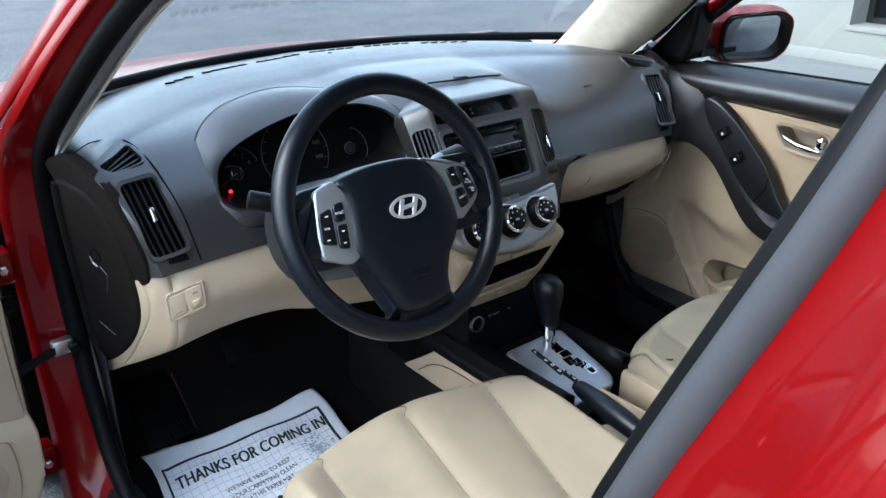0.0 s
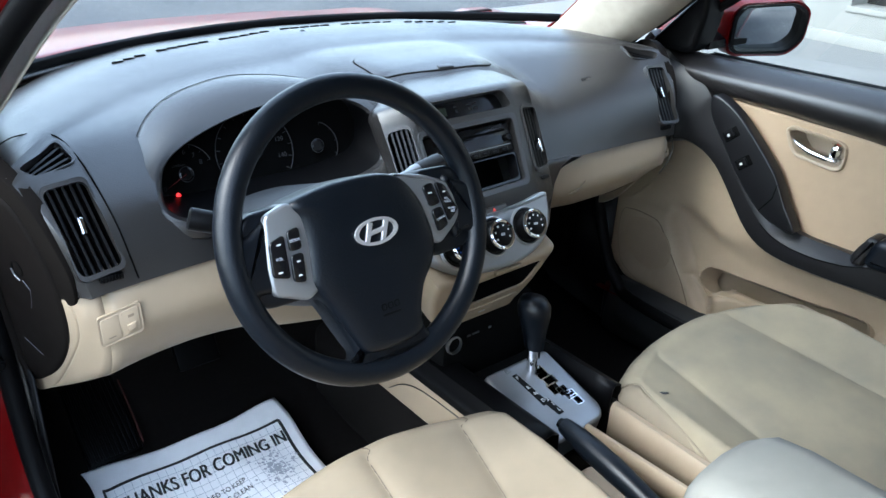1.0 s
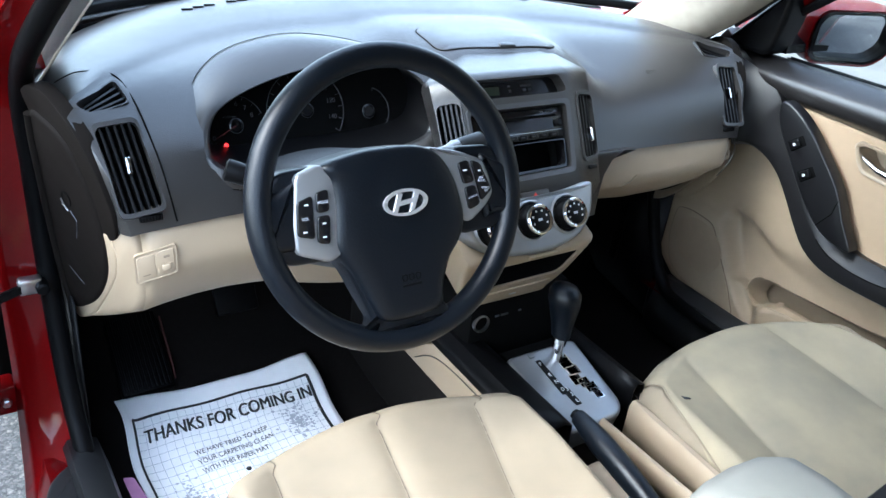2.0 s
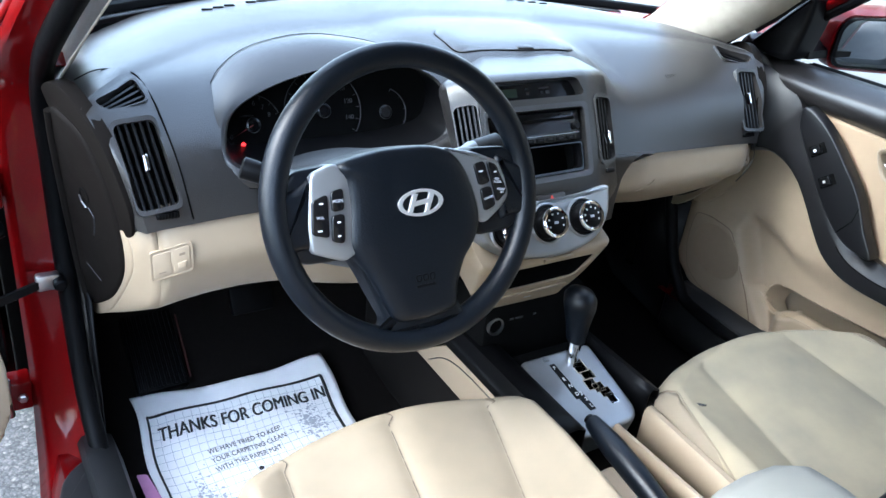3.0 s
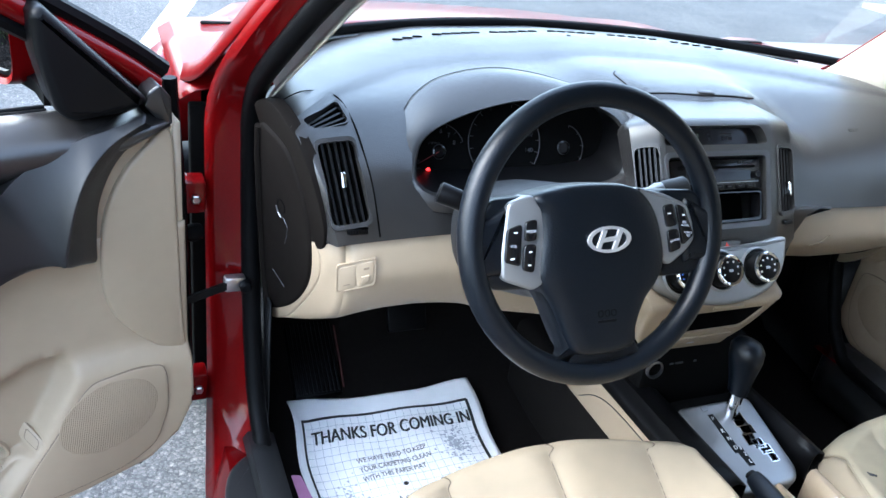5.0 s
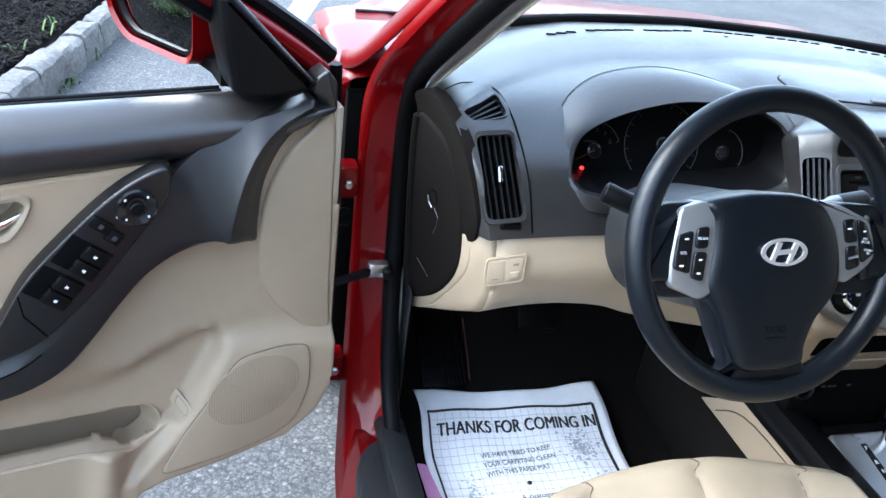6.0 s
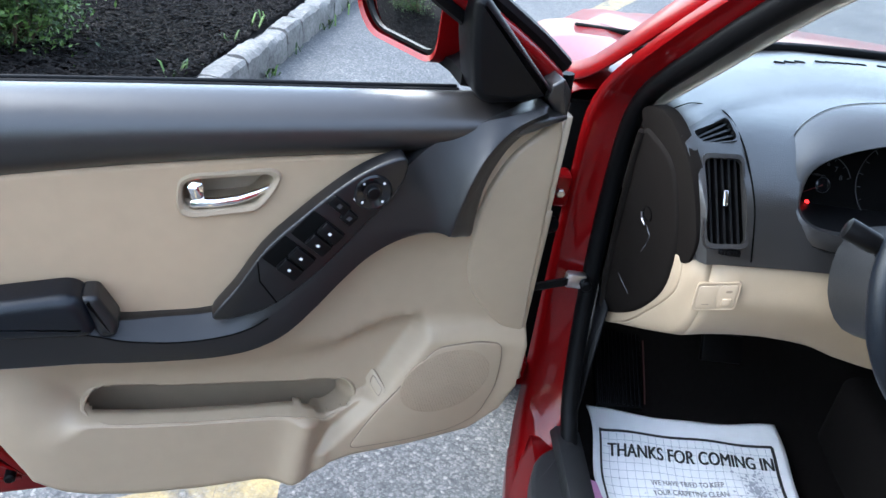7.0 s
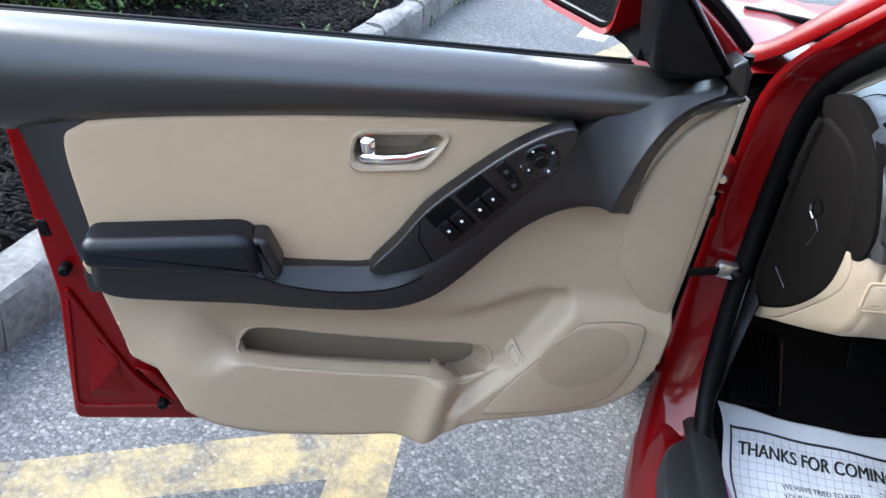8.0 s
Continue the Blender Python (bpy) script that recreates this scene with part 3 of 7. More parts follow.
def lower_section(x, foot_y, foot_z, bulge):
    e = 0.034 * max(0.0, min(1.1, (abs(x) - 0.570) / 0.052)) ** 2   # the outer end turns forward
    return spline([(x, -0.005 + e, 0.85 - 0.6 * e), (x, -0.024 + e, 0.826), (x, -0.034 + e, 0.80), (x, -0.036 + e - bulge, 0.765), (x, -0.02 - bulge * 0.6, lerp(0.765, foot_z, 0.55)), (x, lerp(-0.02, foot_y, 0.75), foot_z + 0.006), (x, foot_y + 0.02, foot_z)], 4)


LOWER = [(-0.68, 0.01, 0.664, 0.0), (-0.646, 0.01, 0.6645, 0.0), (-0.605, 0.01, 0.669, 0.002), (-0.56, 0.01, 0.6775, 0.005), (-0.52, 0.01, 0.682, 0.005), (-0.47, 0.01, 0.684, 0.005), (-0.425, 0.01, 0.681, 0.005), (-0.39, 0.008, 0.677, 0.006), (-0.348, 0.005, 0.664, 0.008), (-0.30, 0.0, 0.655, 0.01), (-0.2, -0.02, 0.645, 0.01), (-0.13, -0.03, 0.64, 0.01)]
part("knee_panel", loft([lower_section(lerp(-0.598, -0.13, k / 30), *table(lerp(-0.598, -0.13, k / 30), LOWER)) for k in range(31)]), BEIGE, dash, "beige plastic knee panel", solid=0.006)
GLOVE = [(0.20, 0.0, 0.725, 0.0), (0.34, 0.0, 0.709, 0.004), (0.45, 0.0, 0.708, 0.005), (0.53, 0.0, 0.716, 0.003), (0.585, 0.0, 0.738, 0.0), (0.62, 0.0, 0.772, -0.004), (0.637, 0.0, 0.796, -0.008)]
glove = part("glove_box", loft([trimmed(lower_section(lerp(0.20, 0.637, k / 24), *table(lerp(0.20, 0.637, k / 24), GLOVE)), 0.007) for k in range(25)]), BEIGE, dash, "beige plastic glove box lid", solid=0.006)
FILLET = [(0.13, 0.70), (0.244, 0.712), (0.249, 0.75), (0.258, 0.792), (0.274, 0.818), (0.305, 0.832), (0.335, 0.836), (0.30, 0.839), (0.13, 0.842)]
part("stack_fillet", plate([(p[0], p[1] - 0.84) for p in FILLET], -0.06, 0.0, frame_at((0, -0.0345, 0.84), X, (0, 0.12, 0.993)), 0.005, 4), GREY, dash, "charcoal flank beside the glove box")
# dark covers on the slanted ends, each over a beige lip
COVER = spline([(-0.009, -0.002), (0.026, -0.002), (0.068, -0.017), (0.094, -0.048), (0.115, -0.100), (0.123, -0.160), (0.111, -0.222), (0.068, -0.284), (0.015, -0.330), (-0.037, -0.355), (-0.0425, -0.293), (-0.031, -0.160), (-0.019, -0.052)], 4, True)
LIPRIM = spline([(0.118, -0.146), (0.138, -0.152), (0.143, -0.184), (0.127, -0.222), (0.074, -0.289), (0.024, -0.343), (-0.032, -0.380), (-0.045, -0.360), (-0.03, -0.30), (0.05, -0.20)], 4, True)
# the knee panel turns forward into the lip below the cover
near = resample([p for p in lower_section(-0.598, *table(-0.598, LOWER)) ], 24, False)
far = [END_M @ Vector((p.x, p.y, 0.001)) for p in resample([(0.128, -0.128, 0), (0.139, -0.150, 0), (0.143, -0.184, 0), (0.127, -0.222, 0), (0.074, -0.289, 0), (0.024, -0.343, 0), (-0.034, -0.380, 0)], 24, False)]
turn = [[lerp(p, q, k) + Vector((-0.006, -0.008, 0.0)) * math.sin(math.pi * k) * (1 - 0.7 * i / 23) for i, (p, q) in enumerate(zip(near, far))] for k in (0.0, 0.2, 0.4, 0.6, 0.8, 0.93, 1.0)]
part("knee_panel_end", loft(turn), BEIGE, dash, "beige rounded end of the knee panel", smooth=60, solid=0.004)
for side in (-1, 1):
    m = Matrix.Translation((0.03 if side > 0 else 0.0, 0, 0)) @ Matrix.Diagonal((-side, 1, 1, 1)) @ END_M
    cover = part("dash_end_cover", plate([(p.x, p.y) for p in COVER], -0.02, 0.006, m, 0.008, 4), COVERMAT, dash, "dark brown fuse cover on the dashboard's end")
    # dark plate over the pad's end puts in the shade of pillar and seal
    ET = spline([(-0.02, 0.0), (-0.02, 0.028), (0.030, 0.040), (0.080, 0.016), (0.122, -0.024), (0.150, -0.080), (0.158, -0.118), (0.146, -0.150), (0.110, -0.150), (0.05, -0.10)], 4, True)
    part("end_trim", plate([(p.x, p.y) for p in ET], -0.02, 0.0015, m, 0.003, 2), COVERMAT, dash, "dark brown end of the dash pad, darkened for the pillar's shade")
    part("end_lip", plate([(p.x, p.y) for p in LIPRIM], -0.008, 0.002, m, 0.005, 4), BEIGE, dash, "beige lip under the fuse cover")
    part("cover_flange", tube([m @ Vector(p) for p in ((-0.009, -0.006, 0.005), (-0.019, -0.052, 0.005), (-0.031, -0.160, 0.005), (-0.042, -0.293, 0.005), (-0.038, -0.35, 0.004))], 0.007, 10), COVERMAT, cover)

# ---------- steering wheel ----------
WC = Vector((-0.35, -0.2734, 0.9466))
WM = frame_at(WC, (1, 0, 0), (0, 0.381, 0.9245))
wheel = thing("steering_wheel", "black leather-grained steering wheel with silver spokes", "steering wheel", WC)
part("rim", tube([WM @ Vector((0.1757 * math.cos(a), 0.1757 * math.sin(a), 0)) for a in (2 * math.pi * k / 72 for k in range(72))], 0.016, 14, closed=True, up=WM.to_3x3() @ Z), LEATHER, wheel, "black leather-grained rim")

# ---------- instrument cluster ----------
C_OUT = [(-0.448, -0.020, 0.860), (-0.500, 0.003, 0.878), (-0.511, 0.040, 0.908), (-0.503, 0.076, 0.937), (-0.478, 0.12, 0.973), (-0.445, 0.15, 0.997), (-0.395, 0.172, 1.015), (-0.31, 0.185, 1.026),
         (-0.234, 0.18, 1.021), (-0.165, 0.165, 1.008), (-0.10, 0.14, 0.99), (-0.062, 0.105, 0.962), (-0.06, 0.045, 0.912), (-0.085, -0.002, 0.874), (-0.15, -0.022, 0.86), (-0.3, -0.025, 0.856)]
C_IN = [(-0.442, -0.003, 0.883), (-0.483, 0.008, 0.898), (-0.484, 0.028, 0.924), (-0.468, 0.049, 0.952), (-0.43, 0.064, 0.972), (-0.37, 0.077, 0.989), (-0.30, 0.086, 1.001),
        (-0.24, 0.087, 1.003), (-0.17, 0.084, 0.999), (-0.118, 0.07, 0.98), (-0.099, 0.05, 0.953), (-0.102, 0.026, 0.921), (-0.125, 0.008, 0.897), (-0.2, -0.001, 0.885), (-0.3, -0.003, 0.883)]
co, ci = resample(C_OUT, 80), resample(C_IN, 80)
cc = sum(ci, Vector()) / 80
rows = [[p + Vector((0, 0.012, -0.008)) for p in co], co]
for k in (0.1, 0.35, 0.65, 0.88):
    rows.append([lerp(a, b, k) + Vector((0, -0.006, 0.010)) * math.sin(math.pi * k) for a, b in zip(co, ci)])
rows.append(ci)
rows.append([lerp(p, cc, 0.02) + Vector((0, 0.006, -0.002)) for p in ci])
hood = part("cluster_hood", loft([[r[i] for r in rows] for i in list(range(80)) + [0]]), GREY, dash, "charcoal hood round the instruments", smooth=50)


def face_y(z):
    return 0.088 + (z - 0.885) * 0.42


wall = [[lerp(p, cc, 0.02) + Vector((0, 0.006, -0.002)) for p in ci], [lerp(Vector((p.x, face_y(p.z) + 0.004, p.z)), Vector((cc.x, face_y(cc.z) + 0.004, cc.z)), 0.05) for p in ci]]
part("cluster_wall", loft([[r[i] for r in wall] for i in list(range(80)) + [0]]), BLACK, hood, "black inner wall of the instrument hood")
bm = bmesh.new()
bm.faces.new([bm.verts.new((lerp(p.x, cc.x, 0.0), face_y(p.z), p.z)) for p in ci])
part("cluster_face", bm, VOID, hood, "black instrument face")
cutter = bmesh.new()
add_loft(cutter, [[Vector((lerp(p.x, cc.x, -0.05), y, lerp(p.z, cc.z, -0.05))) for p in ci] for y in (-0.3, 0.165)], True, True)
cut(pad, cutter)
FM = frame_at((0, face_y(0.885) - 0.003, 0.885), X, (0, 0.387, 0.922))


def dial(u, v, r, a0, a1, ticks, numbers, mat=DIMWHITE):
    bm = bmesh.new()
    pts = [FM @ Vector((u + r * math.cos(radians(a)), v + r * math.sin(radians(a)), 0)) for a in (lerp(a0, a1, k / 40) for k in range(41))]
    add_tube(bm, pts, 0.0008, 5)
    for k in range(ticks):
        a = radians(lerp(a0, a1, k / (ticks - 1)))
        c, s = math.cos(a), math.sin(a)
        add_tube(bm, [FM @ Vector((u + q * c, v + q * s, 0)) for q in (r * 0.88, r * 0.97)], 0.0006, 4)
    d = part("gauge", bm, mat, hood, "dim printed gauge ring")
    part("gauge_hub", lathe([(0.011, 0), (0.011, 0.004), (0.009, 0.005), (0.009, 0.003)], FM @ pose(u, v, 0), 20), GLOSS, hood, "black gauge hub")
    part("gauge_hub_ring", tube([FM @ Vector((u + 0.0115 * math.cos(a), v + 0.0115 * math.sin(a), 0.003)) for a in (math.pi * k / 12 for k in range(24))], 0.0006, 5, closed=True), DIMWHITE, hood)
    for text, a in numbers:
        a = radians(a)
        lettering("gauge_number", text, 0.0105, FM @ pose(u + r * 0.76 * math.cos(a) - 0.004, v + r * 0.76 * math.sin(a) - 0.004, 0.0005), mat, hood, align="CENTER")


dial(-0.419, 0.03, 0.046, 215, 20, 9, [("6", 75), ("7", 50), ("8", 25), ("0", 205)])
dial(-0.300, 0.043, 0.066, 225, -35, 15, [("100", 42), ("120", 15), ("140", -15)])
dial(-0.19, 0.032, 0.04, 70, -60, 5, [])
lettering("gauge_text", "x1000rpm", 0.005, FM @ pose(-0.437, 0.043, 0.0005), DIMWHITE, hood)
part("needle", tube([FM @ Vector((-0.419, 0.03, 0.003)), FM @ Vector((-0.452, 0.014, 0.003))], [0.0010, 0.0004], 5), material("dull_red_plastic", (0.10, 0.008, 0.008), 0.6), hood, "dark red gauge needle")
part("warning_lamp", lathe([(0.0034, 0), (0.0034, 0.0015), (0.0024, 0.002)], FM @ pose(-0.438, 0.002, 0), 16), LAMP, hood, "glowing red warning lamp")

# ---------- air vents ----------


def air_vent(m, outline, slats, ends, tab=None, parent=dash, depth=0.03, host=pad, along_u=True, name="air_vent"):
    """A vent with a lip, a dark well and slats, in the plane of m. slats: bars as pairs of (u, v) ends."""
    o = rounded(outline, 0.012, 5)
    if host:
        cut(host, plate(scaled(o, 0.97), -depth - 0.02, 0.03, m))
    bm = add_ring(bmesh.new(), scaled(o, 1.07), scaled(o, 0.965), -0.008, 0.0015, m)
    v = part(name, bm, BLACK if not host else GREY, parent, "charcoal air vent with thin slats")
    bm = bmesh.new()
    ring = scaled(o, 0.968)
    rows = [[m @ Vector((p.x, p.y, w)) for p in ring] for w in (0.0, -depth)]
    add_loft(bm, rows, True)
    bm.faces.new([bm.verts.new(m @ Vector((p.x, p.y, -depth))) for p in ring])
    part("vent_well", bm, VOID, v, "black vent well")
    for (a, b) in slats:
        d = (Vector(b) - Vector(a)).normalized()
        n = Vector((-d.y, d.x)) * 0.0016
        q = [Vector(a) - n, Vector(b) - n, Vector(b) + n, Vector(a) + n]
        part("slat", plate([(p.x, p.y) for p in q], -0.022, -0.004, m), SLAT, v)
    if tab:
        u, w = tab
        t = part("vent_tab", box((u - 0.0035, w - 0.012, -0.006), (u + 0.0035, w + 0.012, 0.004), m, 0.002), CHROME, v, "bright metal vent tab")
    return v


def fan_slats(tl, tr, br, bl, n):
    out = []
    for k in range(1, n + 1):
        t = k / (n + 1)
        out.append(((lerp(tl[0], tr[0], t), lerp(tl[1], tr[1], t)), (lerp(bl[0], br[0], t), lerp(bl[1], br[1], t))))
    return out


for side in (-1, 1):
    vx = 0.0 if side < 0 else 0.027
    vm = frame_at((side * 0.598 + vx, 0.008, 0.906), X, (0, 0.576, 0.817))
    q = [(-0.038 * -side, 0.059), (0.020 * -side, 0.064), (0.035 * -side, -0.061), (-0.024 * -side, -0.067)]
    bars = fan_slats(*q, 5)
    air_vent(vm, q, bars, None, (bars[2][0][0] * 0.5 + bars[2][1][0] * 0.5, 0.002))
    um = frame_at((side * 0.612 + vx, 0.088, 0.9735), X, (0, 0.916, 0.40))
    q = [(-0.039 * -side, -0.014), (0.027 * -side, 0.040), (0.037 * -side, -0.008), (-0.024 * -side, -0.028)]
    if side > 0:
        q = [(-p[0] * -1, p[1]) for p in q]
    bars = [((lerp(q[0][0], q[3][0], t), lerp(q[0][1], q[3][1], t)), (lerp(q[1][0], q[2][0], t), lerp(q[1][1], q[2][1], t))) for t in (0.2, 0.45, 0.7, 0.92)]
    air_vent(um, q, bars, None, name="demister_vent")
    # thumb wheel below the vent
    wm = frame_at((side * 0.583 + vx, -0.026, 0.842), X, (0, 0.2, 0.98))
    tw = part("vent_wheel", box((-0.016, -0.005, -0.004), (0.016, 0.005, 0.0035), wm, 0.003), BLACK, dash, "black vent thumb wheel")
    for k in range(7):
        part("rib", box((-0.013 + k * 0.0042, -0.004, 0.0032), (-0.0115 + k * 0.0042, 0.004, 0.0046), wm), BLACK, tw)

# seam round the instrument hood and along the vent panel
part("hood_seam", tube([p + Vector((0, -0.0003, 0.0006)) for p in co], 0.0005, 6, closed=True), VOID, hood, "dark seam round the instrument hood")
part("panel_seam", tube(spline([(-0.600, 0.166, 0.9905), (-0.578, 0.1415, 0.9872), (-0.569, 0.0875, 0.9703), (-0.565, 0.0375, 0.9433), (-0.559, -0.0055, 0.9012), (-0.549, -0.0285, 0.8322)], 8), 0.0013, 6), VOID, dash)
part("panel_seam", tube(spline([(-0.660, 0.145, 0.984), (-0.630, 0.164, 0.9900), (-0.600, 0.166, 0.9905)], 6), 0.0009, 6), VOID, dash)

# demister slots along the windscreen


def pad_top(x, y):
    P = sorted(((p.y, p.z) for p in dash_section(x)[:9]))
    return table(y, P)[0]


for i in range(-16, 17):
    if i % 6 == 5:
        continue
    x = i * 0.024
    y = 0.530 - 0.62 * x * x
    top = pad_top(x, y)
    part("demister_slot", box((-0.0095, -0.0035, -0.003), (0.0095, 0.0035, 0.0008), pose(x, y, top + 0.0012), 0.0005), VOID, dash)
part("sun_sensor", lathe([(0.009, 0), (0.008, 0.004), (0.004, 0.007)], pose(0.02, 0.49, 1.005), 16), GLOSS, dash, "small light sensor dome")

# ---------- centre stack ----------
SM = frame_at((0, -0.066, 0.957), X, (0, 0.521, 0.854))
SIDE = [(-0.088, -0.15), (-0.136, -0.058), (-0.140, -0.035), (-0.109, -0.004), (-0.102, 0.0), (0.112, 0.0), (0.118, -0.001), (0.170, -0.015), (0.192, -0.045), (0.215, -0.11), (0.215, -0.22), (-0.06, -0.22)]
rows = []
for v, dw, k, off in ((-0.245, -0.10, 0.74, -0.012), (-0.20, -0.05, 0.80, -0.008), (-0.165, -0.022, 0.88, -0.002), (-0.150, -0.012, 0.93, 0), (-0.138, -0.002, 0.94, 0), (-0.06, 0.0, 0.98, 0), (0.03, 0.0, 1.0, 0), (0.054, -0.001, 1.0, 0), (0.063, -0.007, 0.99, 0.001), (0.070, -0.018, 0.97, 0.006), (0.088, -0.052, 0.86, 0.034), (0.106, -0.088, 0.78, 0.058), (0.124, -0.124, 0.74, 0.075), (0.148, -0.175, 0.7, 0.085)):
    rows.append([SM @ Vector((u * k + off, v, max(w + dw, -0.24))) for u, w in SIDE])
stack = part("radio_console", loft(rows, True, True), GREY, dash, "charcoal centre stack", smooth=40)
RADIO = rounded([(-0.098, -0.108), (0.088, -0.105), (0.099, 0.004), (-0.1, 0.004)], 0.01, 4)
CLOCK = rounded([(-0.105, 0.022), (0.108, 0.022), (0.096, 0.053), (-0.095, 0.053)], 0.012, 4)
cut(stack, plate(RADIO, -0.075, 0.03, SM), plate(CLOCK, -0.03, 0.04, SM))
# silver surround: two sides and the foot and the shelf above the radio
bm = add_ring(bmesh.new(), rounded([(-0.104, -0.117), (0.095, -0.114), (0.107, 0.011), (-0.105, 0.011)], 0.012, 4), rounded([(-0.098, -0.109), (0.089, -0.106), (0.1, 0.003), (-0.099, 0.003)], 0.01, 4), -0.02, 0.003, SM, -0.002)
part("radio_surround", bm, SATIN, stack, "satin grey radio surround")
part("bay_back", box((-0.1, -0.118, -0.074), (0.1, 0.005, -0.07), SM), VOID, stack, "black radio bay")
rd = part("radio", box((-0.092, -0.052, -0.06), (0.092, 0.0, -0.008), SM, 0.003), GLOSS, stack, "black single-slot car radio")
part("radio_slot", box((-0.075, -0.016, -0.009), (0.08, -0.012, -0.0072), SM), VOID, rd, "black disc slot")
part("radio_screen", box((-0.06, -0.036, -0.009), (0.07, -0.02, -0.0070), SM), GLOSS, rd, "dark radio screen")
for k in range(7):
    part("radio_button", box((-0.07 + k * 0.0215, -0.0495, -0.009), (-0.054 + k * 0.0215, -0.0425, -0.0055), SM, 0.0015), BLACK, rd)
    part("radio_print", box((-0.066 + k * 0.0215, -0.0468, -0.0056), (-0.059 + k * 0.0215, -0.0452, -0.0050), SM), DIMWHITE, rd)
part("radio_trim", box((-0.075, -0.0395, -0.009), (0.085, -0.0385, -0.0065), SM), SILVER, rd)
part("radio_knob", lathe([(0.006, -0.008), (0.006, -0.002), (0.005, 0.0)], SM @ pose(0.08, -0.028, 0), 16), BLACK, rd)
for k, w in ((0.066, 0.018), (-0.06, 0.012), (0.05, 0.007)):
    part("radio_print", box((k - w / 2, -0.0085, -0.0085), (k + w / 2, -0.0055, -0.0070), SM), DIMWHITE, rd)
part("radio_pocket", box((-0.094, -0.108, -0.06), (0.088, -0.056, -0.055), SM), VOID, stack, "black empty storage slot below the radio")
part("pocket_lip", add_ring(bmesh.new(), rounded([(-0.093, -0.106), (0.086, -0.103), (0.091, -0.055), (-0.093, -0.055)], 0.008, 3), rounded([(-0.089, -0.102), (0.082, -0.099), (0.087, -0.057), (-0.089, -0.057)], 0.008, 3), -0.03, -0.006, SM), GLOSS, stack, "gloss black frame of the storage slot")
part("clock_panel", plate(scaled(CLOCK, 1.02), -0.03, -0.022, SM), GLOSS, stack, "gloss black clock panel")
part("clock_screen", box((-0.055, 0.03, -0.023), (-0.018, 0.044, -0.0205), SM), material("dark_lcd", (0.03, 0.045, 0.03), 0.2), stack, "dark green clock screen")
for u, v, w, h in ((0.003, 0.043, 0.006, 0.003), (0.004, 0.035, 0.005, 0.005), (0.038, 0.0425, 0.022, 0.003), (0.034, 0.035, 0.007, 0.005), (0.046, 0.035, 0.008, 0.005)):
    part("clock_print", box((u - w / 2, v - h / 2, -0.022), (u + w / 2, v + h / 2, -0.0212), SM), DIMWHITE, stack)
# side vents of the stack
for side in (-1, 1):
    a = Vector((0.119, 0, -0.0012)) if side > 0 else Vector((-0.107, 0, -0.0018))
    b = Vector((0.170, 0, -0.0150)) if side > 0 else Vector((-0.1405, 0, -0.0355))
    o = SM @ Vector(lerp(a, b, 0.5))
    u = (SM.to_3x3() @ (b - a)) * side
    vm = frame_at(o, u, SM.to_3x3() @ Y)
    k = 1.0 if side > 0 else 0.86
    q = [(-0.0235 * k, 0.026), (0.0235 * k, 0.024), (0.021 * k, -0.097), (-0.0235 * k, -0.101)]
    if side > 0:
        q = [(-0.0175, 0.018), (0.0275, 0.016), (0.0165, -0.092), (-0.0265, -0.097)]
    bars = fan_slats(*q, 4)
    air_vent(vm @ pose(0, 0, 0.001), q, bars, None, (bars[1][0][0] + 0.006 * side, -0.055), stack, host=stack, name="center_vent")
    part("vent_wheel", box((-0.018, -0.115, -0.002), (0.006, -0.107, 0.0035), vm, 0.003), BLACK, stack, "black vent thumb wheel")
# hazard button
part("hazard_button", box((-0.03, -0.148, -0.012), (0.03, -0.134, 0.0015), SM, 0.003), GREY, stack, "charcoal hazard light button")
part("hazard_mark", plate([(-0.005, -0.1455), (0.005, -0.1455), (0, -0.1365)], 0.001, 0.0022, SM), REDPLASTIC, stack, "red triangle")

# heater panel with three dials
PANEL = spline([(-0.152, -0.142), (-0.08, -0.141), (0.0, -0.143), (0.06, -0.140), (0.112, -0.134), (0.115, -0.152), (0.103, -0.188), (0.075, -0.216), (0.03, -0.231), (-0.01, -0.235), (-0.05, -0.233), (-0.10, -0.224), (-0.138, -0.197), (-0.154, -0.16)], 5, True)
heater = part("heater_panel", plate([(p[0], p[1]) for p in PANEL], -0.09, 0.012, SM, 0.008, 4), SILVER, dash, "silver heater control panel")
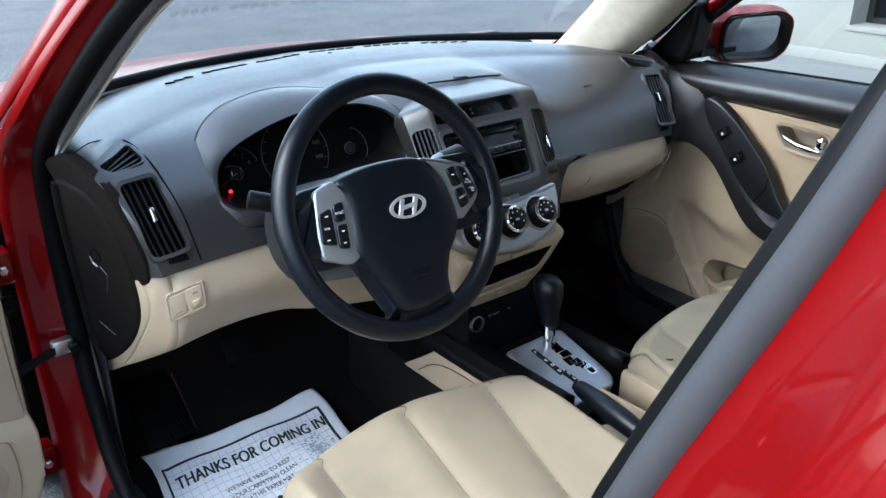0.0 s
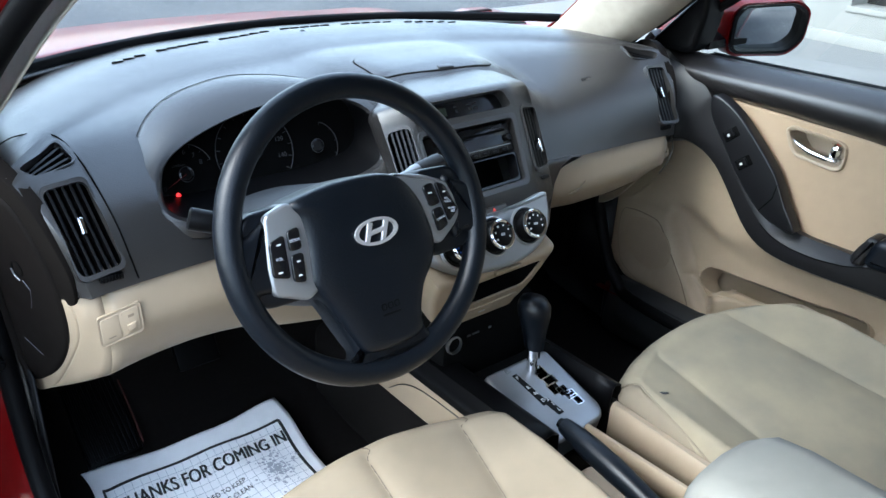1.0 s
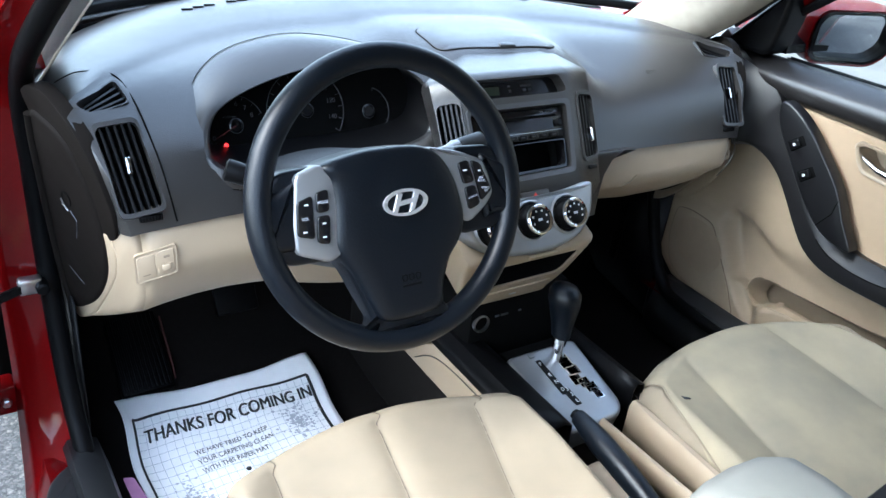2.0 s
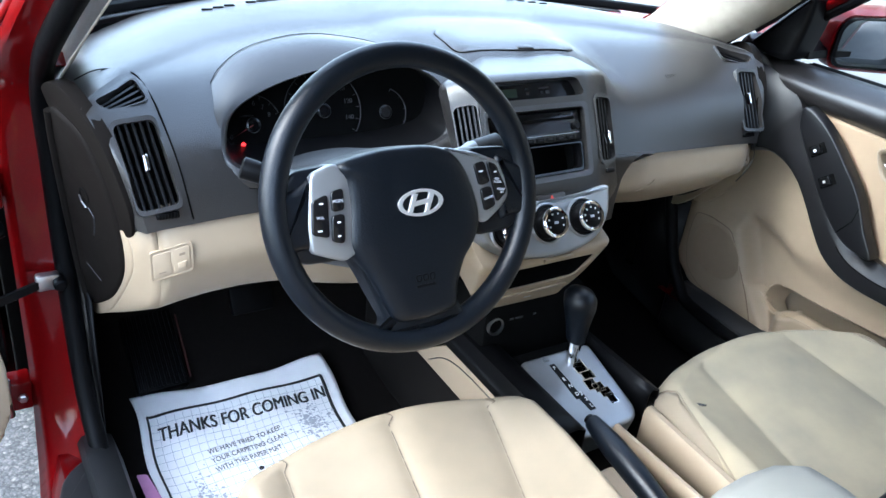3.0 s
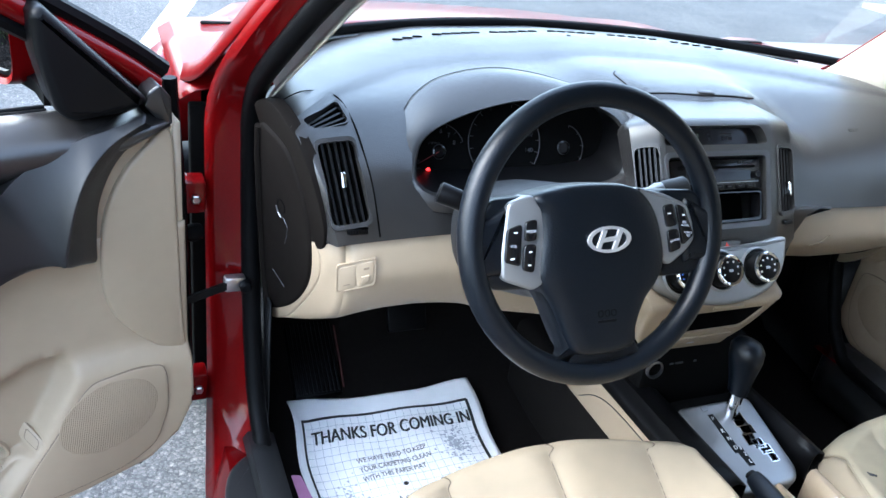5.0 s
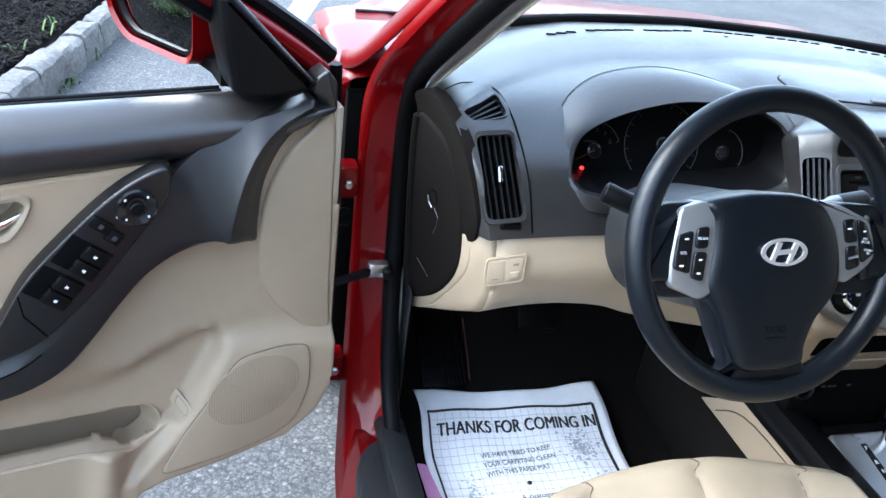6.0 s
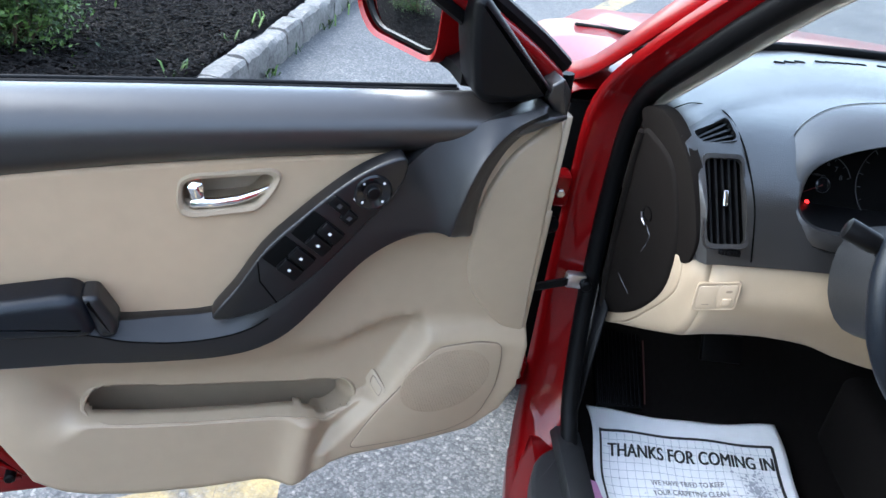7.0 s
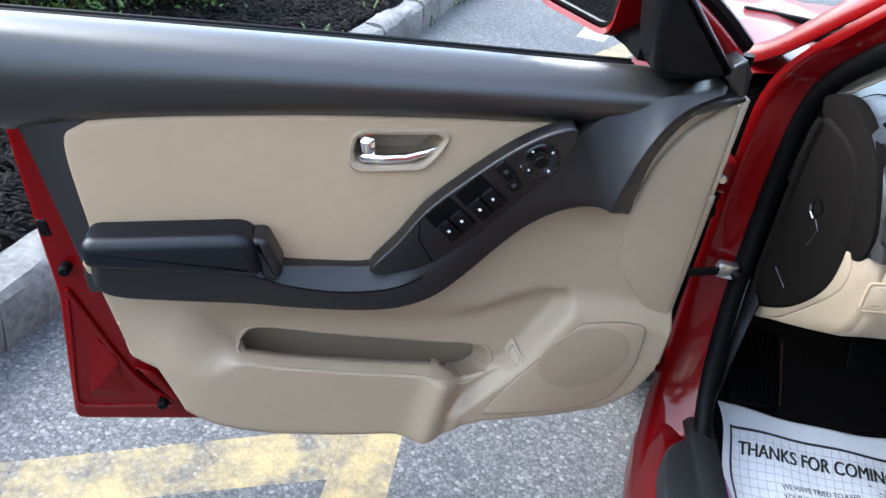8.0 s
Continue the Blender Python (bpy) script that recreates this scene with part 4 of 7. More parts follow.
for i, u in enumerate((-0.104, -0.026, 0.048)):
    km = SM @ pose(u, -0.181, 0.012)
    k = part("heater_dial", lathe([(0.0295, -0.004), (0.0295, 0.001), (0.027, 0.003), (0.0255, 0.001), (0.0255, 0.004), (0.025, 0.020), (0.0235, 0.022)], km, 40), BLACK, heater, "black rotary heater dial")
    part("dial_ring", lathe([(0.0245, 0.018), (0.0245, 0.024), (0.0225, 0.0255), (0.0195, 0.024), (0.0195, 0.02)], km, 40), CHROME, k, "chrome dial ring")
    part("dial_face", lathe([(0.0195, 0.02), (0.0195, 0.0232), (0.0185, 0.0238)], km, 32), BLACK, k, "black dial face")
    part("dial_seat", lathe([(0.034, -0.002), (0.034, 0.001), (0.031, 0.003), (0.0295, 0.001)], km, 40), SILVER, heater, "silver dial surround")
    n = (9, 6, 7)[i]
    for j in range(n):
        a = radians(lerp(205, -25, j / (n - 1)))
        p = (0.0145 * math.cos(a), 0.0145 * math.sin(a))
        mt = (BLUEP if j < 5 else REDPLASTIC) if i == 0 else WHITE
        part("dial_mark", box((p[0] - 0.0016, p[1] - 0.0016, 0.0236), (p[0] + 0.0012, p[1] + 0.0012, 0.0242), km), mt, k)
    part("dial_mark", box((-0.004, -0.0025, 0.0236), (0.004, 0.0015, 0.0242), km), FAINT, k)

# beige lower stack with an open tray
LM = frame_at((0, -0.188, 0.756), X, (0, -0.42, 0.907))
LOW = spline([(-0.15, 0.0), (-0.08, -0.004), (0.0, -0.006), (0.07, -0.004), (0.108, 0.004), (0.104, -0.05), (0.09, -0.10), (0.065, -0.13), (0.0, -0.142), (-0.07, -0.138), (-0.115, -0.115), (-0.145, -0.06)], 4, True)
low = part("lower_panel", plate([(p[0], p[1]) for p in LOW], -0.10, 0.0, LM, 0.012, 4), BEIGE, dash, "beige lower centre panel with an open tray")
TRAY = rounded([(-0.122, -0.022), (0.090, -0.020), (0.074, -0.082), (-0.105, -0.086)], 0.014, 4)
cut(low, plate(TRAY, -0.09, 0.03, LM))
bm = bmesh.new()
add_loft(bm, [[LM @ Vector((p.x, p.y, w)) for p in scaled(TRAY, 0.998)] for w in (-0.004, -0.088)], True)
bm.faces.new([bm.verts.new(LM @ Vector((p.x, p.y, -0.088))) for p in scaled(TRAY, 0.998)])
part("tray", bm, VOID, low, "black tray liner")
part("tray_pull", box((-0.03, -0.015, -0.002), (0.03, -0.005, 0.004), LM, 0.003), BEIGE, low, "beige tray pull")
part("ashtray_lid", plate(rounded([(-0.085, -0.128), (0.06, -0.13), (0.066, -0.097), (-0.095, -0.099)], 0.008), 0.0, 0.003, LM, 0.002), BEIGE, low, "beige ashtray lid")
part("print", box((-0.022, -0.115, 0.0028), (-0.008, -0.112, 0.0034), LM), FAINT, low)

# storage lid on top of the stack
def pad_z(x, y):
    return table(y, sorted((p.y, p.z) for p in dash_section(x)[:-2]))[0]


LID = resample([(p.x, p.y, 0) for p in rounded([(-0.028, 0.240), (0.175, 0.222), (0.212, 0.165), (0.216, 0.118), (0.196, 0.108), (0.07, 0.112), (-0.040, 0.128)], 0.022, 5)], 64)
mid = Vector((0.085, 0.17, 0))
rings = [[Vector((lerp(p, mid, f).x, lerp(p, mid, f).y, pad_z(lerp(p, mid, f).x, lerp(p, mid, f).y) + h)) for p in LID] for f, h in ((0.0, -0.004), (0.0, 0.0012), (0.015, 0.0022), (0.25, 0.0022), (0.5, 0.0022), (0.75, 0.0022), (0.97, 0.0022))]
lid = part("storage_lid", loft(rings, True, True), GREY, dash, "charcoal storage lid on the dash top", smooth=30)
part("lid_gap", tube([Vector((q.x, q.y, pad_z(q.x, q.y) + 0.0004)) for q in (lerp(p, mid, -0.012) for p in LID)], 0.0007, 6, closed=True), VOID, lid, "dark gap round the storage lid")
part("lid_catch", plate(rounded([(-0.018, -0.004), (0.018, -0.007), (0.014, 0.006), (-0.014, 0.008)], 0.004), 0.0, 0.004, frame_at((0.098, 0.117, pad_z(0.098, 0.117) + 0.001), X, (0, 0.985, 0.17)), 0.002), GREY, lid, "charcoal lid catch")

# passenger airbag mark, glove box details
am = frame_at((0.43, 0.067, 0.9495), X, (0, 0.85, 0.53))
for k in range(3):
    part("airbag_mark", add_ring(bmesh.new(), rounded([(k * 0.01 - 0.004, -0.004), (k * 0.01 + 0.004, -0.004), (k * 0.01 + 0.004, 0.004), (k * 0.01 - 0.004, 0.004)], 0.002, 2), rounded([(k * 0.01 - 0.0028, -0.0028), (k * 0.01 + 0.0028, -0.0028), (k * 0.01 + 0.0028, 0.0028), (k * 0.01 - 0.0028, 0.0028)], 0.001, 2), -0.01, 0.001, am), GREY, dash)
part("glove_seam", tube(spline([(0.634, -0.026, 0.820), (0.638, -0.0355, 0.795), (0.626, -0.0365, 0.765), (0.606, -0.033, 0.738)], 5), 0.0012, 5), BROWN, glove)
part("glove_handle", tube(spline([(0.300, -0.0425, 0.762), (0.325, -0.0432, 0.768), (0.343, -0.0425, 0.781)], 6), 0.0012, 8, flat=0.6), SHADED_BEIGE, glove, "beige finger edge of the glove box")

# switch blanks on the knee panel, fuse cover latch
km = frame_at((-0.5835, -0.0355, 0.774), (0.966, -0.26, 0.0), (0.0, 0.12, 0.993))


def slanted(a, b, lo, hi):
    """An upright patch whose upper and lower edges rise to the right."""
    return [(a, lo + 0.29 * a), (b, lo + 0.29 * b), (b, hi + 0.29 * b), (a, hi + 0.29 * a)]


sp = part("switch_panel", add_ring(bmesh.new(), rounded(slanted(-0.029, 0.029, -0.022, 0.022), 0.006), rounded(slanted(-0.0275, 0.0275, -0.0205, 0.0205), 0.005), -0.012, 0.0012, km), BEIGE, dash, "beige switch blank panel")
part("panel_bed", plate(rounded(slanted(-0.028, 0.028, -0.021, 0.021), 0.005), -0.012, -0.0002, km), BEIGE, sp)
for a, b in ((-0.0255, -0.0005), (0.0025, 0.0255)):
    part("switch_blank", plate(rounded(slanted(a, b, -0.0175, 0.0175), 0.004), -0.01, 0.0016, km, 0.001), BEIGE, sp)
part("switch_mark", plate(slanted(-0.018, -0.008, -0.0125, -0.0112), 0.001, 0.0021, km), SHADED_BEIGE, sp)
part("switch_mark", plate(slanted(0.011, 0.019, 0.006, 0.0095), 0.001, 0.0021, km), SHADED_BEIGE, sp)
part("switch_knob", plate(slanted(0.008, 0.020, -0.013, -0.003), 0.0, 0.0045, km, 0.0015), BEIGE, sp)
fm = END_M @ pose(0, 0, 0.0062)
part("latch_hole", lathe([(0.0125, -0.004), (0.0125, 0.0008), (0.010, 0.0008), (0.009, -0.006), (0.001, -0.006)], fm @ pose(0.042, -0.122, 0), 20), VOID, dash, "dark latch hole in the fuse cover")
part("fuse_mark", tube([fm @ Vector(p) for p in ((0.027, -0.126, 0.0004), (0.030, -0.136, 0.0004), (0.040, -0.142, 0.0004))], 0.0014, 5), SILVER, dash)
part("fuse_mark", tube([fm @ Vector(p) for p in ((0.046, -0.140, 0.0002), (0.058, -0.152, 0.0002), (0.052, -0.172, 0.0002), (0.044, -0.188, 0.0002))], 0.0006, 5), SATIN, dash)
part("fuse_mark", tube([fm @ Vector((-0.006, -0.261, 0.0003)), fm @ Vector((0.030, -0.278, 0.0003))], 0.0006, 5), SATIN, dash)

# ---------- steering wheel, hub, spokes and stalks ----------
W3 = WM.to_3x3()
HUB = spline([(-0.097, 0.054), (-0.0524, 0.0644), (-0.0126, 0.0665), (0.0334, 0.0635), (0.0614, 0.051), (0.0804, 0.0243), (0.0907, -0.0093), (0.0927, -0.0388), (0.082, -0.0631), (0.0627, -0.0859), (0.0498, -0.1169), (0.0451, -0.142), (0.0068, -0.150), (-0.0389, -0.146), (-0.0559, -0.1195), (-0.0721, -0.0819), (-0.087, -0.0557), (-0.0926, -0.0379), (-0.088, 0.0016), (-0.0897, 0.035)], 4, True)
rings = []
for f, w in ((0.0, -0.035), (0.0, 0.004), (0.012, 0.0095), (0.035, 0.0135), (0.08, 0.0165), (0.16, 0.0185), (0.30, 0.0200), (0.45, 0.0206)):
    rings.append([WM @ Vector((lerp(p[0], 0.0, f), lerp(p[1], max(-0.11, min(0.02, p[1])), f), w)) for p in HUB])
hub = part("airbag_cover", loft(rings, True, True), LEATHER, wheel, "black domed airbag cover", smooth=60)
em = WM @ pose(0.003, -0.003, 0.0208)
ring = [(0.031 * math.cos(a), 0.0165 * math.sin(a)) for a in (2 * math.pi * k / 40 for k in range(40))]
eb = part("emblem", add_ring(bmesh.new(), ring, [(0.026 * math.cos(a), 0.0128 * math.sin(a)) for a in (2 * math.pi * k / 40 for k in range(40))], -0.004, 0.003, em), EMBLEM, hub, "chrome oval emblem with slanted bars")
for q in ([(-0.019, -0.010), (-0.013, -0.012), (-0.003, 0.011), (-0.010, 0.0125)], [(0.004, -0.0125), (0.011, -0.011), (0.020, 0.009), (0.013, 0.012)], [(-0.011, -0.004), (0.009, -0.002), (0.012, 0.004), (-0.008, 0.002)]):
    part("emblem_bar", plate(q, -0.003, 0.0025, em, 0.0006), EMBLEM, eb)
for side in (-1, 1):
    if side < 0:
        q = [(-0.1313, 0.0469), (-0.0986, 0.0566), (-0.080, 0.0346), (-0.080, -0.05), (-0.0985, -0.0605), (-0.1407, -0.0440), (-0.1406, -0.0121)]
    else:
        q = [(0.046, 0.0605), (0.0943, 0.049), (0.1285, 0.0345), (0.1376, 0.011), (0.1414, -0.0117), (0.1285, -0.0261), (0.1002, -0.0443), (0.086, -0.035), (0.070, 0.02)]
    sp = part("spoke", plate(rounded(q, 0.007, 3), -0.02, 0.013, WM, 0.004), SILVER, wheel, "silver painted spoke")
    back = [(side * 0.172, 0.022), (side * 0.15, 0.052), (side * 0.09, 0.055), (side * 0.09, -0.06), (side * 0.150, -0.058), (side * 0.168, -0.035)]
    part("spoke_back", plate(rounded(back, 0.012, 3), -0.03, 0.004, WM, 0.006), LEATHER, wheel, "black spoke back")
    horn = [(side * 0.178, 0.042), (side * 0.163, 0.027), (side * 0.146, 0.034), (side * 0.128, 0.046), (side * 0.120, 0.0), (side * 0.128, -0.046), (side * 0.146, -0.039), (side * 0.163, -0.043), (side * 0.178, -0.060)]
    part("spoke_root", plate(rounded(horn, 0.012, 4), -0.014, 0.0105, WM, 0.010, 5), LEATHER, wheel, "black spoke root")
    if side < 0:
        keys = [[(-0.134, 0.016), (-0.114, 0.022), (-0.117, -0.029), (-0.138, -0.023)], [(-0.110, 0.024), (-0.094, 0.027), (-0.095, 0.001), (-0.111, 0.0005)], [(-0.1115, -0.0035), (-0.095, -0.003), (-0.099, -0.038), (-0.1145, -0.034)]]
        marks = [(-0.1235, 0.012, 0.007), (-0.1285, -0.019, 0.007), (-0.104, -0.012, 0.006), (-0.1055, -0.028, 0.006)]
    else:
        keys = [[(0.088, 0.034), (0.104, 0.037), (0.111, 0.008), (0.094, 0.006)], [(0.095, 0.002), (0.1115, 0.004), (0.117, -0.022), (0.099, -0.028)], [(0.108, 0.036), (0.122, 0.031), (0.137, -0.006), (0.119, -0.019)]]
        marks = [(0.097, 0.024, 0.008), (0.119, 0.021, 0.005)]
    words = [("VOL", -0.1265, -0.0055, 0), ("MODE", -0.1025, 0.011, 0)] if side < 0 else [("CANCEL", 0.1065, -0.012, 12), ("RES", 0.1205, 0.0105, -8), ("ACCEL", 0.1215, 0.0065, -8), ("COAST", 0.1265, -0.0035, -8), ("SET", 0.1270, -0.0075, -8)]
    for text, u, v, turn_by in words:
        lettering("button_print", text, 0.0048 if side < 0 else 0.0040, WM @ pose(u, v, 0.0167, 0, 0, turn_by), FAINT, sp, align="CENTER")
    for q in keys:
        part("wheel_button", plate(rounded(q, 0.005, 3), 0.008, 0.0165, WM, 0.0015), GLOSS, sp, "gloss black button")
    for u, v, w in marks:
        part("button_print", box((u - w * 0.36, v - 0.0009, 0.0162), (u + w * 0.36, v + 0.0009, 0.0171), WM), WHITE, sp)
FUNNEL = [(-0.086, -0.055), (-0.0715, -0.088), (-0.0590, -0.122), (-0.0520, -0.143), (-0.0570, -0.153), (-0.078, -0.160), (-0.09, -0.166), (0.0, -0.178), (0.10, -0.160), (0.082, -0.155), (0.0600, -0.150), (0.0525, -0.138), (0.0570, -0.112), (0.0690, -0.086), (0.086, -0.062)]
part("lower_spoke", plate(rounded(FUNNEL, 0.008, 3), -0.018, 0.009, WM, 0.009, 5), LEATHER, wheel, "black lower spoke flowing into the rim")
# raised mark on the hub
for k in range(3):
    part("hub_mark", add_ring(bmesh.new(), rounded([(-0.013 + k * 0.0095, -0.1), (-0.005 + k * 0.0095, -0.1), (-0.005 + k * 0.0095, -0.091), (-0.013 + k * 0.0095, -0.091)], 0.003, 2), rounded([(-0.0115 + k * 0.0095, -0.0985), (-0.0065 + k * 0.0095, -0.0985), (-0.0065 + k * 0.0095, -0.0925), (-0.0115 + k * 0.0095, -0.0925)], 0.002, 2), 0.018, 0.0212, WM), BLACK, hub)
part("hub_mark", box((-0.013, -0.107, 0.018), (0.014, -0.104, 0.0212), WM), BLACK, hub)
# column shroud
rows = []
for w, k in ((-0.03, 0.86), (-0.05, 1.0), (-0.12, 1.05), (-0.24, 1.1)):
    sec = [(-0.085, 0.022), (-0.06, 0.049), (-0.02, 0.058), (0.03, 0.058), (0.065, 0.046), (0.085, 0.02), (0.085, -0.03), (0.06, -0.075), (0.0, -0.09), (-0.06, -0.08), (-0.088, -0.035)]
    rows.append([WM @ Vector((p[0] * k, p[1] * k, w)) for p in spline(sec, 3, True)])
column = thing("steering_column", "charcoal column shroud with two control stalks", "steering column", WM @ Vector((0, 0, -0.24)))
part("shroud", loft(rows, True, True), TREAD, column, "charcoal plastic shroud")
# light stalk and wiper stalk
a = WM @ Vector((-0.07, 0.01, -0.055))
b = Vector((-0.527, -0.165, 0.966))
s = part("light_stalk", tube([a, lerp(a, b, 0.5), lerp(a, b, 0.62)], [0.008, 0.009, 0.0135], 14), BLACK, column, "black light stalk")
part("stalk_knob", tube([lerp(a, b, 0.64), lerp(a, b, 0.70), lerp(a, b, 0.98), b], [0.011, 0.0135, 0.014, 0.010], 18), BLACK, s, "black twist knob")
a = WM @ Vector((0.07, 0.040, -0.055))
b = Vector((-0.1765, -0.2085, 0.9775))
s = part("wiper_stalk", tube([a, lerp(a, b, 0.45), lerp(a, b, 0.55), lerp(a, b, 0.62)], [0.008, 0.009, 0.013, 0.013], 14), SILVER, column, "silver wiper stalk")
part("stalk_knob", tube([lerp(a, b, 0.62), lerp(a, b, 0.68), lerp(a, b, 0.97), b], [0.0130, 0.0140, 0.0150, 0.0125], 18), TREAD, s, "black stalk end")
ig = frame_at(WM @ Vector((0.095, -0.01, -0.09)), W3 @ X, W3 @ Y)
part("ignition_lock", lathe([(0.02, -0.03), (0.02, 0.01), (0.016, 0.014), (0.012, 0.012)], ig, 24), STEEL, column, "metal ignition lock")

# ---------- centre console ----------
console = thing("center_console", "beige and black centre console between the seats", "console", (0, -0.35, 0.235))
bm = plate([(0.05, 0.43), (-0.09, 0.545), (-0.40, 0.545), (-0.98, 0.52), (-0.98, 0.43)], 0.0, 0.02, frame_at((-0.084, 0, 0), -Y, Z) @ Matrix.Diagonal((-1, 1, 1, 1)), 0.006)
part("side_panel", bm, BEIGE, console, "beige console side panel")
part("tunnel", box((-0.098, -1.0, 0.235), (0.135, 0.3, 0.44), bevel=0.03, segs=4), CARPET, console, "dark carpeted tunnel")
bm = plate([(0.10, 0.24), (0.10, 0.40), (0.03, 0.45), (-0.09, 0.532), (-0.40, 0.525), (-0.98, 0.50), (-0.98, 0.24)], 0.0, 0.02, frame_at((0.125, 0, 0), Y, Z), 0.006)
part("side_panel", bm, CARPET, console, "dark carpeted console side")
part("panel_seam", tube(spline([(-0.1048, 0.0, 0.445), (-0.1048, -0.10, 0.495), (-0.1048, -0.4, 0.495)], 6), 0.0012, 5), BROWN, console)
part("console_nose", box((-0.09, -0.135, 0.24), (0.13, 0.14, 0.645), bevel=0.012), VOID, console, "black console front below the stack")
part("rail", loft([[Vector((x, y, z)) for x, z in ((-0.108, 0.515), (-0.108, 0.545), (-0.098, 0.558), (-0.065, 0.560), (-0.05, 0.552), (-0.048, 0.50))] for y in (0.06, -0.05, -0.2, -0.33, -0.375)], caps=False), BLACK, console, "black edge rail of the console", solid=0.003)
part("rail", loft([[Vector((x, y, z)) for x, z in ((0.112, 0.50), (0.114, 0.545), (0.122, 0.556), (0.138, 0.55), (0.145, 0.50))] for y in (0.0, -0.1, -0.2, -0.30, -0.345)]), BLACK, console, "black edge rail of the console", solid=0.003)
GM = frame_at((0, -0.275, 0.5315), X, (0, 0.970, 0.243))
PLATE = rounded([(-0.048, -0.066), (-0.030, -0.086), (0.082, -0.084), (0.101, -0.064), (0.105, 0.086), (-0.048, 0.086)], 0.014, 5)
gate = part("gear_plate", plate(PLATE, -0.05, 0.004, GM, 0.008, 4), SILVER, console, "silver gear selector plate")
part("gear_well", box((-0.05, 0.085, -0.05), (0.115, 0.11, -0.01), GM, 0.004), VOID, console, "black recess ahead of the gear plate")
GATE = [[(a, c), (b, c), (b, d), (a, d)] for a, b, c, d in ((0.0400, 0.0650, 0.030, 0.060), (0.0435, 0.0690, 0.013, 0.032), (0.0385, 0.0605, -0.008, 0.0155), (0.0490, 0.0705, -0.016, 0.003), (0.0545, 0.0770, -0.028, -0.010), (0.0615, 0.0775, -0.044, -0.022))]
cut(gate, *[plate(q, -0.03, 0.02, GM) for q in GATE])
part("gate_slot", box((0.03, -0.05, -0.035), (0.075, 0.085, -0.026), GM), VOID, gate, "black gear gate")
for q in GATE:
    part("gate_rim", add_ring(bmesh.new(), q, scaled(q, 0.88), -0.02, 0.0045, GM), CHROME, gate)
strip = [(0.0, 0.062), (0.010, 0.062), (0.016, -0.006), (0.022, -0.006), (0.026, -0.043), (0.014, -0.043), (0.010, -0.016), (0.004, -0.016)]
part("gear_scale", plate(strip, 0.003, 0.0052, GM), BLACK, gate, "black gear scale")
for t, u, v in (("P", 0.002, 0.05), ("R", 0.004, 0.024), ("N", 0.006, 0.008), ("D", 0.007, -0.010), ("3", 0.016, -0.012), ("2", 0.018, -0.024), ("L", 0.019, -0.038)):
    lettering("gear_letter", t, 0.010, GM @ pose(u, v, 0.0056), WHITE, gate)
part("lock_release", box((-0.006, 0.070, 0.003), (0.006, 0.080, 0.0065), GM, 0.001), SILVER, gate, "small silver lock release cover")
# lever
lever = thing("gear_lever", "black gear lever knob on a chrome shaft", "gear lever", (0.045, -0.222, 0.545))
part("shaft", tube([(0.045, -0.222, 0.53), (0.0435, -0.220, 0.60)], [0.0105, 0.0125], 20), CHROME, lever, "chrome shaft")
K = [(0.5935, 0.0125), (0.597, 0.0165), (0.62, 0.019), (0.645, 0.0235), (0.665, 0.0275), (0.682, 0.0275), (0.692, 0.022), (0.697, 0.013), (0.6985, 0.004)]
bm = bmesh.new()
rows = []
for z, r in K:
    rows.append([Vector((0.0435 - (z - 0.60) * 0.07 + 0.95 * r * math.cos(a), -0.220 + (z - 0.60) * 0.05 + 1.1 * r * math.sin(a), z)) for a in (2 * math.pi * k / 24 for k in range(24))])
part("knob", add_loft(bm, rows, True, True), LEATHER, lever, "black leather-grained knob")
# power socket and prints on the console front
sm = frame_at((-0.068, -0.137, 0.598), X, (0, 0.1, 0.99))
part("power_socket", lathe([(0.0165, -0.004), (0.0165, 0.002), (0.014, 0.003), (0.013, -0.01)], sm, 28), STEEL, console, "metal-ringed power socket")
for u, w in ((-0.034, 0.008), (-0.018, 0.016), (0.016, 0.006)):
    part("print", box((u - w / 2, -0.1365, 0.603), (u + w / 2, -0.135, 0.6065)), DIMWHITE, console)
# rear tray, hand brake boot, buckle and armrest
TR = frame_at((0, 0, 0), X, Y)
tray = part("console_tray", plate(rounded([(-0.108, -0.365), (0.118, -0.35), (0.10, -0.95), (-0.10, -0.95)], 0.01), 0.24, 0.505, TR, 0.008), BEIGE, console, "beige console tray")
cut(tray, plate(rounded([(0.024, -0.385), (0.088, -0.380), (0.075, -0.62), (0.022, -0.62)], 0.012), 0.44, 0.6, TR))
rim = [(0.010, 0.50), (0.010, 0.535), (0.014, 0.541), (0.020, 0.541), (0.024, 0.535), (0.026, 0.47)]
part("tray_rib", loft([[Vector((x + 0.002 * k, -0.375 - 0.05 * k, z)) for x, z in rim] for k in range(6)]), BEIGE, console, "beige tray rib", solid=0.002)
rim = [(0.088, 0.47), (0.088, 0.535), (0.093, 0.543), (0.103, 0.543), (0.108, 0.535), (0.11, 0.49)]
part("tray_rib", loft([[Vector((x - 0.002 * k, -0.365 - 0.05 * k, z)) for x, z in rim] for k in range(6)]), BEIGE, console, "beige tray rib", solid=0.002)
brake = thing("hand_brake", "black hand brake lever with a moulded grip", "hand brake", (-0.055, -0.56, 0.5))
pts = spline([(-0.048, -0.372, 0.572), (-0.049, -0.39, 0.572), (-0.053, -0.43, 0.570), (-0.057, -0.49, 0.565), (-0.058, -0.55, 0.553), (-0.058, -0.64, 0.525)], 5)
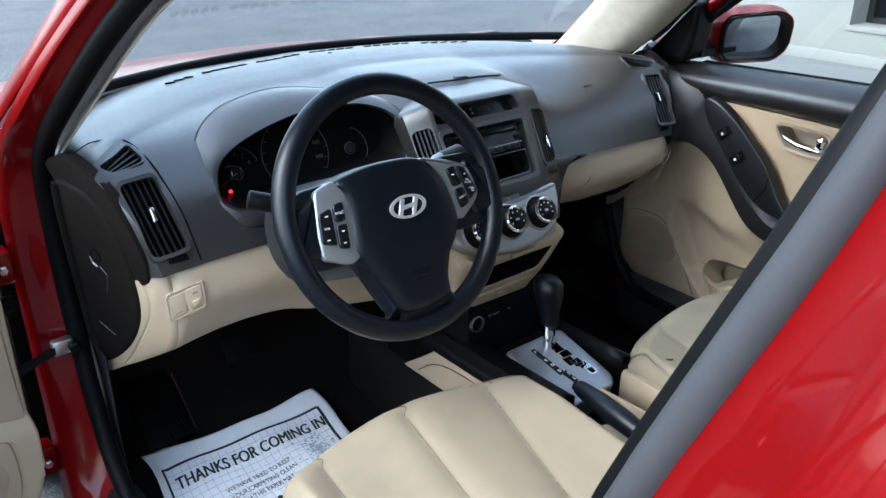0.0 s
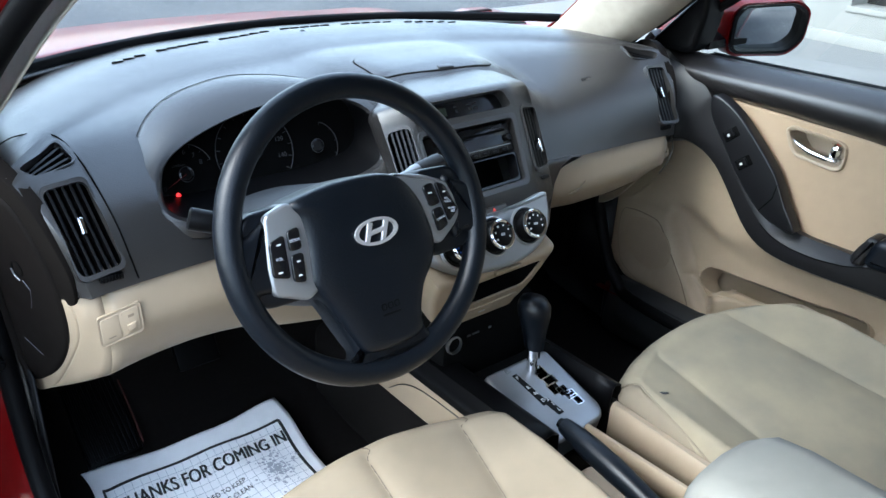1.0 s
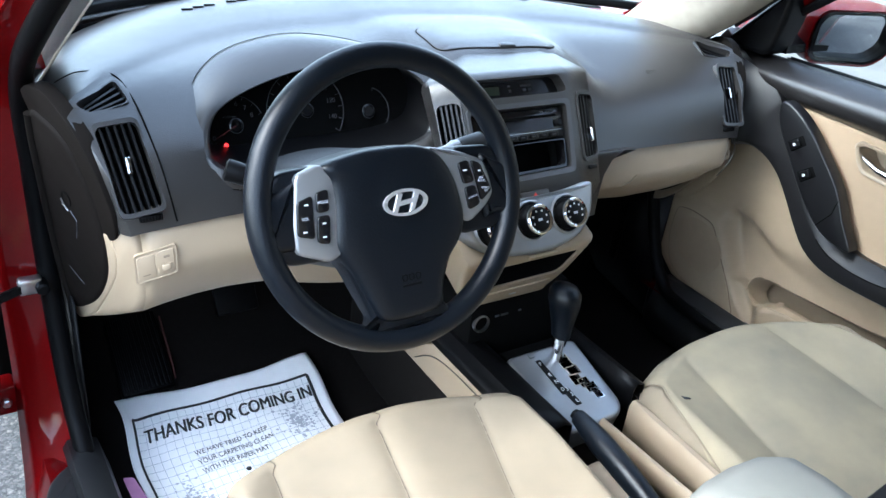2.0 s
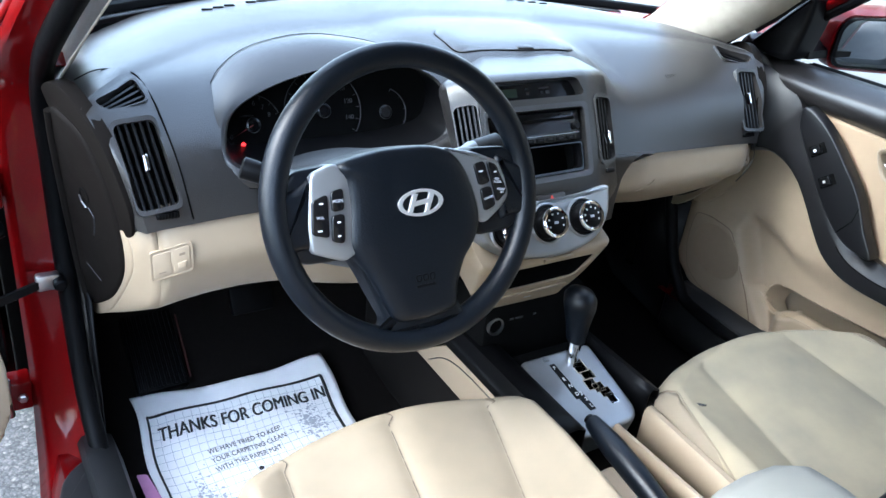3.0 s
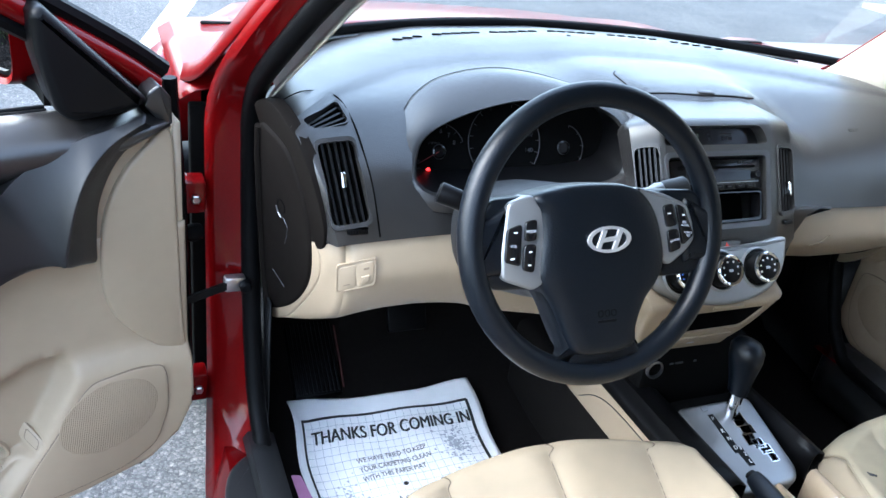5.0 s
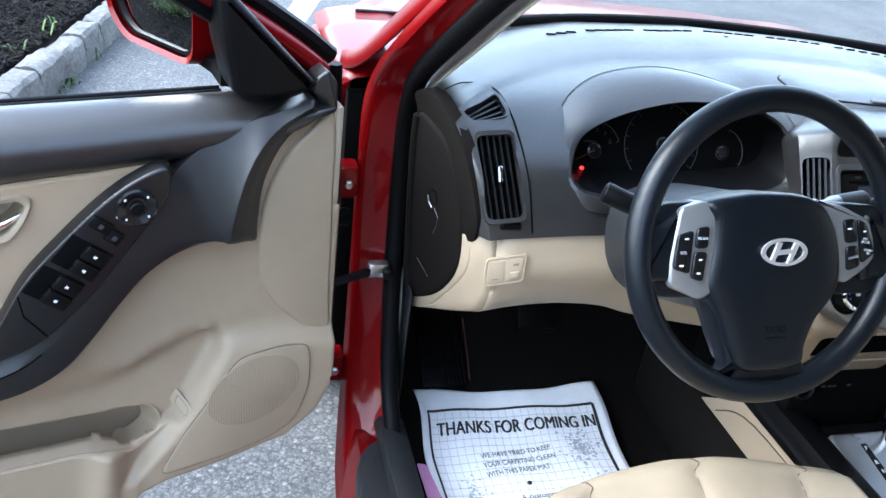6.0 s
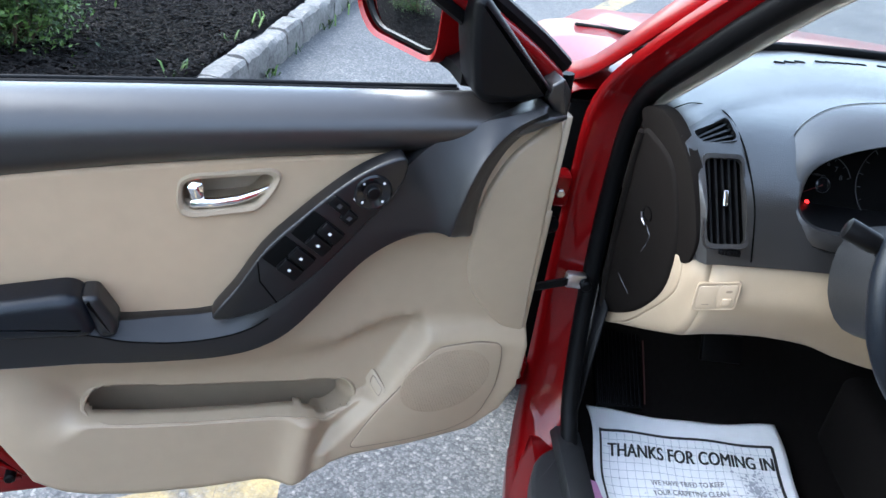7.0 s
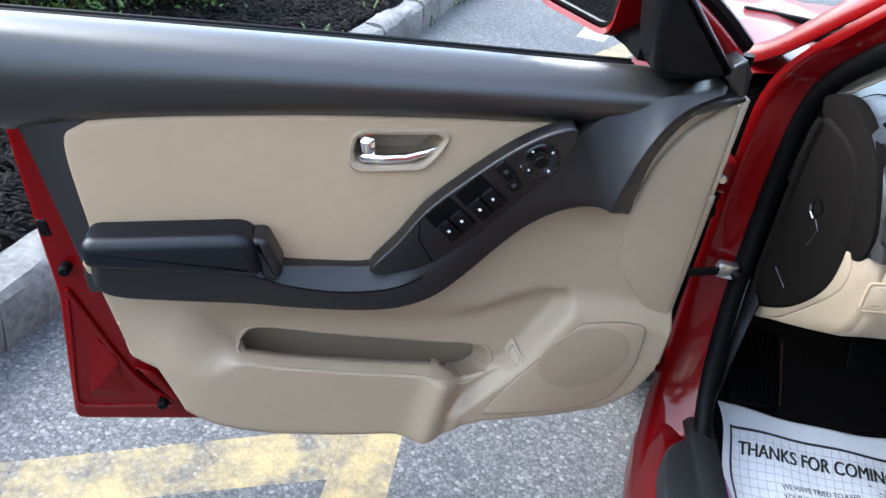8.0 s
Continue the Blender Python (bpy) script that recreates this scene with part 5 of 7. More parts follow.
part("grip", tube(pts[3:], [0.012 + 0.006 * min(1, k / 8) - 0.004 * max(0, (k - 12) / 10) for k in range(len(pts) - 3)], 18, flat=1.1), LEATHER, brake, "black grained grip")
part("release_button", tube(pts[:5], 0.0085, 14), BLACK, brake, "black release button")
part("brake_boot", plate(rounded([(-0.095, -0.43), (-0.015, -0.42), (-0.02, -0.72), (-0.095, -0.72)], 0.03, 5), 0.50, 0.515, TR, 0.008), BEIGE, console, "beige brake surround")
buckle = thing("seat_belt_buckle", "beige seat belt buckle with a red button", "buckle", (-0.14, -0.60, 0.48))
bmx = pose(-0.137, -0.60, 0.575, -8, -10, 12)
part("housing", box((-0.026, -0.013, -0.11), (0.026, 0.013, 0.012), bmx, 0.005), BEIGE, buckle, "beige plastic housing")
part("button", box((-0.021, -0.0085, 0.008), (0.021, 0.0085, 0.0145), bmx, 0.002), REDPLASTIC, buckle, "red release button")
arm = thing("armrest", "pale grey padded centre armrest", "armrest", (0.01, -0.8, 0.50))
rows = []
for y, k, z in ((-0.585, 0.78, 0.56), (-0.592, 0.92, 0.60), (-0.605, 0.98, 0.635), (-0.63, 1.0, 0.656), (-0.68, 1.0, 0.664), (-0.8, 1.0, 0.665), (-0.95, 1.0, 0.66)):
    rows.append([Vector((0.015 + 0.095 * k * u, y - 0.02 * abs(u) ** 3, min(z, 0.5 + (z - 0.5) * v))) for u, v in ((-1, 0), (-1.0, 0.6), (-0.97, 0.86), (-0.86, 0.97), (-0.6, 1), (0, 1.01), (0.6, 1), (0.86, 0.97), (0.97, 0.86), (1.0, 0.6), (1, 0))])
part("base", box((-0.06, -0.95, 0.47), (0.09, -0.64, 0.545), bevel=0.012), BEIGE, arm, "beige armrest box")
part("seam", tube(spline([(-0.078, -0.612, 0.585), (0.015, -0.594, 0.588), (0.108, -0.612, 0.585)], 8), 0.0014, 6), BROWN, arm)
part("pad", loft(rows, True, True), material("pale_grey_vinyl", (0.235, 0.226, 0.198), 0.75, spec=0.3, bump=0.3, bscale=700, var=0.06), arm, "pale grey vinyl pad", smooth=60)

# ---------- seats ----------


def seat(name, cx, front, top, wide, mat_mid, mat_side, label, seams, cut_at, bow):
    s = thing(name, label, "car seat", (cx, front - 0.25, 0.24))
    n = 110
    plain = mat_mid is mat_side

    def border(f):
        """Half width of the cushion's centre, which widens towards the back."""
        return min(0.965, cut_at[0] + cut_at[1] * f)

    def plan(u):
        return front - 0.006 - bow * abs(u) ** 3.2

    def height(u, f):
        h = top - 0.055 * f + 0.022 * abs(u) ** 3 * min(1, f * 4)
        for g, lean in seams:
            d = abs(u - g - lean * f)
            h -= (0.0045 * math.exp(-d / 0.022) + 0.004 * math.exp(-(d / 0.10) ** 2)) * min(1, 0.4 + f * 8)
        if not plain:
            h -= 0.005 * math.exp(-((abs(u) - border(f)) / 0.03) ** 2)
        h += 0.006 * math.cos(u * 5.2)
        return h

    def cushion(lo, hi):
        rows = []
        for f, dy, dz in ((0, 0.03, -0.20), (0, 0.004, -0.16), (0, -0.004, -0.10), (0, 0.0, -0.06), (0, 0.010, -0.032), (0, 0.026, -0.013), (0, 0.046, -0.003), *((0.1 + 0.035 * k, 0, 0) for k in range(20)), (0.8, 0, 0), (1.0, 0, 0)):
            row = []
            for k in range(n + 1):
                u = lerp(lo(f), hi(f), k / n)
                y = plan(u) - (f * 0.52 if f else dy)
                edge = max(0, (abs(u) - 0.86) / 0.14)
                z = height(u, f) + dz - 0.075 * edge ** 2.2
                row.append(Vector((cx + wide * u, y, z)))
            if lo(f) <= -0.99:
                row.insert(0, row[0] + Vector((0.004, 0, -0.12)))
            if hi(f) >= 0.99:
                row.append(row[-1] + Vector((-0.004, 0, -0.12)))
            rows.append(row)
        return loft(rows)

    if plain:
        part("cushion", cushion(lambda f: -1.0, lambda f: 1.0), mat_mid, s, "beige seat cushion", smooth=80)
    else:
        part("cushion_center", cushion(lambda f: -border(f), border), mat_mid, s, "beige cloth centre of the cushion", smooth=80)
        part("cushion_bolster", cushion(lambda f: -1.0, lambda f: 0.002 - border(f)), mat_side, s, "beige side bolster", smooth=80)
        part("cushion_bolster", cushion(lambda f: border(f) - 0.002, lambda f: 1.0), mat_side, s, "beige side bolster", smooth=80)
        for side in (-1, 1):
            pts = []
            for f, dy, dz in ((0, 0.0, -0.06), (0, 0.010, -0.032), (0, 0.026, -0.013), (0, 0.046, -0.003), (0.12, 0, 0), (0.25, 0, 0), (0.4, 0, 0), (0.6, 0, 0), (0.8, 0, 0)):
                u = side * border(f)
                edge = max(0, (abs(u) - 0.86) / 0.14)
                pts.append((cx + wide * u, plan(u) - (f * 0.52 if f else dy), height(u, f) + dz + 0.0006 - 0.075 * edge ** 2.2))
            P = spline(pts, 12)
            part("piping", tube(P, 0.0016, 8), mat_side, s)
            for a in P[14:88:2]:
                part("stitch", box((a.x - side * 0.0065, a.y - 0.003, a.z - 0.0015), (a.x - side * 0.0052, a.y + 0.003, a.z + 0.0010)), mat_side, s)
    for g, lean in seams if plain else ():
        pts = [(0, 0.018, -0.022), (0, 0.030, -0.0105), (0, 0.046, -0.003)] + [(0.1 + 0.035 * k, 0, 0) for k in range(20)]
        P = []
        for f, dy, dz in pts:
            v = g + lean * f
            P.append((cx + wide * v, plan(v) - (f * 0.52 if f else dy), height(v, f) + dz + 0.0014))
        part("seam", tube(spline(P, 3), 0.0009, 6), SEAM, s)
    part("seat_base", box((cx - wide * 0.9, front - 0.55, 0.24), (cx + wide * 0.9, front - 0.07, top - 0.15), bevel=0.02), BLACK, s, "black seat base")
    # backrest, leaning back
    rows = []
    for k in range(9):
        t = k / 8
        zz, yy = lerp(top - 0.06, top + 0.56, t), lerp(front - 0.52, front - 0.76, t)
        ww = wide * (1.0 - 0.28 * t ** 2)
        rows.append([Vector((cx + ww * math.copysign(abs(math.cos(a)) ** 0.5, math.cos(a)), yy - 0.07 + 0.065 * math.copysign(abs(math.sin(a)) ** 0.7, math.sin(a)), zz)) for a in (2 * math.pi * j / 28 for j in range(28))])
    part("backrest", loft(rows, True, True), mat_side, s, "beige backrest", smooth=70)
    return s


seat("driver_seat", -0.354, -0.236, 0.612, 0.244, VINYL, VINYL, "beige driver's seat with stitched seams", ((0.012, -0.33), (0.69, -0.55), (-0.66, -0.25)), (0.94, 0.0), 0.062)
ps = seat("passenger_seat", 0.378, -0.270, 0.573, 0.285, CLOTH, VINYL, "beige cloth passenger seat with a small burn mark", ((-0.42, -0.25), (0.36, 0.20)), (0.81, 0.50), 0.105)
part("burn_mark", plate([(0.011 * math.cos(a) * (1 + 0.3 * math.sin(3 * a)), 0.0035 * math.sin(a)) for a in (2 * math.pi * k / 16 for k in range(16))], -0.004, 0.0012, pose(0.152, -0.416, 0.5668, 0, 0, -35)), INK, ps, "dark burn mark")

# ---------- paper floor mat ----------


def paper_z(x, y):
    flat = 0.2662 + 0.06 * x + 0.18 * y + 0.0025 * math.sin(9 * x + 5 * y) * math.cos(23 * y - 4 * x) + 0.002 * math.sin(40 * x + 17 * y)
    return max(flat, floor_z(y) + 0.004)


PA, PB, PC, PD = Vector((-0.600, 0.298)), Vector((-0.206, 0.272)), Vector((-0.215, -0.20)), Vector((-0.612, -0.19))


def on_paper(u, v, lift=0.0):
    p = lerp(lerp(PA, PB, u), lerp(PD, PC, u), v)
    y = p.y + (-0.016 * math.sin(math.pi * u) ** 1.5 * max(0, 1 - v * 8) if v < 0.125 else 0)
    return Vector((p.x + 0.004 * math.sin(14 * v), y, paper_z(p.x, y) + lift + 0.012 * max(0, 0.06 - u) / 0.06 * abs(math.sin(9 * v))))


mat_thing = thing("paper_floor_mat", "white printed paper floor mat lying on the dark carpet", "paper mat", (-0.4, 0.05, 0.25))
sheet = part("sheet", loft([[on_paper(u / 40, v / 60) for u in range(41)] for v in range(61)]), PAPER, mat_thing, "creased white paper", solid=0.0015)


def ink_strip(name, pts, width, mat, lift=0.0012):
    """A printed line on the paper through (u, v) points."""
    bm = bmesh.new()
    P = [Vector(p) for p in pts]
    rows = []
    for i, p in enumerate(P):
        d = (P[min(i + 1, len(P) - 1)] - P[max(i - 1, 0)])
        n = Vector((-d.y * 1.2, d.x / 1.2)).normalized() * width
        rows.append([on_paper(p.x + n.x / 0.4, p.y + n.y / 0.48, lift), on_paper(p.x - n.x / 0.4, p.y - n.y / 0.48, lift)])
    return part(name, add_loft(bm, rows), mat, sheet, solid=0.0004)


def line(a, b, n=24):
    return [lerp(Vector(a), Vector(b), k / n) for k in range(n + 1)]


ink_strip("border", line((0.04, 0.1255), (0.935, 0.1255), 60), 0.0032, INK)
ink_strip("border", line((0.042, 0.126), (0.042, 0.97), 60), 0.0022, INK)
ink_strip("border", line((0.933, 0.126), (0.933, 0.97), 60), 0.0032, INK)
for k in range(1, 22):
    ink_strip("grid_line", line((0.045 + k * 0.0405, 0.13), (0.045 + k * 0.0405, 0.97), 40), 0.00035, FAINT, 0.0010)
for k in range(1, 24):
    ink_strip("grid_line", line((0.045, 0.135 + k * 0.036), (0.93, 0.135 + k * 0.036), 30), 0.00035, FAINT, 0.0010)


def print_on_paper(text, u0, v0, size, slope=0.0, wide=1.0, lift=0.0017):
    c = bpy.data.curves.new("print", "FONT")
    c.body, c.size, c.extrude = text, 1.0, 0.0
    tmp = bpy.data.objects.new("print", c)
    me = bpy.data.meshes.new_from_object(tmp)
    bpy.data.objects.remove(tmp)
    bm = bmesh.new()
    bm.from_mesh(me)
    bpy.data.meshes.remove(me)
    for v in bm.verts:
        x, y = v.co.x * size * wide, v.co.y * size
        v.co = on_paper(u0 + x / 0.4, v0 + slope * x - y / 0.48, lift)
    return tagged(part("print", bm, INK, sheet, solid=0.0004), kind="stuff")


for k in (-0.0022, 0.0, 0.0022):   # heavy strokes
    print_on_paper("THANKS FOR COMING IN", 0.078 + k, 0.254 + 0.4 * k, 0.044, -0.02, 0.655, lift=0.0017 + 0.05 * k)
for i, t in enumerate(("WE HAVE TRIED TO KEEP", "YOUR CARPETING CLEAN", "WITH THIS PAPER MAT")):
    print_on_paper(t, 0.275, 0.375 + i * 0.042, 0.0155, -0.15, 0.82)
print_on_paper("A customer b", 0.40, 0.575, 0.0155, -0.12)
print_on_paper("the most", 0.31, 0.625, 0.0155, -0.12)
part("printed_dot", plate([(0.005 * math.cos(a), 0.005 * math.sin(a)) for a in (2 * math.pi * k / 16 for k in range(16))], 0, 0.001, Matrix.Translation(on_paper(0.465, 0.50, 0.0010))), INK, sheet)
rng = random.Random(5)
for k in range(260):
    a, r = rng.uniform(0, 6.28), abs(rng.gauss(0, 0.5))
    if k < 170:
        u, v = 0.80 + 0.11 * r * math.cos(a), 0.36 + 0.13 * r * math.sin(a)
    else:
        u, v = 0.20 + 0.12 * r * math.cos(a), 0.55 + 0.14 * r * math.sin(a)
    if 0.05 < u < 0.925 and v > 0.14:
        p = on_paper(u, v, 0.0013)
        w = rng.uniform(0.001, 0.0042)
        part("scuff", plate([(w, 0), (0, w * 0.8), (-w, 0.2 * w), (0.1 * w, -w)], 0, 0.0003, Matrix.Translation(p)), FAINT, sheet)

pc = thing("pink_card", "pink card under the edge of the paper mat", "card", (-0.612, 0.05, 0.262))
part("card", plate(rounded([(-0.012, -0.05), (0.014, -0.05), (0.010, 0.035), (-0.006, 0.045)], 0.004, 2), 0, 0.0012, pose(-0.622, 0.05, 0.270, 8, -14, 6)), PINK, pc, "creased pink card")
# foot rest with ribs, pedal, small clips
foot = thing("foot_rest", "ribbed dark rubber foot rest", "foot rest", (-0.53, 0.40, 0.26))
fm = frame_at((-0.532, 0.358, 0.343), X, (0, 0.848, 0.53))
part("worn_edge", tube(spline([(-0.478, 0.30, 0.300), (-0.476, 0.35, 0.333), (-0.474, 0.42, 0.376)], 8), 0.0018, 6), material("worn_red_rubber", (0.06, 0.016, 0.012), 0.8), foot, "worn reddish edge of the foot rest")
part("base", box((-0.052, -0.085, -0.03), (0.050, 0.085, 0.0), fm, 0.006), RUBBER, foot, "dark rubber base")
for k in range(11):
    part("rib", box((-0.048 + k * 0.0088, -0.08, -0.001), (-0.0435 + k * 0.0088, 0.08, 0.004), fm, 0.001), RUBBER, foot)
pedal = thing("brake_pedal", "dark brake pedal under the dashboard", "pedal", (-0.33, 0.40, 0.40))
part("pad", box((-0.045, -0.03, -0.008), (0.045, 0.03, 0.008), frame_at((-0.33, 0.36, 0.42), X, (0, 0.5, 0.87)), 0.006), RUBBER, pedal, "dark rubber pad")
part("arm", tube([(-0.33, 0.37, 0.43), (-0.33, 0.42, 0.5), (-0.33, 0.44, 0.64)], 0.009, 8), VOID, pedal, "black pedal arm")

# ---------- front doors ----------
# a door is laid out in its own plane: s from the hinge to the rear, z up, w into the cabin
DRIVER = Matrix(((-0.9735, 0.0, 0.2285, -0.837), (-0.2285, 0.0, -0.9735, 0.114), (-0.065, 1.0, 0.0, 0.013), (0, 0, 0, 1)))
PASSENGER = Matrix(((0.0, 0.0, -1.0, 0.790), (-1.0, 0.0, 0.0, 0.180), (0.0, 1.0, 0.0, -0.008), (0, 0, 0, 1)))
GRILLE = material("beige_speaker_mesh", (0.32, 0.242, 0.162), 0.7, var=0.06)
gt = GRILLE.node_tree
waves = []
for axis in ("X", "Z"):
    w = gt.nodes.new("ShaderNodeTexWave")
    w.bands_direction, w.inputs["Scale"].default_value = axis, 120.0
    gt.links.new(gt.nodes["Texture Coordinate"].outputs["Object"], w.inputs["Vector"])
    waves.append(w)
mul = gt.nodes.new("ShaderNodeMath")
mul.operation = "MULTIPLY"
gt.links.new(waves[0].outputs["Fac"], mul.inputs[0])
gt.links.new(waves[1].outputs["Fac"], mul.inputs[1])
gb = gt.nodes.new("ShaderNodeBump")
gb.inputs["Strength"].default_value, gb.inputs["Distance"].default_value = 1.0, -0.0012
gt.links.new(mul.outputs[0], gb.inputs["Height"])
gt.links.new(gb.outputs["Normal"], gt.nodes["Principled BSDF"].inputs["Normal"])


def step(a, b, x):
    t = min(1.0, max(0.0, (x - a) / (b - a)))
    return t * t * (3 - 2 * t)


FOOT = [(-0.03, 0.47), (-0.02, 0.44), (0.0, 0.40), (0.05, 0.362), (0.15, 0.342), (0.25, 0.331), (0.29, 0.318), (0.32, 0.298), (0.35, 0.291), (0.38, 0.297), (0.40, 0.301), (0.50, 0.298), (0.60, 0.302), (0.66, 0.312), (0.70, 0.324), (0.745, 0.350), (0.752, 0.367), (0.775, 0.409), (0.788, 0.433), (0.808, 0.441), (0.83, 0.452), (0.857, 0.537), (0.882, 0.61)]
LIPZ = [(0.24, 0.450), (0.253, 0.443), (0.272, 0.4285), (0.2972, 0.4219), (0.3287, 0.4391), (0.3584, 0.4487), (0.4144, 0.4505), (0.5064, 0.4555), (0.5964, 0.4627), (0.6583, 0.4713), (0.70, 0.480), (0.76, 0.51)]
HOLE = [(0.25, 0.455), (0.263, 0.470), (0.2828, 0.4778), (0.36, 0.4837), (0.51, 0.4952), (0.6417, 0.5065), (0.6589, 0.4946), (0.668, 0.485)]
POCKET = [(0.6620, 0.4735), (0.640, 0.4685), (0.5964, 0.4627), (0.5064, 0.4555), (0.4144, 0.4505), (0.3584, 0.4487), (0.3287, 0.4391), (0.2972, 0.4219), (0.272, 0.4285), (0.2530, 0.4430), (0.2600, 0.4660), (0.2828, 0.4778), (0.3602, 0.4837), (0.5105, 0.4952), (0.6300, 0.5060), (0.6540, 0.5015), (0.6680, 0.4850)]
HOUSE = [(-0.03, 0.560), (0.0, 0.568), (0.0425, 0.578), (0.083, 0.583), (0.121, 0.585), (0.15, 0.586), (0.17, 0.596)]
UNDER = [(0.141, 0.570), (0.147, 0.590), (0.158, 0.601), (0.174, 0.605), (0.206, 0.6015), (0.249, 0.5835), (0.29, 0.562), (0.34, 0.556), (0.55, 0.552), (0.76, 0.552)]
RIDGE = [(0.355, 0.310), (0.412, 0.258), (0.435, 0.236), (0.457, 0.218), (0.485, 0.2010), (0.521, 0.1834), (0.556, 0.1636), (0.585, 0.152), (0.62, 0.146)]


def lower_relief(s, z):
    """How far the lower trim stands into the cabin."""
    lip, house, under = table(s, LIPZ)[0], table(s, HOUSE)[0], table(s, UNDER)[0]
    ridge = s - table(z, RIDGE)[0]
    w = 0.004
    soft = 0.07 * step(0.655, 0.74, s)
    blur = 0.010 + 0.03 * step(0.26, 0.36, s)
    w -= 0.022 * step(0.765, 0.66, s) * step(-0.012, 0.016, ridge) * step(lip - 0.004 - soft, lip + 0.004 + soft, z) * step(under + blur, under - blur, z)
    w += 0.024 * step(lip + 0.002 + 1.2 * soft, lip - 0.006 - soft, z) * step(0.88, 0.70, s) * step(0.285, 0.335, s)
    w += 0.015 * math.exp(-((s - 0.335 - 0.12 * (0.41 - z)) / 0.026) ** 2) * step(lip + 0.003, lip - 0.012, z)
    w += 0.023 * step(0.014, -0.016, ridge) * step(house + 0.016, house - 0.016, z)
    foot = table(s, FOOT)[0]
    w -= 0.022 * (1 - step(foot, foot + 0.022, z)) ** 2
    return w


def relief_rows(s, z0):
    """Heights of the trim's mesh rows, which follow the pocket's lip and its upper edge."""
    lip, hole = table(s, LIPZ)[0], table(s, HOLE)[0]
    knots = [z0, lip - 0.014, lip + 0.008, hole - 0.02, hole + 0.010, 0.790]
    for i in range(1, 5):
        knots[i] = min(max(knots[i], knots[i - 1] + 0.001), 0.790 - 0.001 * (5 - i))
    out = []
    for a, b, n in zip(knots, knots[1:], (24, 14, 16, 14, 24)):
        out += [lerp(a, b, j / n) for j in range(n)]
    return out + [0.790]


def smooth2(pts, n=4):
    return [(p[0], p[1]) for p in spline(pts, n, True)]


def holed(outline, hole, w0, w1, m, edge=0.0):
    """A slab with one opening through it; both outlines are seen whole from the opening's middle."""
    c = sum(hole, Vector((0, 0))) / len(hole)
    hole = [lerp(hole[i - 1], hole[i], k / 8) for i in range(len(hole)) for k in range(8)]
    rim = sorted((math.atan2(p.y - c.y, p.x - c.x), (p - c).length) for p in hole)
    rim = [(rim[-1][0] - 2 * math.pi, rim[-1][1])] + rim + [(rim[0][0] + 2 * math.pi, rim[0][1])]
    P = [Vector(p) for p in outline]
    if sum(P[i - 1].x * P[i].y - P[i].x * P[i - 1].y for i in range(len(P))) < 0:
        P.reverse()
    rows = []
    for i, p in enumerate(P):
        t = (P[(i + 1) % len(P)] - P[i - 1]).normalized()
        n = Vector((-t.y, t.x))
        a = math.atan2(p.y - c.y, p.x - c.x)
        q = c + Vector((math.cos(a), math.sin(a))) * table(a, rim)[0]
        row = [(p, w0)]
        for j in range(5 if edge else 1):
            b = math.pi / 2 * j / 4 if edge else 0.0
            row.append((p + n * edge * (1 - math.cos(b)), w1 - edge * (1 - math.sin(b)) if edge else w1))
        row += [(lerp(p, q, 0.3), w1), (lerp(p, q, 0.7), w1), (q, w1), (q, w0)]
        rows.append([m @ Vector((v.x, v.y, w)) for v, w in row])
    bm = bmesh.new()
    vs = [[bm.verts.new(v) for v in r] for r in rows]
    k = len(rows[0])
    for i in range(len(vs)):
        for j in range(k):
            bm.faces.new((vs[i - 1][j - 1], vs[i - 1][j], vs[i][j], vs[i][j - 1]))
    return bm


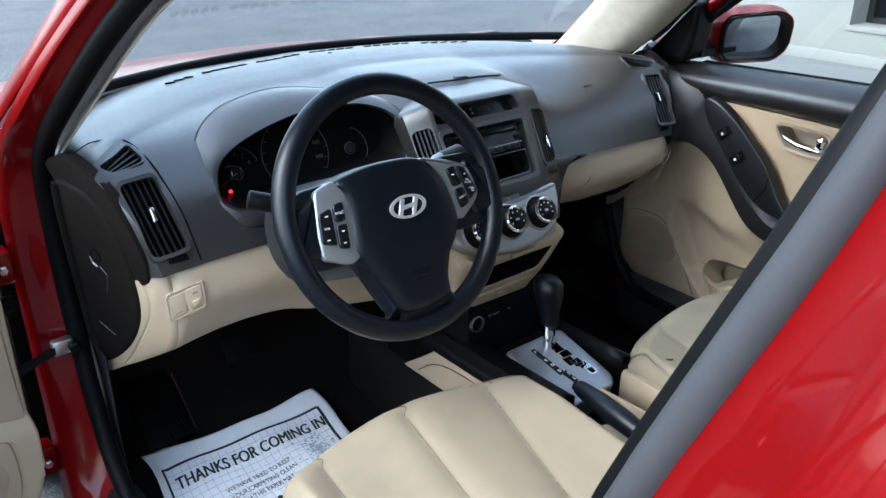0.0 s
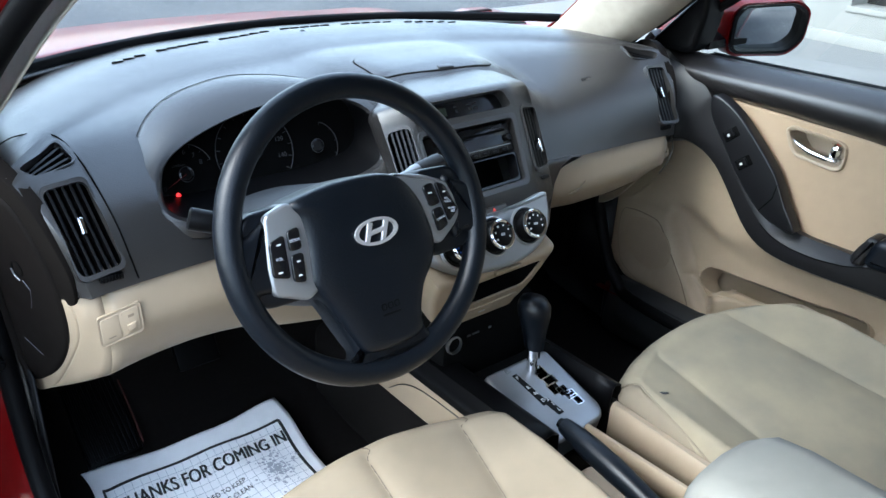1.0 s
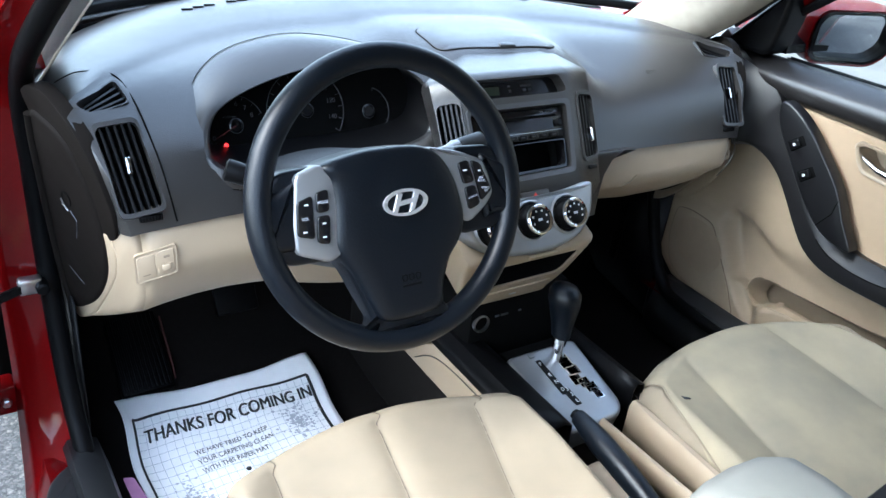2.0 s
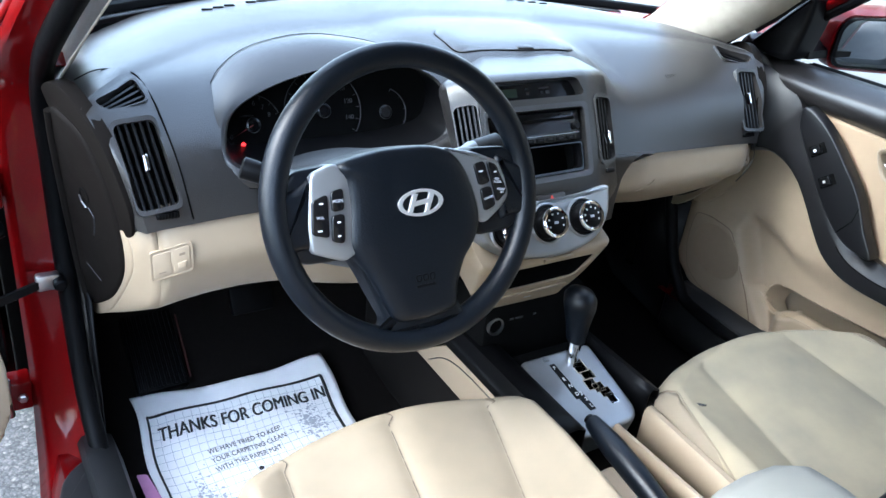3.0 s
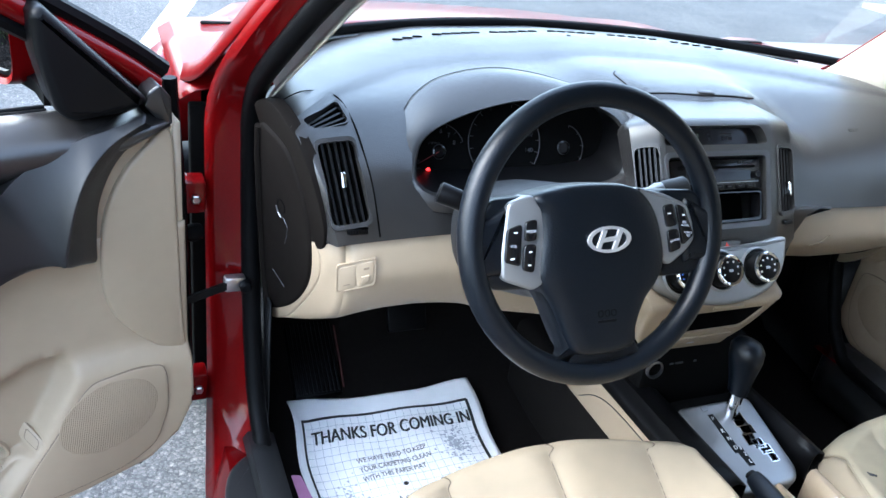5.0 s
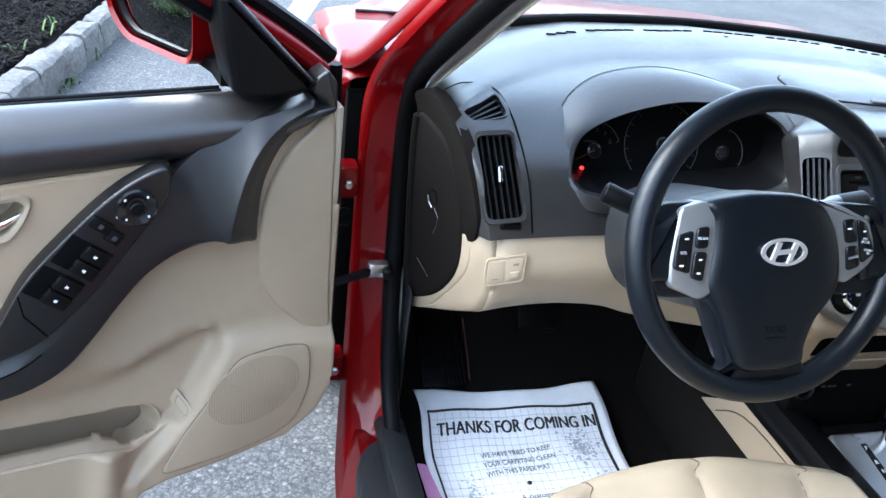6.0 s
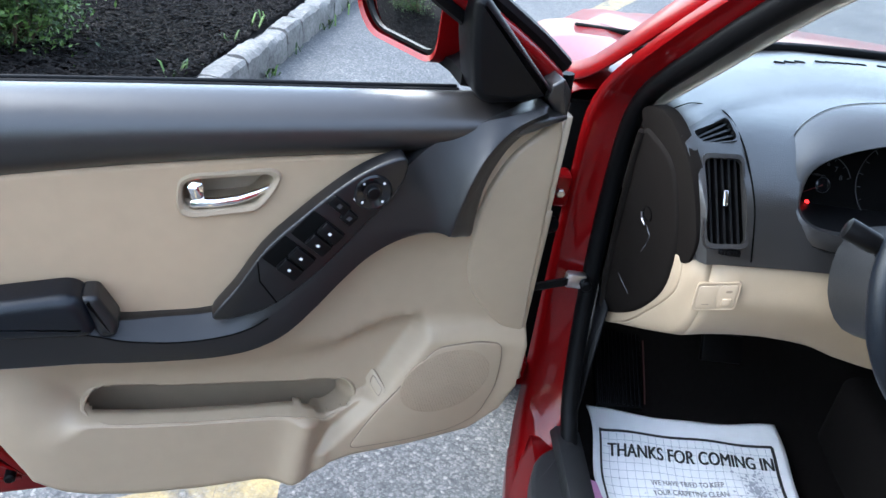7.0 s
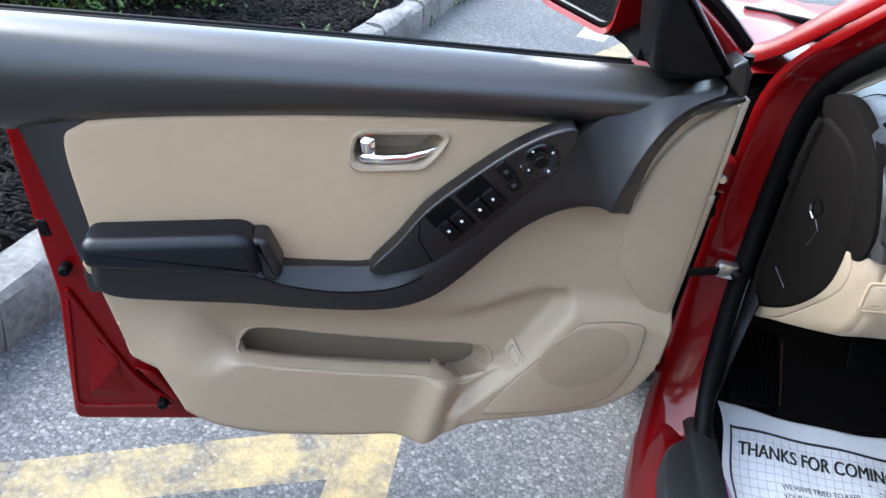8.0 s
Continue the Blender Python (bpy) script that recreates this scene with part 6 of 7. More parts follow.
def front_door(M, name, label, driver):
    R3 = M.to_3x3()
    door = thing(name, label, "car door", M @ Vector((0.45, 0.27, -0.06)))

    def pl(nm, o, w0, w1, mat, parent=door, text="", edge=0.004, steps=3, smooth=38):
        return part(nm, plate(o, w0, w1, M, edge, steps), mat, parent, text, smooth=smooth)

    # red shell, outer and inner
    shell = rounded([(-0.015, 0.885), (-0.035, 0.60), (-0.03, 0.42), (0.03, 0.285), (0.10, 0.262), (0.945, 0.267), (0.952, 0.53), (0.975, 0.66), (1.01, 0.87), (1.015, 0.895)], 0.03, 4)
    pl("door_shell", shell, -0.13, -0.094, RED, text="glossy red door shell", edge=0.01)
    pl("door_flange", rounded([(0.69, 0.267), (0.945, 0.267), (0.952, 0.53), (0.975, 0.66), (1.01, 0.87), (1.03, 0.955), (0.90, 0.955), (0.86, 0.6), (0.77, 0.40)], 0.02, 4), -0.10, -0.052, RED, text="glossy red rear flange of the door", edge=0.01)
    # pressed panel at the lower rear corner
    ring = [Vector(p) for p in ((0.928, 0.512), (0.929, 0.42), (0.929, 0.335), (0.918, 0.315), (0.86, 0.311), (0.792, 0.314), (0.832, 0.356), (0.874, 0.420), (0.905, 0.478))]
    fold = [lerp(p, Vector((0.886, 0.372)), 0.12) for p in ring]
    crest = [Vector((lerp(0.9093, 0.8635, k), lerp(0.3399, 0.4057, k))) for k in (0.9, 0.55, 0.1, 0.0, 0.05, 0.2, 0.5, 0.9, 1.0)]
    part("door_pressing", loft([[M @ Vector((p.x, p.y, w)) for p in r] for r, w in ((ring, -0.053), (fold, -0.058), ([lerp(p, q, 0.5) for p, q in zip(fold, crest)], -0.050), (crest, -0.042))], True, True), RED, door, "pressed red panel", smooth=35)
    part("pressed_bead", tube([M @ Vector((s, z, -0.052)) for s, z in spline2(((0.9375, 0.53), (0.9365, 0.42), (0.9365, 0.33), (0.931, 0.309), (0.905, 0.302), (0.78, 0.304)))], 0.0035, 8), RED, door, "pressed red bead")
    part("pressed_bead", tube([M @ Vector((s, z, -0.050)) for s, z in spline2(((0.9375, 0.55), (0.913, 0.5027), (0.8733, 0.4275), (0.8305, 0.3598), (0.7706, 0.312)))], 0.0045, 8), RED, door, "pressed red bead")
    pl("corner_flap", rounded([(0.8429, 0.4035), (0.8068, 0.3916), (0.761, 0.3279), (0.7706, 0.312)], 0.012), -0.054, -0.036, RED, text="dark red corner flap", edge=0.006)
    for s, z in ((0.9346, 0.5926), (0.7941, 0.3172)):
        part("buffer", lathe([(0.009, -0.055), (0.009, -0.035), (0.006, -0.032)], M @ pose(s, z, 0), 14), RUBBER, door, "black rubber buffer")
    part("latch", plate(rounded([(0.950, 0.645), (0.968, 0.645), (0.974, 0.675), (0.957, 0.675)], 0.006), -0.06, -0.050, M, 0.004), BLACK, door, "black door latch")
    # window frame with its seal
    fr = spline([(-0.005, 0.985, -0.05), (0.05, 1.03, -0.045), (0.15, 1.10, -0.03), (0.35, 1.235, 0.02), (0.58, 1.36, 0.08), (0.78, 1.405, 0.11), (0.98, 1.39, 0.11), (1.10, 1.20, 0.04), (1.09, 0.97, -0.07)], 6)
    part("window_frame", tube([M @ p for p in fr], 0.020, 12, flat=0.8), RED, door, "glossy red window frame")
    part("frame_seal", tube([M @ (p + Vector((-0.018, 0.016, -0.012))) for p in fr[:34]], 0.014, 8), RUBBER, door, "black rubber window frame seal")
    part("window_channel", tube([M @ (p + Vector((0.018, -0.012, 0.004))) for p in fr], 0.011, 8), RUBBER, door, "black rubber glass channel")

    # trim
    base_out = (smooth2([(0.95, 0.955), (0.5, 0.950), (0.15, 0.945), (0.0, 0.942), (-0.006, 0.92), (-0.012, 0.80), (-0.018, 0.65), (-0.01, 0.636), (0.2, 0.634), (0.5, 0.634), (0.86, 0.634), (0.89, 0.66), (0.93, 0.80)], 4))
    cols = []
    for k in range(200):
        s = lerp(-0.026, 0.882, k / 199)
        z0 = table(s, FOOT)[0]
        cols.append([M @ Vector((s, z0, -0.05))] + [M @ Vector((s, z, lower_relief(s, z))) for z in relief_rows(s, z0)])
    mouth = [Vector((p.x, p.y)) for p in resample([(*p, 0) for p in POCKET], 96)]
    bm, back = loft(cols), M.inverted()
    gone = []
    for f in bm.faces:
        c = back @ f.calc_center_median()
        if 0.24 < c.x < 0.68 and 0.41 < c.y < 0.52:
            cross = 0
            for p, q in zip(mouth, mouth[1:] + mouth[:1]):
                if (p.y > c.y) != (q.y > c.y) and c.x < p.x + (q.x - p.x) * (c.y - p.y) / (q.y - p.y):
                    cross += 1
            if cross % 2:
                gone.append(f)
    bmesh.ops.delete(bm, geom=gone, context="FACES")
    rings = [[], [], [], [], [], []]
    turning = sum(p.x * q.y - q.x * p.y for p, q in zip(mouth, mouth[1:] + mouth[:1]))
    out = []
    for i, p in enumerate(mouth):
        t = (mouth[(i + 3) % 96] - mouth[i - 3]).normalized()
        n = Vector((t.y, -t.x))
        if turning < 0:
            n = -n
        out.append((n, lower_relief(p.x + n.x * 0.009, p.y + n.y * 0.009)))
    for i, p in enumerate(mouth):
        n = out[i][0]
        wide = p + n * 0.009
        reach = 3 if p.x > 0.36 else 5
        w = sum(out[(i + k) % 96][1] for k in range(-reach, reach + 1)) / (2 * reach + 1)
        low = min(1.0, max(0.0, (w + 0.016) / 0.042)) * step(0.295, 0.345, p.x)   # 1 along the lip, 0 along the upper edge
        end = 0.022 * step(0.63, 0.665, p.x)
        rings[0].append((wide.x, wide.y, min(w, out[i][1]) - 0.003))
        rings[1].append((p.x + n.x * 0.004, p.y + n.y * 0.004, w + 0.0006))
        rings[2].append((p.x + n.x * 0.001, p.y + n.y * 0.001, w - 0.0005))
        rings[3].append((p.x, p.y - 0.002 * low, w - 0.004))
        scoop = step(0.345, 0.295, p.x) * step(0.487, 0.470, p.y)   # the rounded front end is a bowl
        mid = max(p.x, 0.315)
        a = lerp(Vector((p.x + end * 0.5, p.y - lerp(0.002, 0.016, low))), Vector((lerp(p.x, mid, 0.08), p.y - 0.008)), scoop)
        b = lerp(Vector((p.x + end, p.y - lerp(0.030, 0.060, low))), Vector((lerp(p.x, mid, 0.3), p.y - 0.022)), scoop)
        rings[4].append((*a, w - lerp(lerp(0.020, 0.010, low), 0.014, scoop)))
        rings[5].append((*b, lerp(lerp(-0.068, w - 0.022, low), -0.062, scoop)))
    part("map_pocket", loft([[M @ Vector(v) for v in r] for r in rings], True), BEIGE, door, "beige open map pocket", smooth=50)
    part("pocket_floor", plate(rounded([(0.235, 0.335), (0.70, 0.335), (0.70, 0.525), (0.235, 0.525)], 0.02), -0.090, -0.083, M), BEIGE, door)
    part("lower_trim", bm, BEIGE, door, "beige moulded lower door trim with a map pocket", smooth=50, solid=0.002)
    # dark upper roll
    rows = []
    TOPZ = [(0.0, 0.966, 0.945), (0.05, 0.968, 0.92), (0.10, 0.969, 0.905), (0.16, 0.970, 0.898), (0.24, 0.972, 0.897), (0.4, 0.977, 0.896), (0.58, 0.982, 0.890), (0.78, 0.986, 0.876), (0.86, 0.987, 0.868), (0.97, 0.989, 0.85)]
    for k in range(41):
        s = lerp(0.0, 0.995, k / 40)
        t, b = table(s, TOPZ)
        rows.append([M @ Vector(p) for p in spline([(s, t - 0.012, -0.05), (s, t, -0.045), (s, t + 0.001, -0.018), (s, t - 0.012, 0.012), (s, lerp(t, b, 0.35), 0.030), (s, lerp(t, b, 0.62), 0.032), (s, lerp(t, b, 0.85), 0.022), (s, b - 0.002, 0.004), (s, b - 0.01, -0.01)], 3)])
    part("upper_trim", loft(rows, False), BROWN, door, "dark brown upper trim roll", smooth=60, solid=0.003)
    part("outer_sill", loft([[M @ Vector((s, table(s, TOPZ)[0] + d, w)) for d, w in ((-0.008, -0.046), (-0.018, -0.060), (-0.045, -0.085), (-0.065, -0.12), (-0.09, -0.128))] for s in (0.0, 0.1, 0.2, 0.35, 0.5, 0.65, 0.8, 0.9, 1.02)]), BLACK, door, "black outer window sill", solid=0.002)
    # rear closing strip of dark trim
    pl("rear_trim", rounded([(1.0, 0.965), (0.90, 0.965), (0.875, 0.86), (0.885, 0.76), (0.868, 0.70), (0.868, 0.585), (0.888, 0.585), (0.8955, 0.642), (0.942, 0.79), (0.972, 0.883)], 0.012, 3), -0.052, 0.0075, BROWN, text="dark brown rear edge of the trim")
    # glass sill seal
    part("sill_seal", tube([M @ Vector((s, table(s, TOPZ)[0] - 0.003, -0.050)) for s in (0.14, 0.3, 0.5, 0.7, 1.02)], 0.005, 8), RUBBER, door, "black window sill seal")
    part("sill_strip", tube([M @ Vector((s, table(s, TOPZ)[0], -0.062)) for s in (0.14, 0.3, 0.5, 0.7, 1.02)], 0.003, 8), BLACK, door, "thin black sill strip")
    # padded insert
    ins = smooth2([(0.905, 0.825), (0.888, 0.857), (0.842, 0.870), (0.70, 0.883), (0.50, 0.893), (0.30, 0.897), (0.225, 0.897), (0.24, 0.86), (0.30, 0.80), (0.48, 0.61), (0.86, 0.61), (0.88, 0.70)], 5)
    HOLLOW = rounded([(0.524, 0.843), (0.521, 0.863), (0.508, 0.869), (0.412, 0.873), (0.401, 0.865), (0.411, 0.845), (0.428, 0.826), (0.506, 0.820), (0.521, 0.826)], 0.008, 3)
    part("trim_base", holed(base_out, scaled(HOLLOW, 1.06, 1.12), -0.052, 0.0005, M), BEIGE, door, "beige moulded upper door trim")
    part("door_insert", holed(ins, scaled(HOLLOW, 1.02, 1.03), -0.02, 0.012, M, 0.007), INSERT, door, "beige cloth door insert", smooth=28)
    # sweeping arm rest
    # stations: lower edge, crest, upper edge, height of the crest, height of the upper edge
    ARM = [(0.880, 0.655, 0.878, 0.668, 0.878, 0.690, 0.022, 0.3), (0.868, 0.622, 0.862, 0.664, 0.86, 0.692, 0.052, 0.5), (0.842, 0.602, 0.838, 0.665, 0.82, 0.692, 0.058, 0.6), (0.78, 0.596, 0.778, 0.664, 0.76, 0.692, 0.058, 0.6), (0.66, 0.593, 0.66, 0.660, 0.66, 0.688, 0.058, 0.6), (0.60, 0.591, 0.60, 0.643, 0.62, 0.664, 0.058, 0.6), (0.53, 0.589, 0.535, 0.634, 0.55, 0.660, 0.058, 0.5), (0.47, 0.589, 0.480, 0.636, 0.49, 0.661, 0.058, 0.5),
           (0.42, 0.597, 0.436, 0.646, 0.45, 0.676, 0.058, 0.55), (0.375, 0.619, 0.398, 0.670, 0.42, 0.712, 0.058, 0.7), (0.335, 0.662, 0.362, 0.705, 0.385, 0.745, 0.058, 0.8), (0.30, 0.707, 0.325, 0.748, 0.345, 0.785, 0.058, 0.85), (0.262, 0.748, 0.285, 0.790, 0.305, 0.825, 0.058, 0.9), (0.225, 0.769, 0.240, 0.805, 0.265, 0.855, 0.058, 0.9), (0.175, 0.779, 0.187, 0.798, 0.235, 0.885, 0.060, 0.8), (0.133, 0.768, 0.165, 0.794, 0.214, 0.900, 0.066, 0.55),
           (0.107, 0.760, 0.158, 0.794, 0.195, 0.915, 0.070, 0.45), (0.104, 0.790, 0.151, 0.822, 0.170, 0.928, 0.070, 0.42), (0.097, 0.848, 0.139, 0.869, 0.142, 0.942, 0.068, 0.42), (0.075, 0.898, 0.118, 0.914, 0.110, 0.953, 0.062, 0.48), (0.044, 0.928, 0.082, 0.944, 0.076, 0.960, 0.046, 0.65), (0.010, 0.942, 0.036, 0.966, 0.030, 0.972, 0.040, 0.7)]
    rows, line_up = [], []
    for ls, lz, cs, cz, hs, hz, h, e in spline(ARM, 5):
        lo, cr, hi = Vector((ls, lz)), Vector((cs, cz)), Vector((hs, hz))
        g = step(0.12, 0.26, ls)   # a tall rounded face behind, a plain slope towards the front corner
        sec = [(lo, -0.004), (lo, lerp(0.25, 0.40, g) * h), (lerp(lo, cr, lerp(0.4, 0.06, g)), lerp(0.55, 0.72, g) * h), (lerp(lo, cr, lerp(0.75, 0.20, g)), lerp(0.86, 0.92, g) * h), (lerp(lo, cr, lerp(0.93, 0.5, g)), lerp(0.965, 0.99, g) * h), (lerp(lo, cr, 0.97), h), (lerp(cr, hi, 0.04), h * 0.995)]
        sec += [(lerp(cr, hi, f), lerp(h, e * h, f ** 1.15)) for f in (0.15, 0.3, 0.5, 0.7, 0.85, 1.0)] + [(hi, -0.004)]
        rows.append([M @ Vector((p.x, p.y, w)) for p, w in sec])
        if 0.40 < cs < 0.865:
            line_up.append(M @ Vector((cs, cz, h + 0.0002)))
    armr = part("arm_rest", loft(rows, False), ARMMAT, door, "dark brown sweeping arm rest", smooth=27, solid=0.003)
    pl("arm_pad", rounded([(0.880, 0.716), (0.652, 0.732), (0.630, 0.660), (0.878, 0.668)], 0.028, 8), 0.02, 0.074, LEATHER, text="black leather arm pad", edge=0.018, steps=8, smooth=70)
    pl("arm_notch", rounded([(0.654, 0.722), (0.632, 0.722), (0.606, 0.672), (0.61, 0.654), (0.633, 0.654)], 0.008, 4), 0.02, 0.063, ARMMAT, text="dark brown pull cup edge", edge=0.010, steps=5, smooth=70)
    part("arm_seam", tube(line_up, 0.0011, 6), VOID, armr)
    # switch panel
    SW = smooth2([(0.240, 0.912), (0.229, 0.898), (0.240, 0.861), (0.283, 0.806), (0.335, 0.743), (0.395, 0.690), (0.44, 0.672), (0.483, 0.672), (0.45, 0.722), (0.414, 0.780), (0.366, 0.829), (0.320, 0.870), (0.280, 0.897)], 5)
    sw = pl("switch_panel", SW, 0.03, 0.060, material("satin_black_plastic", (0.006, 0.006, 0.0068), 0.34, bump=0.1, spec=0.4), text="satin dark switch panel", edge=0.004)
    ang = 49.0
    if not driver:
        # board added to stop light leaking in where the jamb is not modelled
        pl("leak_board", rounded([(-0.14, 0.20), (0.32, 0.20), (0.32, 0.34), (0.02, 0.46), (-0.14, 0.62)], 0.02), -0.128, -0.112, BLACK, text="black board added over the gap at the lower front corner")
        base = [Vector((sx, table(sx, TOPZ)[0] - 0.02, -0.05)) for sx in (0.10, 0.3, 0.5, 0.7, 0.9, 1.06)]
        top = [Vector((0.12, 1.06, -0.035)), Vector((0.32, 1.20, 0.010)), Vector((0.54, 1.33, 0.065)), Vector((0.76, 1.395, 0.105)), Vector((0.94, 1.385, 0.105)), Vector((1.08, 1.22, 0.045))]
        part("side_window", loft([[M @ lerp(p, q, k) for p, q in zip(base, top)] for k in (0.0, 0.33, 0.66, 1.0)]), SIDEGLASS, door, "clear closed side window", smooth=60)
    if driver:
        groups = [((0.381, 0.765), 2), ((0.344, 0.802), 2)]
        for (s, z), n in groups:
            q = M @ pose(s, z, 0.060, 0, 0, -ang + 90)
            part("switch_well", box((-0.031, -0.023, -0.004), (0.031, 0.023, 0.0012), q, 0.002), VOID, sw, "black switch recess")
            for j in (-1, 1):
                b = part("window_switch", box((-0.029, j * 0.0115 - 0.0105, -0.002), (0.006, j * 0.0115 + 0.0105, 0.008), q, 0.003), BLACK, sw, "black window switch")
                part("switch_print", box((-0.012, j * 0.0115 - 0.0018, 0.0072), (-0.0075, j * 0.0115 + 0.0018, 0.0085), q), WHITE, b)
        for s, z, w, h in ((0.319, 0.846, 0.032, 0.013), (0.304, 0.826, 0.021, 0.015)):
            q = M @ pose(s, z, 0.060, 0, 0, -ang + 90)
            b = part("lock_switch", box((-w / 2, -h / 2 - 0.002, -0.002), (w / 2, h / 2 + 0.002, 0.0055), q, 0.003), BLACK, sw, "black door lock switch")
            part("switch_print", box((-0.003, -0.003, 0.0052), (0.003, 0.003, 0.006), q), DIMWHITE, b)
        q = M @ pose(0.274, 0.863, 0.060) @ Matrix.Diagonal((1.12, 1.12, 1, 1))
        mk = part("mirror_control", lathe([(0.0235, -0.002), (0.0235, 0.002), (0.021, 0.0035), (0.014, 0.001), (0.010, -0.001)], q, 32), GLOSS, sw, "round black mirror control")
        part("mirror_knob", lathe([(0.0085, -0.002), (0.0085, 0.006), (0.007, 0.0075)], q, 20), BLACK, mk, "black mirror knob")
        for a in (45, 135, 225, 315):
            part("control_print", box((-0.0012, -0.0012, 0), (0.0012, 0.0012, 0.0036), q @ pose(0.0175 * math.cos(radians(a)), 0.0175 * math.sin(radians(a)), 0)), WHITE, mk)
        part("control_print", box((-0.0035, -0.0012, 0.0002), (0.0035, 0.0012, 0.0008), M @ pose(0.297, 0.852, 0.060, 0, 0, 40)), WHITE, sw)
    else:
        for s, z in ((0.295, 0.838), (0.338, 0.785)):
            q = M @ pose(s, z, 0.060, 0, 0, -ang + 90)
            part("switch_well", box((-0.020, -0.012, -0.004), (0.020, 0.012, 0.0006), q, 0.002), VOID, sw, "black switch recess")
            b = part("window_switch", box((-0.016, -0.009, -0.002), (0.010, 0.009, 0.006), q, 0.003), BLACK, sw, "black window switch")
            part("switch_print", box((-0.006, -0.0028, 0.0056), (0.0, 0.0028, 0.0064), q), WHITE, b)
    part("panel_joint", tube([M @ Vector((0.395, 0.692, 0.0605)), M @ Vector((0.420, 0.730, 0.0605)), M @ Vector((0.424, 0.762, 0.0600))], 0.0012, 5), VOID, sw)
    # inner door handle in its cup
    bez = scaled(HOLLOW, 1.15, 1.36)
    cup = part("handle_bezel", loft([[M @ Vector((p.x, p.y, w)) for p in o] for o, w in ((bez, 0.008), (scaled(bez, 0.985, 0.975), 0.0165), (scaled(bez, 0.96, 0.93), 0.0185), (scaled(HOLLOW, 1.03, 1.05), 0.0170), (HOLLOW, 0.013), (scaled(HOLLOW, 0.99, 0.98), -0.020), (scaled(HOLLOW, 0.95, 0.90), -0.042), (scaled(HOLLOW, 0.5, 0.4), -0.046), (scaled(HOLLOW, 0.02, 0.02), -0.046))], True), BEIGE, door, "beige handle cup with a raised bezel", smooth=50)
    part("pull_handle", loft([[M @ Vector((s, z + h * math.cos(a), w + h * math.sin(a) * 0.9)) for a in (2 * math.pi * j / 14 for j in range(14))] for s, z, w, h in ((0.519, 0.8305, 0.000, 0.004), (0.511, 0.8305, 0.008, 0.0075), (0.48, 0.8305, 0.010, 0.0072), (0.45, 0.834, 0.010, 0.0066), (0.425, 0.842, 0.009, 0.0055), (0.408, 0.849, 0.007, 0.0035), (0.404, 0.851, 0.004, 0.001))], True, True), CHROME, cup, "chrome pull handle", smooth=70)
    part("lock_lever", loft([[M @ Vector((s + k * u, z, w + k * 0.6 * v)) for u, v in ((-1, -1), (-1, 0.5), (-0.5, 1), (0.5, 1), (1, 0.5), (1, -1))] for s, z, w, k in ((0.503, 0.832, 0.004, 0.008), (0.504, 0.842, 0.010, 0.009), (0.506, 0.856, 0.011, 0.010), (0.507, 0.864, 0.006, 0.009), (0.507, 0.866, 0.0, 0.008))], True, True), CHROME, cup, "chrome lock lever")
    part("lock_mark", box((0.501, 0.8640, -0.004), (0.514, 0.8672, 0.0085), M, 0.001), REDPLASTIC, cup, "red lock mark")
    # speaker grille and lamp blank
    GR = rounded([(0.2607, 0.362), (0.2228, 0.4313), (0.1858, 0.4813), (0.1513, 0.5356), (0.13, 0.5608), (0.065, 0.5655), (0.0223, 0.5581), (0.0164, 0.5322), (0.0157, 0.4712), (0.0373, 0.407), (0.0813, 0.3821), (0.1602, 0.3685)], 0.02, 4)
    grille = pl("speaker_grille", GR, 0.015, 0.0318, BEIGE, text="beige perforated speaker grille", edge=0.002)
    pl("grille_seam", scaled(GR, 1.010), 0.010, 0.0308, SHADED_BEIGE, grille, edge=0.0)
    pl("grille_mesh", [(0.108 + 0.074 * math.cos(a) - 0.012 * math.sin(a), 0.490 + 0.064 * math.sin(a)) for a in (2 * math.pi * k / 40 for k in range(40))], 0.020, 0.0322, GRILLE, grille, "finely perforated beige mesh", edge=0.0004)
    if driver:
        # a small flat blank that leans with the slope of the trim
        lean = (lower_relief(0.201, 0.472) - lower_relief(0.236, 0.472)) / 0.035

        def flat(p):
            return lean * ((0.2185 - p.x) - 0.65 * (p.y - 0.472))

        RIMO = scaled(rounded([(0.2361, 0.472), (0.2245, 0.5004), (0.1991, 0.4726), (0.2108, 0.4449)], 0.008), 0.82)
        rest = max(lower_relief(p.x, p.y) - flat(p) for p in RIMO) + 0.0004

        def on_trim(o, k, lift):
            return [M @ Vector((p.x, p.y, flat(p) + rest + lift)) for p in scaled(o, k)]

        LENS = scaled(RIMO, 0.55)
        bt = part("lamp_lens", loft([on_trim(LENS, 1.0, -0.002), on_trim(LENS, 0.97, 0.0016), on_trim(LENS, 0.8, 0.0022), on_trim(LENS, 0.2, 0.0022)], True, True), BEIGE, door, "beige oval door lamp blank", smooth=50)
        part("lamp_groove", loft([on_trim(LENS, 1.14, -0.001), on_trim(LENS, 1.12, 0.0006), on_trim(LENS, 1.0, 0.0006)], True), SHADED_BEIGE, bt)
        part("lamp_ring", loft([on_trim(RIMO, 1.04, -0.012), on_trim(RIMO, 1.0, -0.0006), on_trim(RIMO, 0.95, 0.0), on_trim(RIMO, 0.3, 0.0)], True, True), BEIGE, bt)
